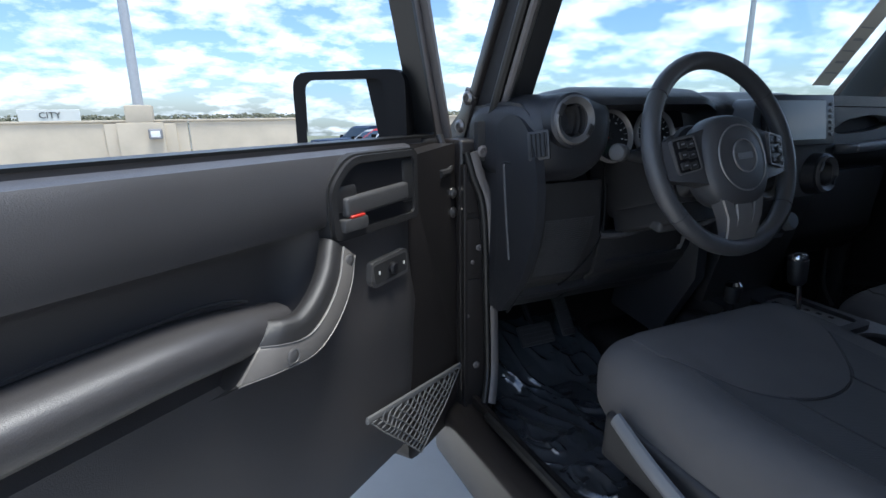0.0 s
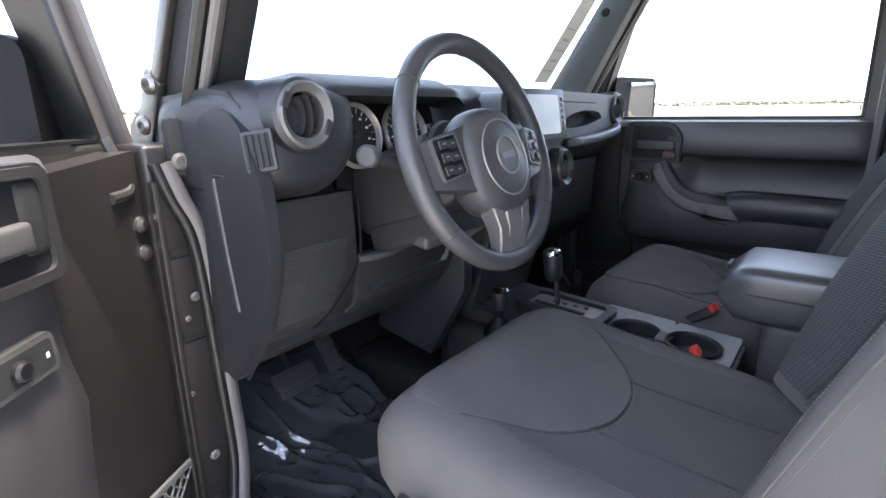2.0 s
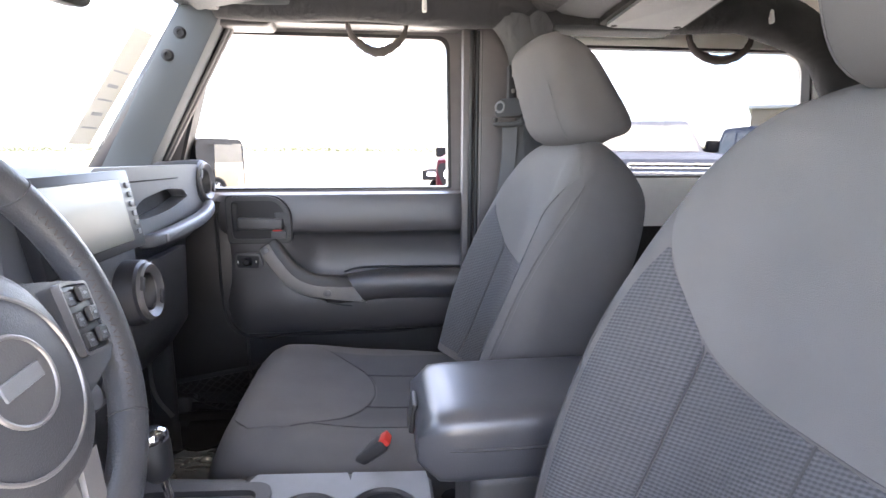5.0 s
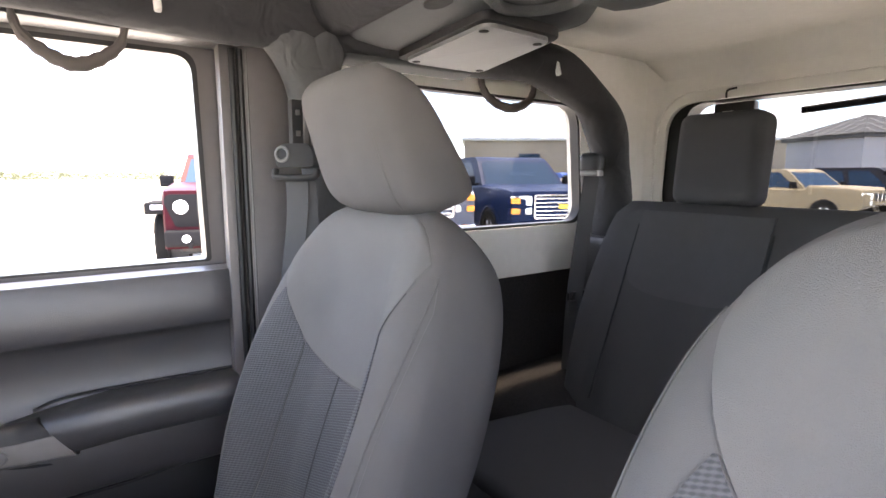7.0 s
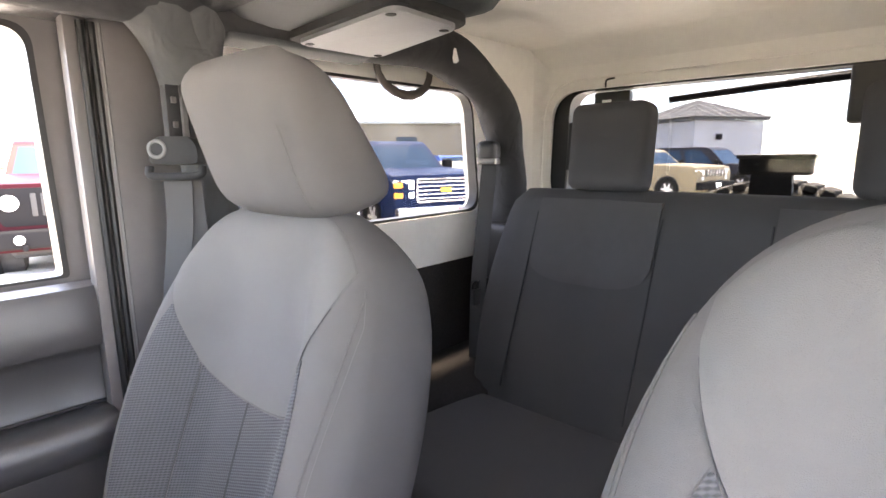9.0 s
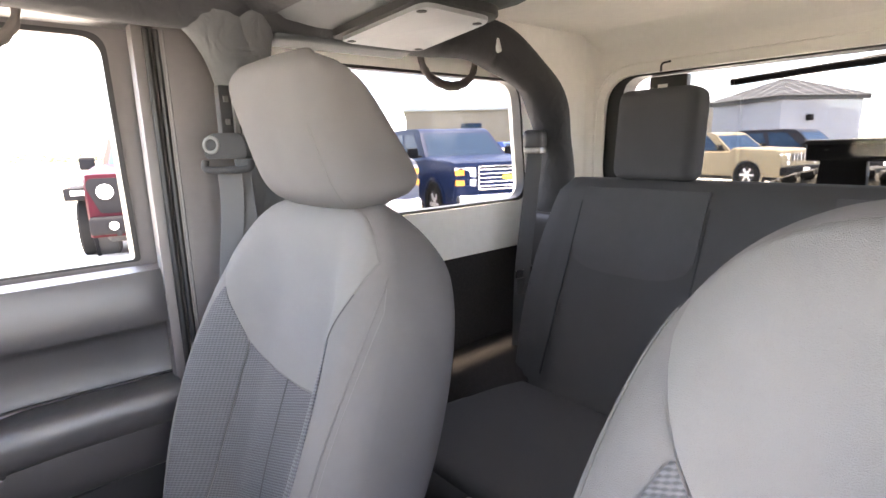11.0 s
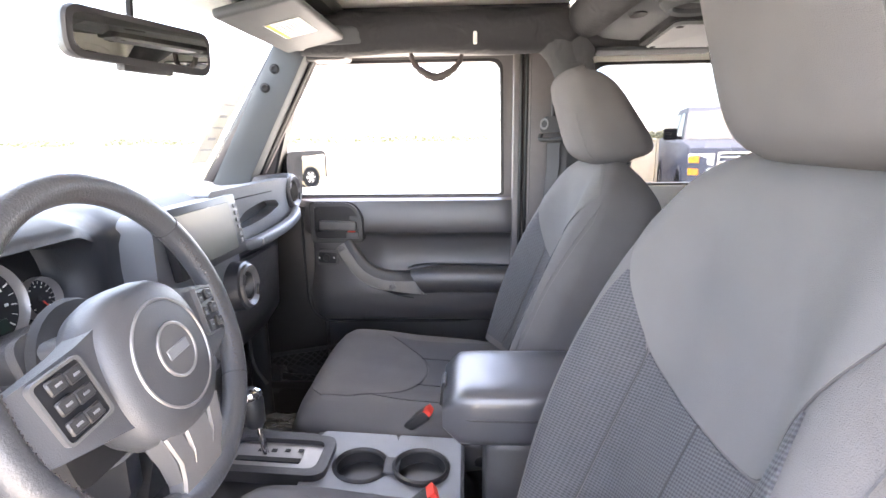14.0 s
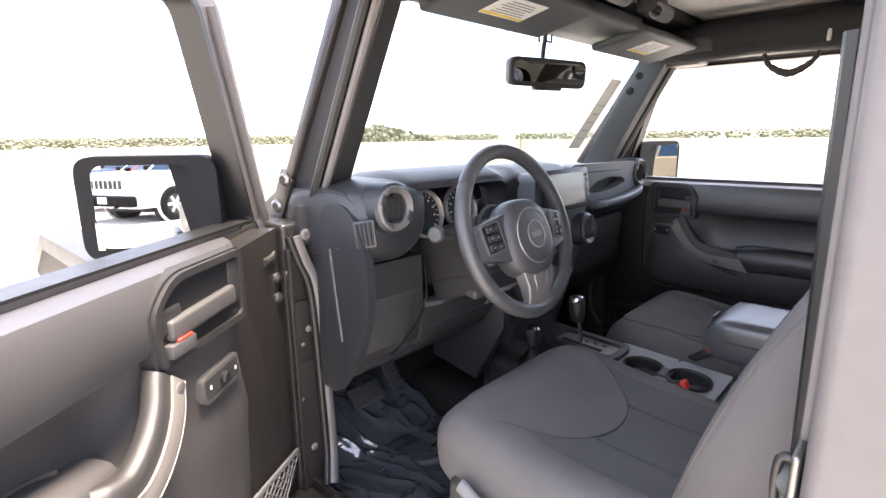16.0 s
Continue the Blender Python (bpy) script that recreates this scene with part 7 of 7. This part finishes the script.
        part("badge", rbox(0.22, 0.02, 0.08, 0.02, 2, pose(0, f + 0.025, gz)), M_YELLOW if "dark" in label else M_CHROME, v)
    elif grille == "slots":
        part("grille_panel", prism(round_poly([(-W * 0.40, gz - 0.26), (W * 0.40, gz - 0.26), (W * 0.485, gz + 0.10), (W * 0.46, gz + 0.21), (-W * 0.46, gz + 0.21), (-W * 0.485, gz + 0.10)], 0.04, 3), f - 0.04, f + 0.008, "y", 0.006), M_CHARC, v, "black slotted grille")
        for k in range(7):
            part("grille_slot", rbox(0.06, 0.02, gh * 0.8, 0.02, 2, pose((k - 3) * 0.105, f + 0.006, gz)), M_DARK, v)
    else:
        part("grille_back", rbox(gw, 0.05, gh * 0.55, 0.02, 2, pose(0, f - 0.02, gz + 0.08)), M_DARK, v)
        part("lower_grille", rbox(gw * 0.9, 0.05, gh * 0.6, 0.02, 2, pose(0, f + 0.012, gz - 0.26)), M_DARK, v)
        for k in range(6):
            part("grille_bar", rbox(0.03, 0.02, gh * 0.5, 0.006, 1, pose((k - 2.5) * gw / 6.5, f + 0.006, gz + 0.08)), M_CHROME, v)
    for sg in (-1, 1):
        if grille == "slots":
            part("headlamp", lathe([(0.105, -0.02), (0.10, 0.03), (0.06, 0.045), (0.004, 0.05)], 24, facing((sg * 0.56, f + 0.0, gz + 0.03), (0, 1, 0))), M_LENS, v, "round headlamp")
            part("fender_flare", rbox(0.34, 0.9, 0.17, 0.025, 2, pose(sg * (w + 0.08), f - 0.62, hood - 0.30)), M_CHARC, v)
            part("indicator", rbox(0.18, 0.02, 0.07, 0.01, 2, pose(sg * (w + 0.08), f - 0.165, hood - 0.28)), M_LENS, v)
            part("fog_lamp", lathe([(0.06, 0), (0.055, 0.03), (0.004, 0.035)], 18, facing((sg * 0.5, f + 0.13, low + 0.16), (0, 1, 0))), M_LENS, v)
        else:
            hx = gw / 2 + (w - gw / 2) / 2 + 0.02
            hw = w - gw / 2 - 0.06
            part("headlamp", rbox(hw, 0.10, 0.17, 0.03, 3, pose(sg * hx, f - 0.06, gz + 0.10, 0, 0, -sg * 8)), M_LENS, v, "clear headlamp")
            part("indicator", rbox(hw, 0.10, 0.13, 0.03, 3, pose(sg * hx, f - 0.06, gz - 0.07, 0, 0, -sg * 8)), M_LENS, v, "clear lower lamp")
            if grille == "bars":
                for dz in (0.10, -0.07):
                    part("amber_cell", rbox(hw * 0.42, 0.10, 0.10, 0.02, 2, pose(sg * (hx + hw * 0.28), f - 0.045, gz + dz, 0, 0, -sg * 8)), M_AMBER, v, "amber lamp cell")
        part("tow_hook", rbox(0.06, 0.10, 0.08, 0.02, 2, pose(sg * 0.45, f + 0.12, low + 0.06)), M_CHARC, v)
    part("plate_blank", rbox(0.32, 0.01, 0.15, 0.005, 1, pose(0, f + 0.135, low + 0.18)), M_WHITE, v, "blank pale number plate")
    part("underside", rbox(W * 0.8, L * 0.85, 0.25, 0.05, 1, pose(0, 0, low)), M_DARK, v)
    return v


WEST = 74
vehicle("offroad_car", "red boxy off-road car with round headlamps and black fenders", "car", pose(9.82, -2.39, -0.03, 0, 0, 77), paint("red_paint", (0.024, 0.0025, 0.005)), L=4.2, W=1.60, H=1.84, hood=1.26, hood_len=1.45, bed=False, grille="slots", belt=1.24, wheel=0.42, fl=0.5)
vehicle("pickup_truck", "silver blue pickup truck with a wide chrome grille", "pickup truck", pose(9.17, -5.19, 0, 0, 0, WEST), paint("slate_blue_paint", (0.10, 0.11, 0.14)), L=5.8, cab_end=-1.3, H=1.90, hood=1.27, belt=1.32, wheel=0.42, W=2.0, fl=0.60)
vehicle("pickup_truck", "dark blue pickup truck with amber headlamps and a gold badge", "pickup truck", pose(8.56, -7.96, -0.03, 0, 0, 72), paint("navy_paint", (0.010, 0.018, 0.048)), L=5.8, cab_end=-1.3, H=1.84, hood=1.22, belt=1.24, wheel=0.41, W=2.0)
vehicle("sedan", "blue saloon car parked beyond the trucks", "car", pose(16.5, -19.5, 0, 0, 0, WEST), paint("blue_paint", (0.05, 0.09, 0.25)), L=4.6, W=1.8, H=1.55, hood=1.0, bed=False, grille="plain", belt=1.0, wheel=0.33)
vehicle("pickup_truck", "tan pickup truck seen through the rear window", "pickup truck", pose(6.75, -18.2, 0, 0, 0, 76), paint("tan_paint", (0.19, 0.16, 0.11)), H=1.64, hood=1.10, belt=1.06, wheel=0.38, grille="plain")
vehicle("suv", "black sport utility car parked behind the tan truck", "car", pose(5.5, -22.5, 0, 0, 0, 80), paint("black_paint", (0.02, 0.02, 0.025)), L=4.8, H=1.72, hood=1.05, bed=False, grille="plain", belt=1.05, wheel=0.37)
vehicle("offroad_car", "grey off-road car parked far behind", "car", pose(-3.0, -31.0, 0, 0, 0, 60), paint("silver_paint", (0.22, 0.225, 0.24)), L=4.3, W=1.8, H=1.7, hood=1.1, bed=False, grille="slots", belt=1.08, wheel=0.39)
vehicle("suv", "white sport utility car parked beside the open door", "car", pose(-11.45, -9.0, 0, 0, 0, 2), paint("white_paint", (0.72, 0.73, 0.74)), L=4.9, H=1.76, hood=1.08, bed=False, grille="plain", belt=1.06, wheel=0.38)
vehicle("sedan", "red saloon car next to the white car", "car", pose(-14.7, -10.6, 0, 0, 0, 2), paint("bright_red_paint", (0.45, 0.03, 0.03)), L=4.6, W=1.8, H=1.48, hood=0.98, bed=False, grille="plain", belt=0.98, wheel=0.33)
vehicle("suv", "dark blue car in the row beyond", "car", pose(-20.5, -13.8, 0, 0, 0, 2), paint("dark_blue_paint", (0.03, 0.045, 0.09)), L=4.7, H=1.66, hood=1.04, bed=False, grille="plain", belt=1.04, wheel=0.36)
vehicle("sedan", "silver saloon car between the red and the dark blue car", "car", pose(-17.4, -12.2, 0, 0, 0, 2), paint("silver_saloon_paint", (0.42, 0.43, 0.44)), L=4.6, W=1.8, H=1.46, hood=0.98, bed=False, grille="plain", belt=0.98, wheel=0.33)

# ---- lamp posts, stair tower, far land ----
def lamp_post(x, y, z0, h, arm):
    t = thing("street_lamp", "tall galvanised lamp post on the parking deck", "lamp post", "lamp posts")
    part("base", rbox(0.42, 0.42, 0.30, 0.03, 2, pose(x, y, z0 + 0.13)), M_CONC, t, "square concrete foot")
    part("pole", sweep([(x, y, z0 + 0.2), (x, y, z0 + h)], lambda u: 0.085 - 0.03 * u, seg=14, up=(1, 0, 0)), M_GALV, t)
    part("arm", sweep([(x, y, z0 + h - 0.1), (x + arm[0], y + arm[1], z0 + h)], 0.035, seg=8), M_GALV, t)
    part("lantern", rbox(0.6 if arm[0] else 0.28, 0.28 if arm[0] else 0.6, 0.12, 0.03, 2, pose(x + arm[0] * 1.1, y + arm[1] * 1.1, z0 + h)), M_CHARC, t, "flat dark lantern head")
    return t


lamp_post(-2.15, 10.12, 1.25, 8.0, (0, -1.2))
lamp_post(13.4, 10.12, 1.25, 8.0, (0, -1.2))
for lx, ly in ((-17, -16), (-26, -8), (-30, -28), (-22, -38), (-40, -20)):
    lamp_post(lx, ly, 0.0, 8.0, (1.2, 0))
for k, px in enumerate((-2.15, 13.4, -17.7)):
    pl = part("pilaster", join(span(px - 0.36, px + 0.36, 9.90, 10.01, 0, 1.24, 0.02), span(px - 0.55, px + 0.55, 9.96, 10.005, 0, 1.22, 0.02)), M_CONC, par)
wl = thing("wall_light", "small grey bulkhead light fixed to the parapet", "wall light")
part("case", rbox(0.22, 0.10, 0.18, 0.03, 3, pose(-1.93, 9.86, 1.04)), M_GREY, wl)
part("lens", rbox(0.15, 0.02, 0.11, 0.01, 2, pose(-1.93, 9.805, 1.04)), M_LENS, wl)
part("cap_rail", span(-60, 14.3, 9.97, 10.25, 1.25, 1.285, 0.01), M_CONC, par)
part("cap_rail", span(13.97, 14.25, -70, 9.97, 1.25, 1.285, 0.01), M_CONC, par)

tower = thing("stair_tower", "white panelled stair tower with a grey hipped metal roof", "building")
TM = pose(10.9, -38.6, 0, 0, 0, 60)
part("wall", moved(rbox(5.6, 5.6, 3.6, 0.02, 1, pose(0, 0, 1.8)), TM), M_SIDING, tower)
for k in range(5):
    part("siding_joint", moved(rbox(5.64, 5.64, 0.03, 0.0, 1, pose(0, 0, 0.65 + 0.58 * k)), TM), M_GREY, tower)
part("fascia", moved(rbox(6.1, 6.1, 0.24, 0.03, 1, pose(0, 0, 3.62)), TM), M_ROOF, tower, "grey gutter board")
part("roof", moved(loft([[(x * a, y * a, z) for x, y in ((-1, -1), (1, -1), (1, 1), (-1, 1))] for z, a in ((3.72, 3.2), (4.98, 0.2))]), TM), M_ROOF, tower, "hipped standing seam roof", 20)
for sgx, sgy, rz in ((0, -1, 0), (1, 0, 90), (0, 1, 180), (-1, 0, 270)):
    for k in range(7):
        o = (k - 3) * 0.84
        run = 1 - abs(o) / 3.2
        a = pose(0, 0, 0, 0, 0, rz)
        part("roof_rib", moved(sweep([(o, -3.2, 3.74), (o, -3.2 + 3.0 * run, 3.74 + 1.26 * run)], 0.03, 0.03, seg=4), TM @ a), M_TRIM, tower)
part("wall_lamp", moved(rbox(0.35, 0.3, 0.35, 0.05, 2, pose(0.9, 2.85, 2.5)), TM), M_CHARC, tower)
part("opening", moved(rbox(0.8, 0.1, 0.6, 0.02, 1, pose(2.2, 2.83, 1.3)), TM), M_DARK, tower, "dark louvred opening")
M_WALL = mat("brown_concrete", (0.24, 0.205, 0.165), 0.9, bump=0.5, bump_scale=40, spread=0.1, scale=1.5, stain=0.3, stain_scale=0.3)
ramp = thing("garage_building", "beige concrete wall of a neighbouring building with small windows", "building")
RB = pose(28.5, -36.0, -9, 0, 0, 52)
part("wall", moved(rbox(26.0, 8.0, 13.1, 0.05, 1, pose(-2, 0, 6.55)), RB), M_WALL, ramp)
for k in range(3):
    wd = part("window", moved(rbox(1.6, 0.1, 0.9, 0.02, 1, pose(-7.0 + 6.5 * k, 4.02, 11.6)), RB), M_CARGLASS, ramp)
part("buttress", moved(rbox(0.5, 0.3, 13.0, 0.03, 1, pose(-3.5, 4.1, 6.5)), RB), M_CONC, ramp)
part("coping", moved(rbox(26.4, 8.4, 0.25, 0.04, 1, pose(-2, 0, 13.15)), RB), M_GALV, ramp)


def clumps(name, label, spots, col):
    """Far woods: many small uneven leaf clumps in one object."""
    verts, faces = [], []
    tmp = bmesh.new()
    bmesh.ops.create_icosphere(tmp, subdivisions=1, radius=1.0)
    base = [v.co.copy() for v in tmp.verts]
    tris = [[v.index for v in f.verts] for f in tmp.faces]
    tmp.free()
    for x, y, z, r, tall in spots:
        o = len(verts)
        for c in base:
            k = 0.7 + 0.6 * random.random()
            verts.append((x + c.x * r * k, y + c.y * r * k, z + c.z * r * tall * k))
        faces += [[i + o for i in t] for t in tris]
    me = bpy.data.meshes.new(name)
    me.from_pydata(verts, [], faces)
    me.materials.append(col)
    return tagged(new(name, me), label, "trees", kind="stuff")


rng = random.Random(5)
spots = []
for k in range(17000):
    a = radians(rng.uniform(-50, 125))
    d = rng.uniform(170, 330)
    dense = 0.5 + 0.5 * noise.noise(Vector((math.degrees(a) * 0.12, 3.0, 0)))
    top = 1.7 + 1.6 * dense * dense + rng.random() * 0.5
    z = rng.uniform(-0.5, top * d / 240)
    spots.append((d * math.sin(a), d * math.cos(a), z, rng.uniform(0.28, 0.7), rng.uniform(0.6, 1.1)))
for k in range(500):
    a = radians(rng.gauss(39, 2.2) if k < 330 else rng.gauss(46, 1.0))
    d = rng.uniform(120, 150)
    z = rng.uniform(-0.5, 4.6 - abs(math.degrees(a) - 40) * 0.6)
    spots.append((d * math.sin(a), d * math.cos(a), z, rng.uniform(0.3, 0.7), rng.uniform(0.9, 1.9)))
clumps("treeline", "distant line of green trees beyond the parapet", spots, mat("far_foliage", (0.13, 0.132, 0.09), 0.9, spread=0.45, scale=0.4))
for k in range(26):
    a = radians(rng.uniform(-45, 110))
    d = rng.uniform(190, 300)
    b = thing("far_building", "low white flat-roofed building on the horizon", "building", "far buildings")
    wdt = rng.uniform(10, 26)
    top = rng.uniform(1.0, 2.1)
    fm = pose(d * math.sin(a), d * math.cos(a), 0, 0, 0, -math.degrees(a) + rng.uniform(-25, 25))
    part("wall", moved(rbox(wdt, 9, top + 9, 0.05, 1, pose(0, 0, (top - 9) / 2)), fm), M_WHITE, b)
    part("roof_edge", moved(rbox(wdt + 0.6, 9.6, 0.35, 0.05, 1, pose(0, 0, top)), fm), M_GALV, b)
sign = thing("roof_sign", "white sign board with dark letters on a far roof", "sign")
sa = radians(-12.3)
SM = pose(150 * math.sin(sa), 150 * math.cos(sa), 2.3, 0, 0, math.degrees(-sa))
part("board", moved(rbox(11.5, 0.4, 2.6, 0.05, 1, pose(0, 0, 0)), SM), M_WHITE, sign)
txt = bpy.data.curves.new("letters", "FONT")
txt.body, txt.size, txt.align_x, txt.align_y, txt.extrude = "CITY", 1.9, "CENTER", "CENTER", 0.05
txt.materials.append(M_INK)
lt = new("letters", txt)
lt.matrix_basis = SM @ pose(0, -0.28, 0, 90, 0, 0)
lt.parent = sign
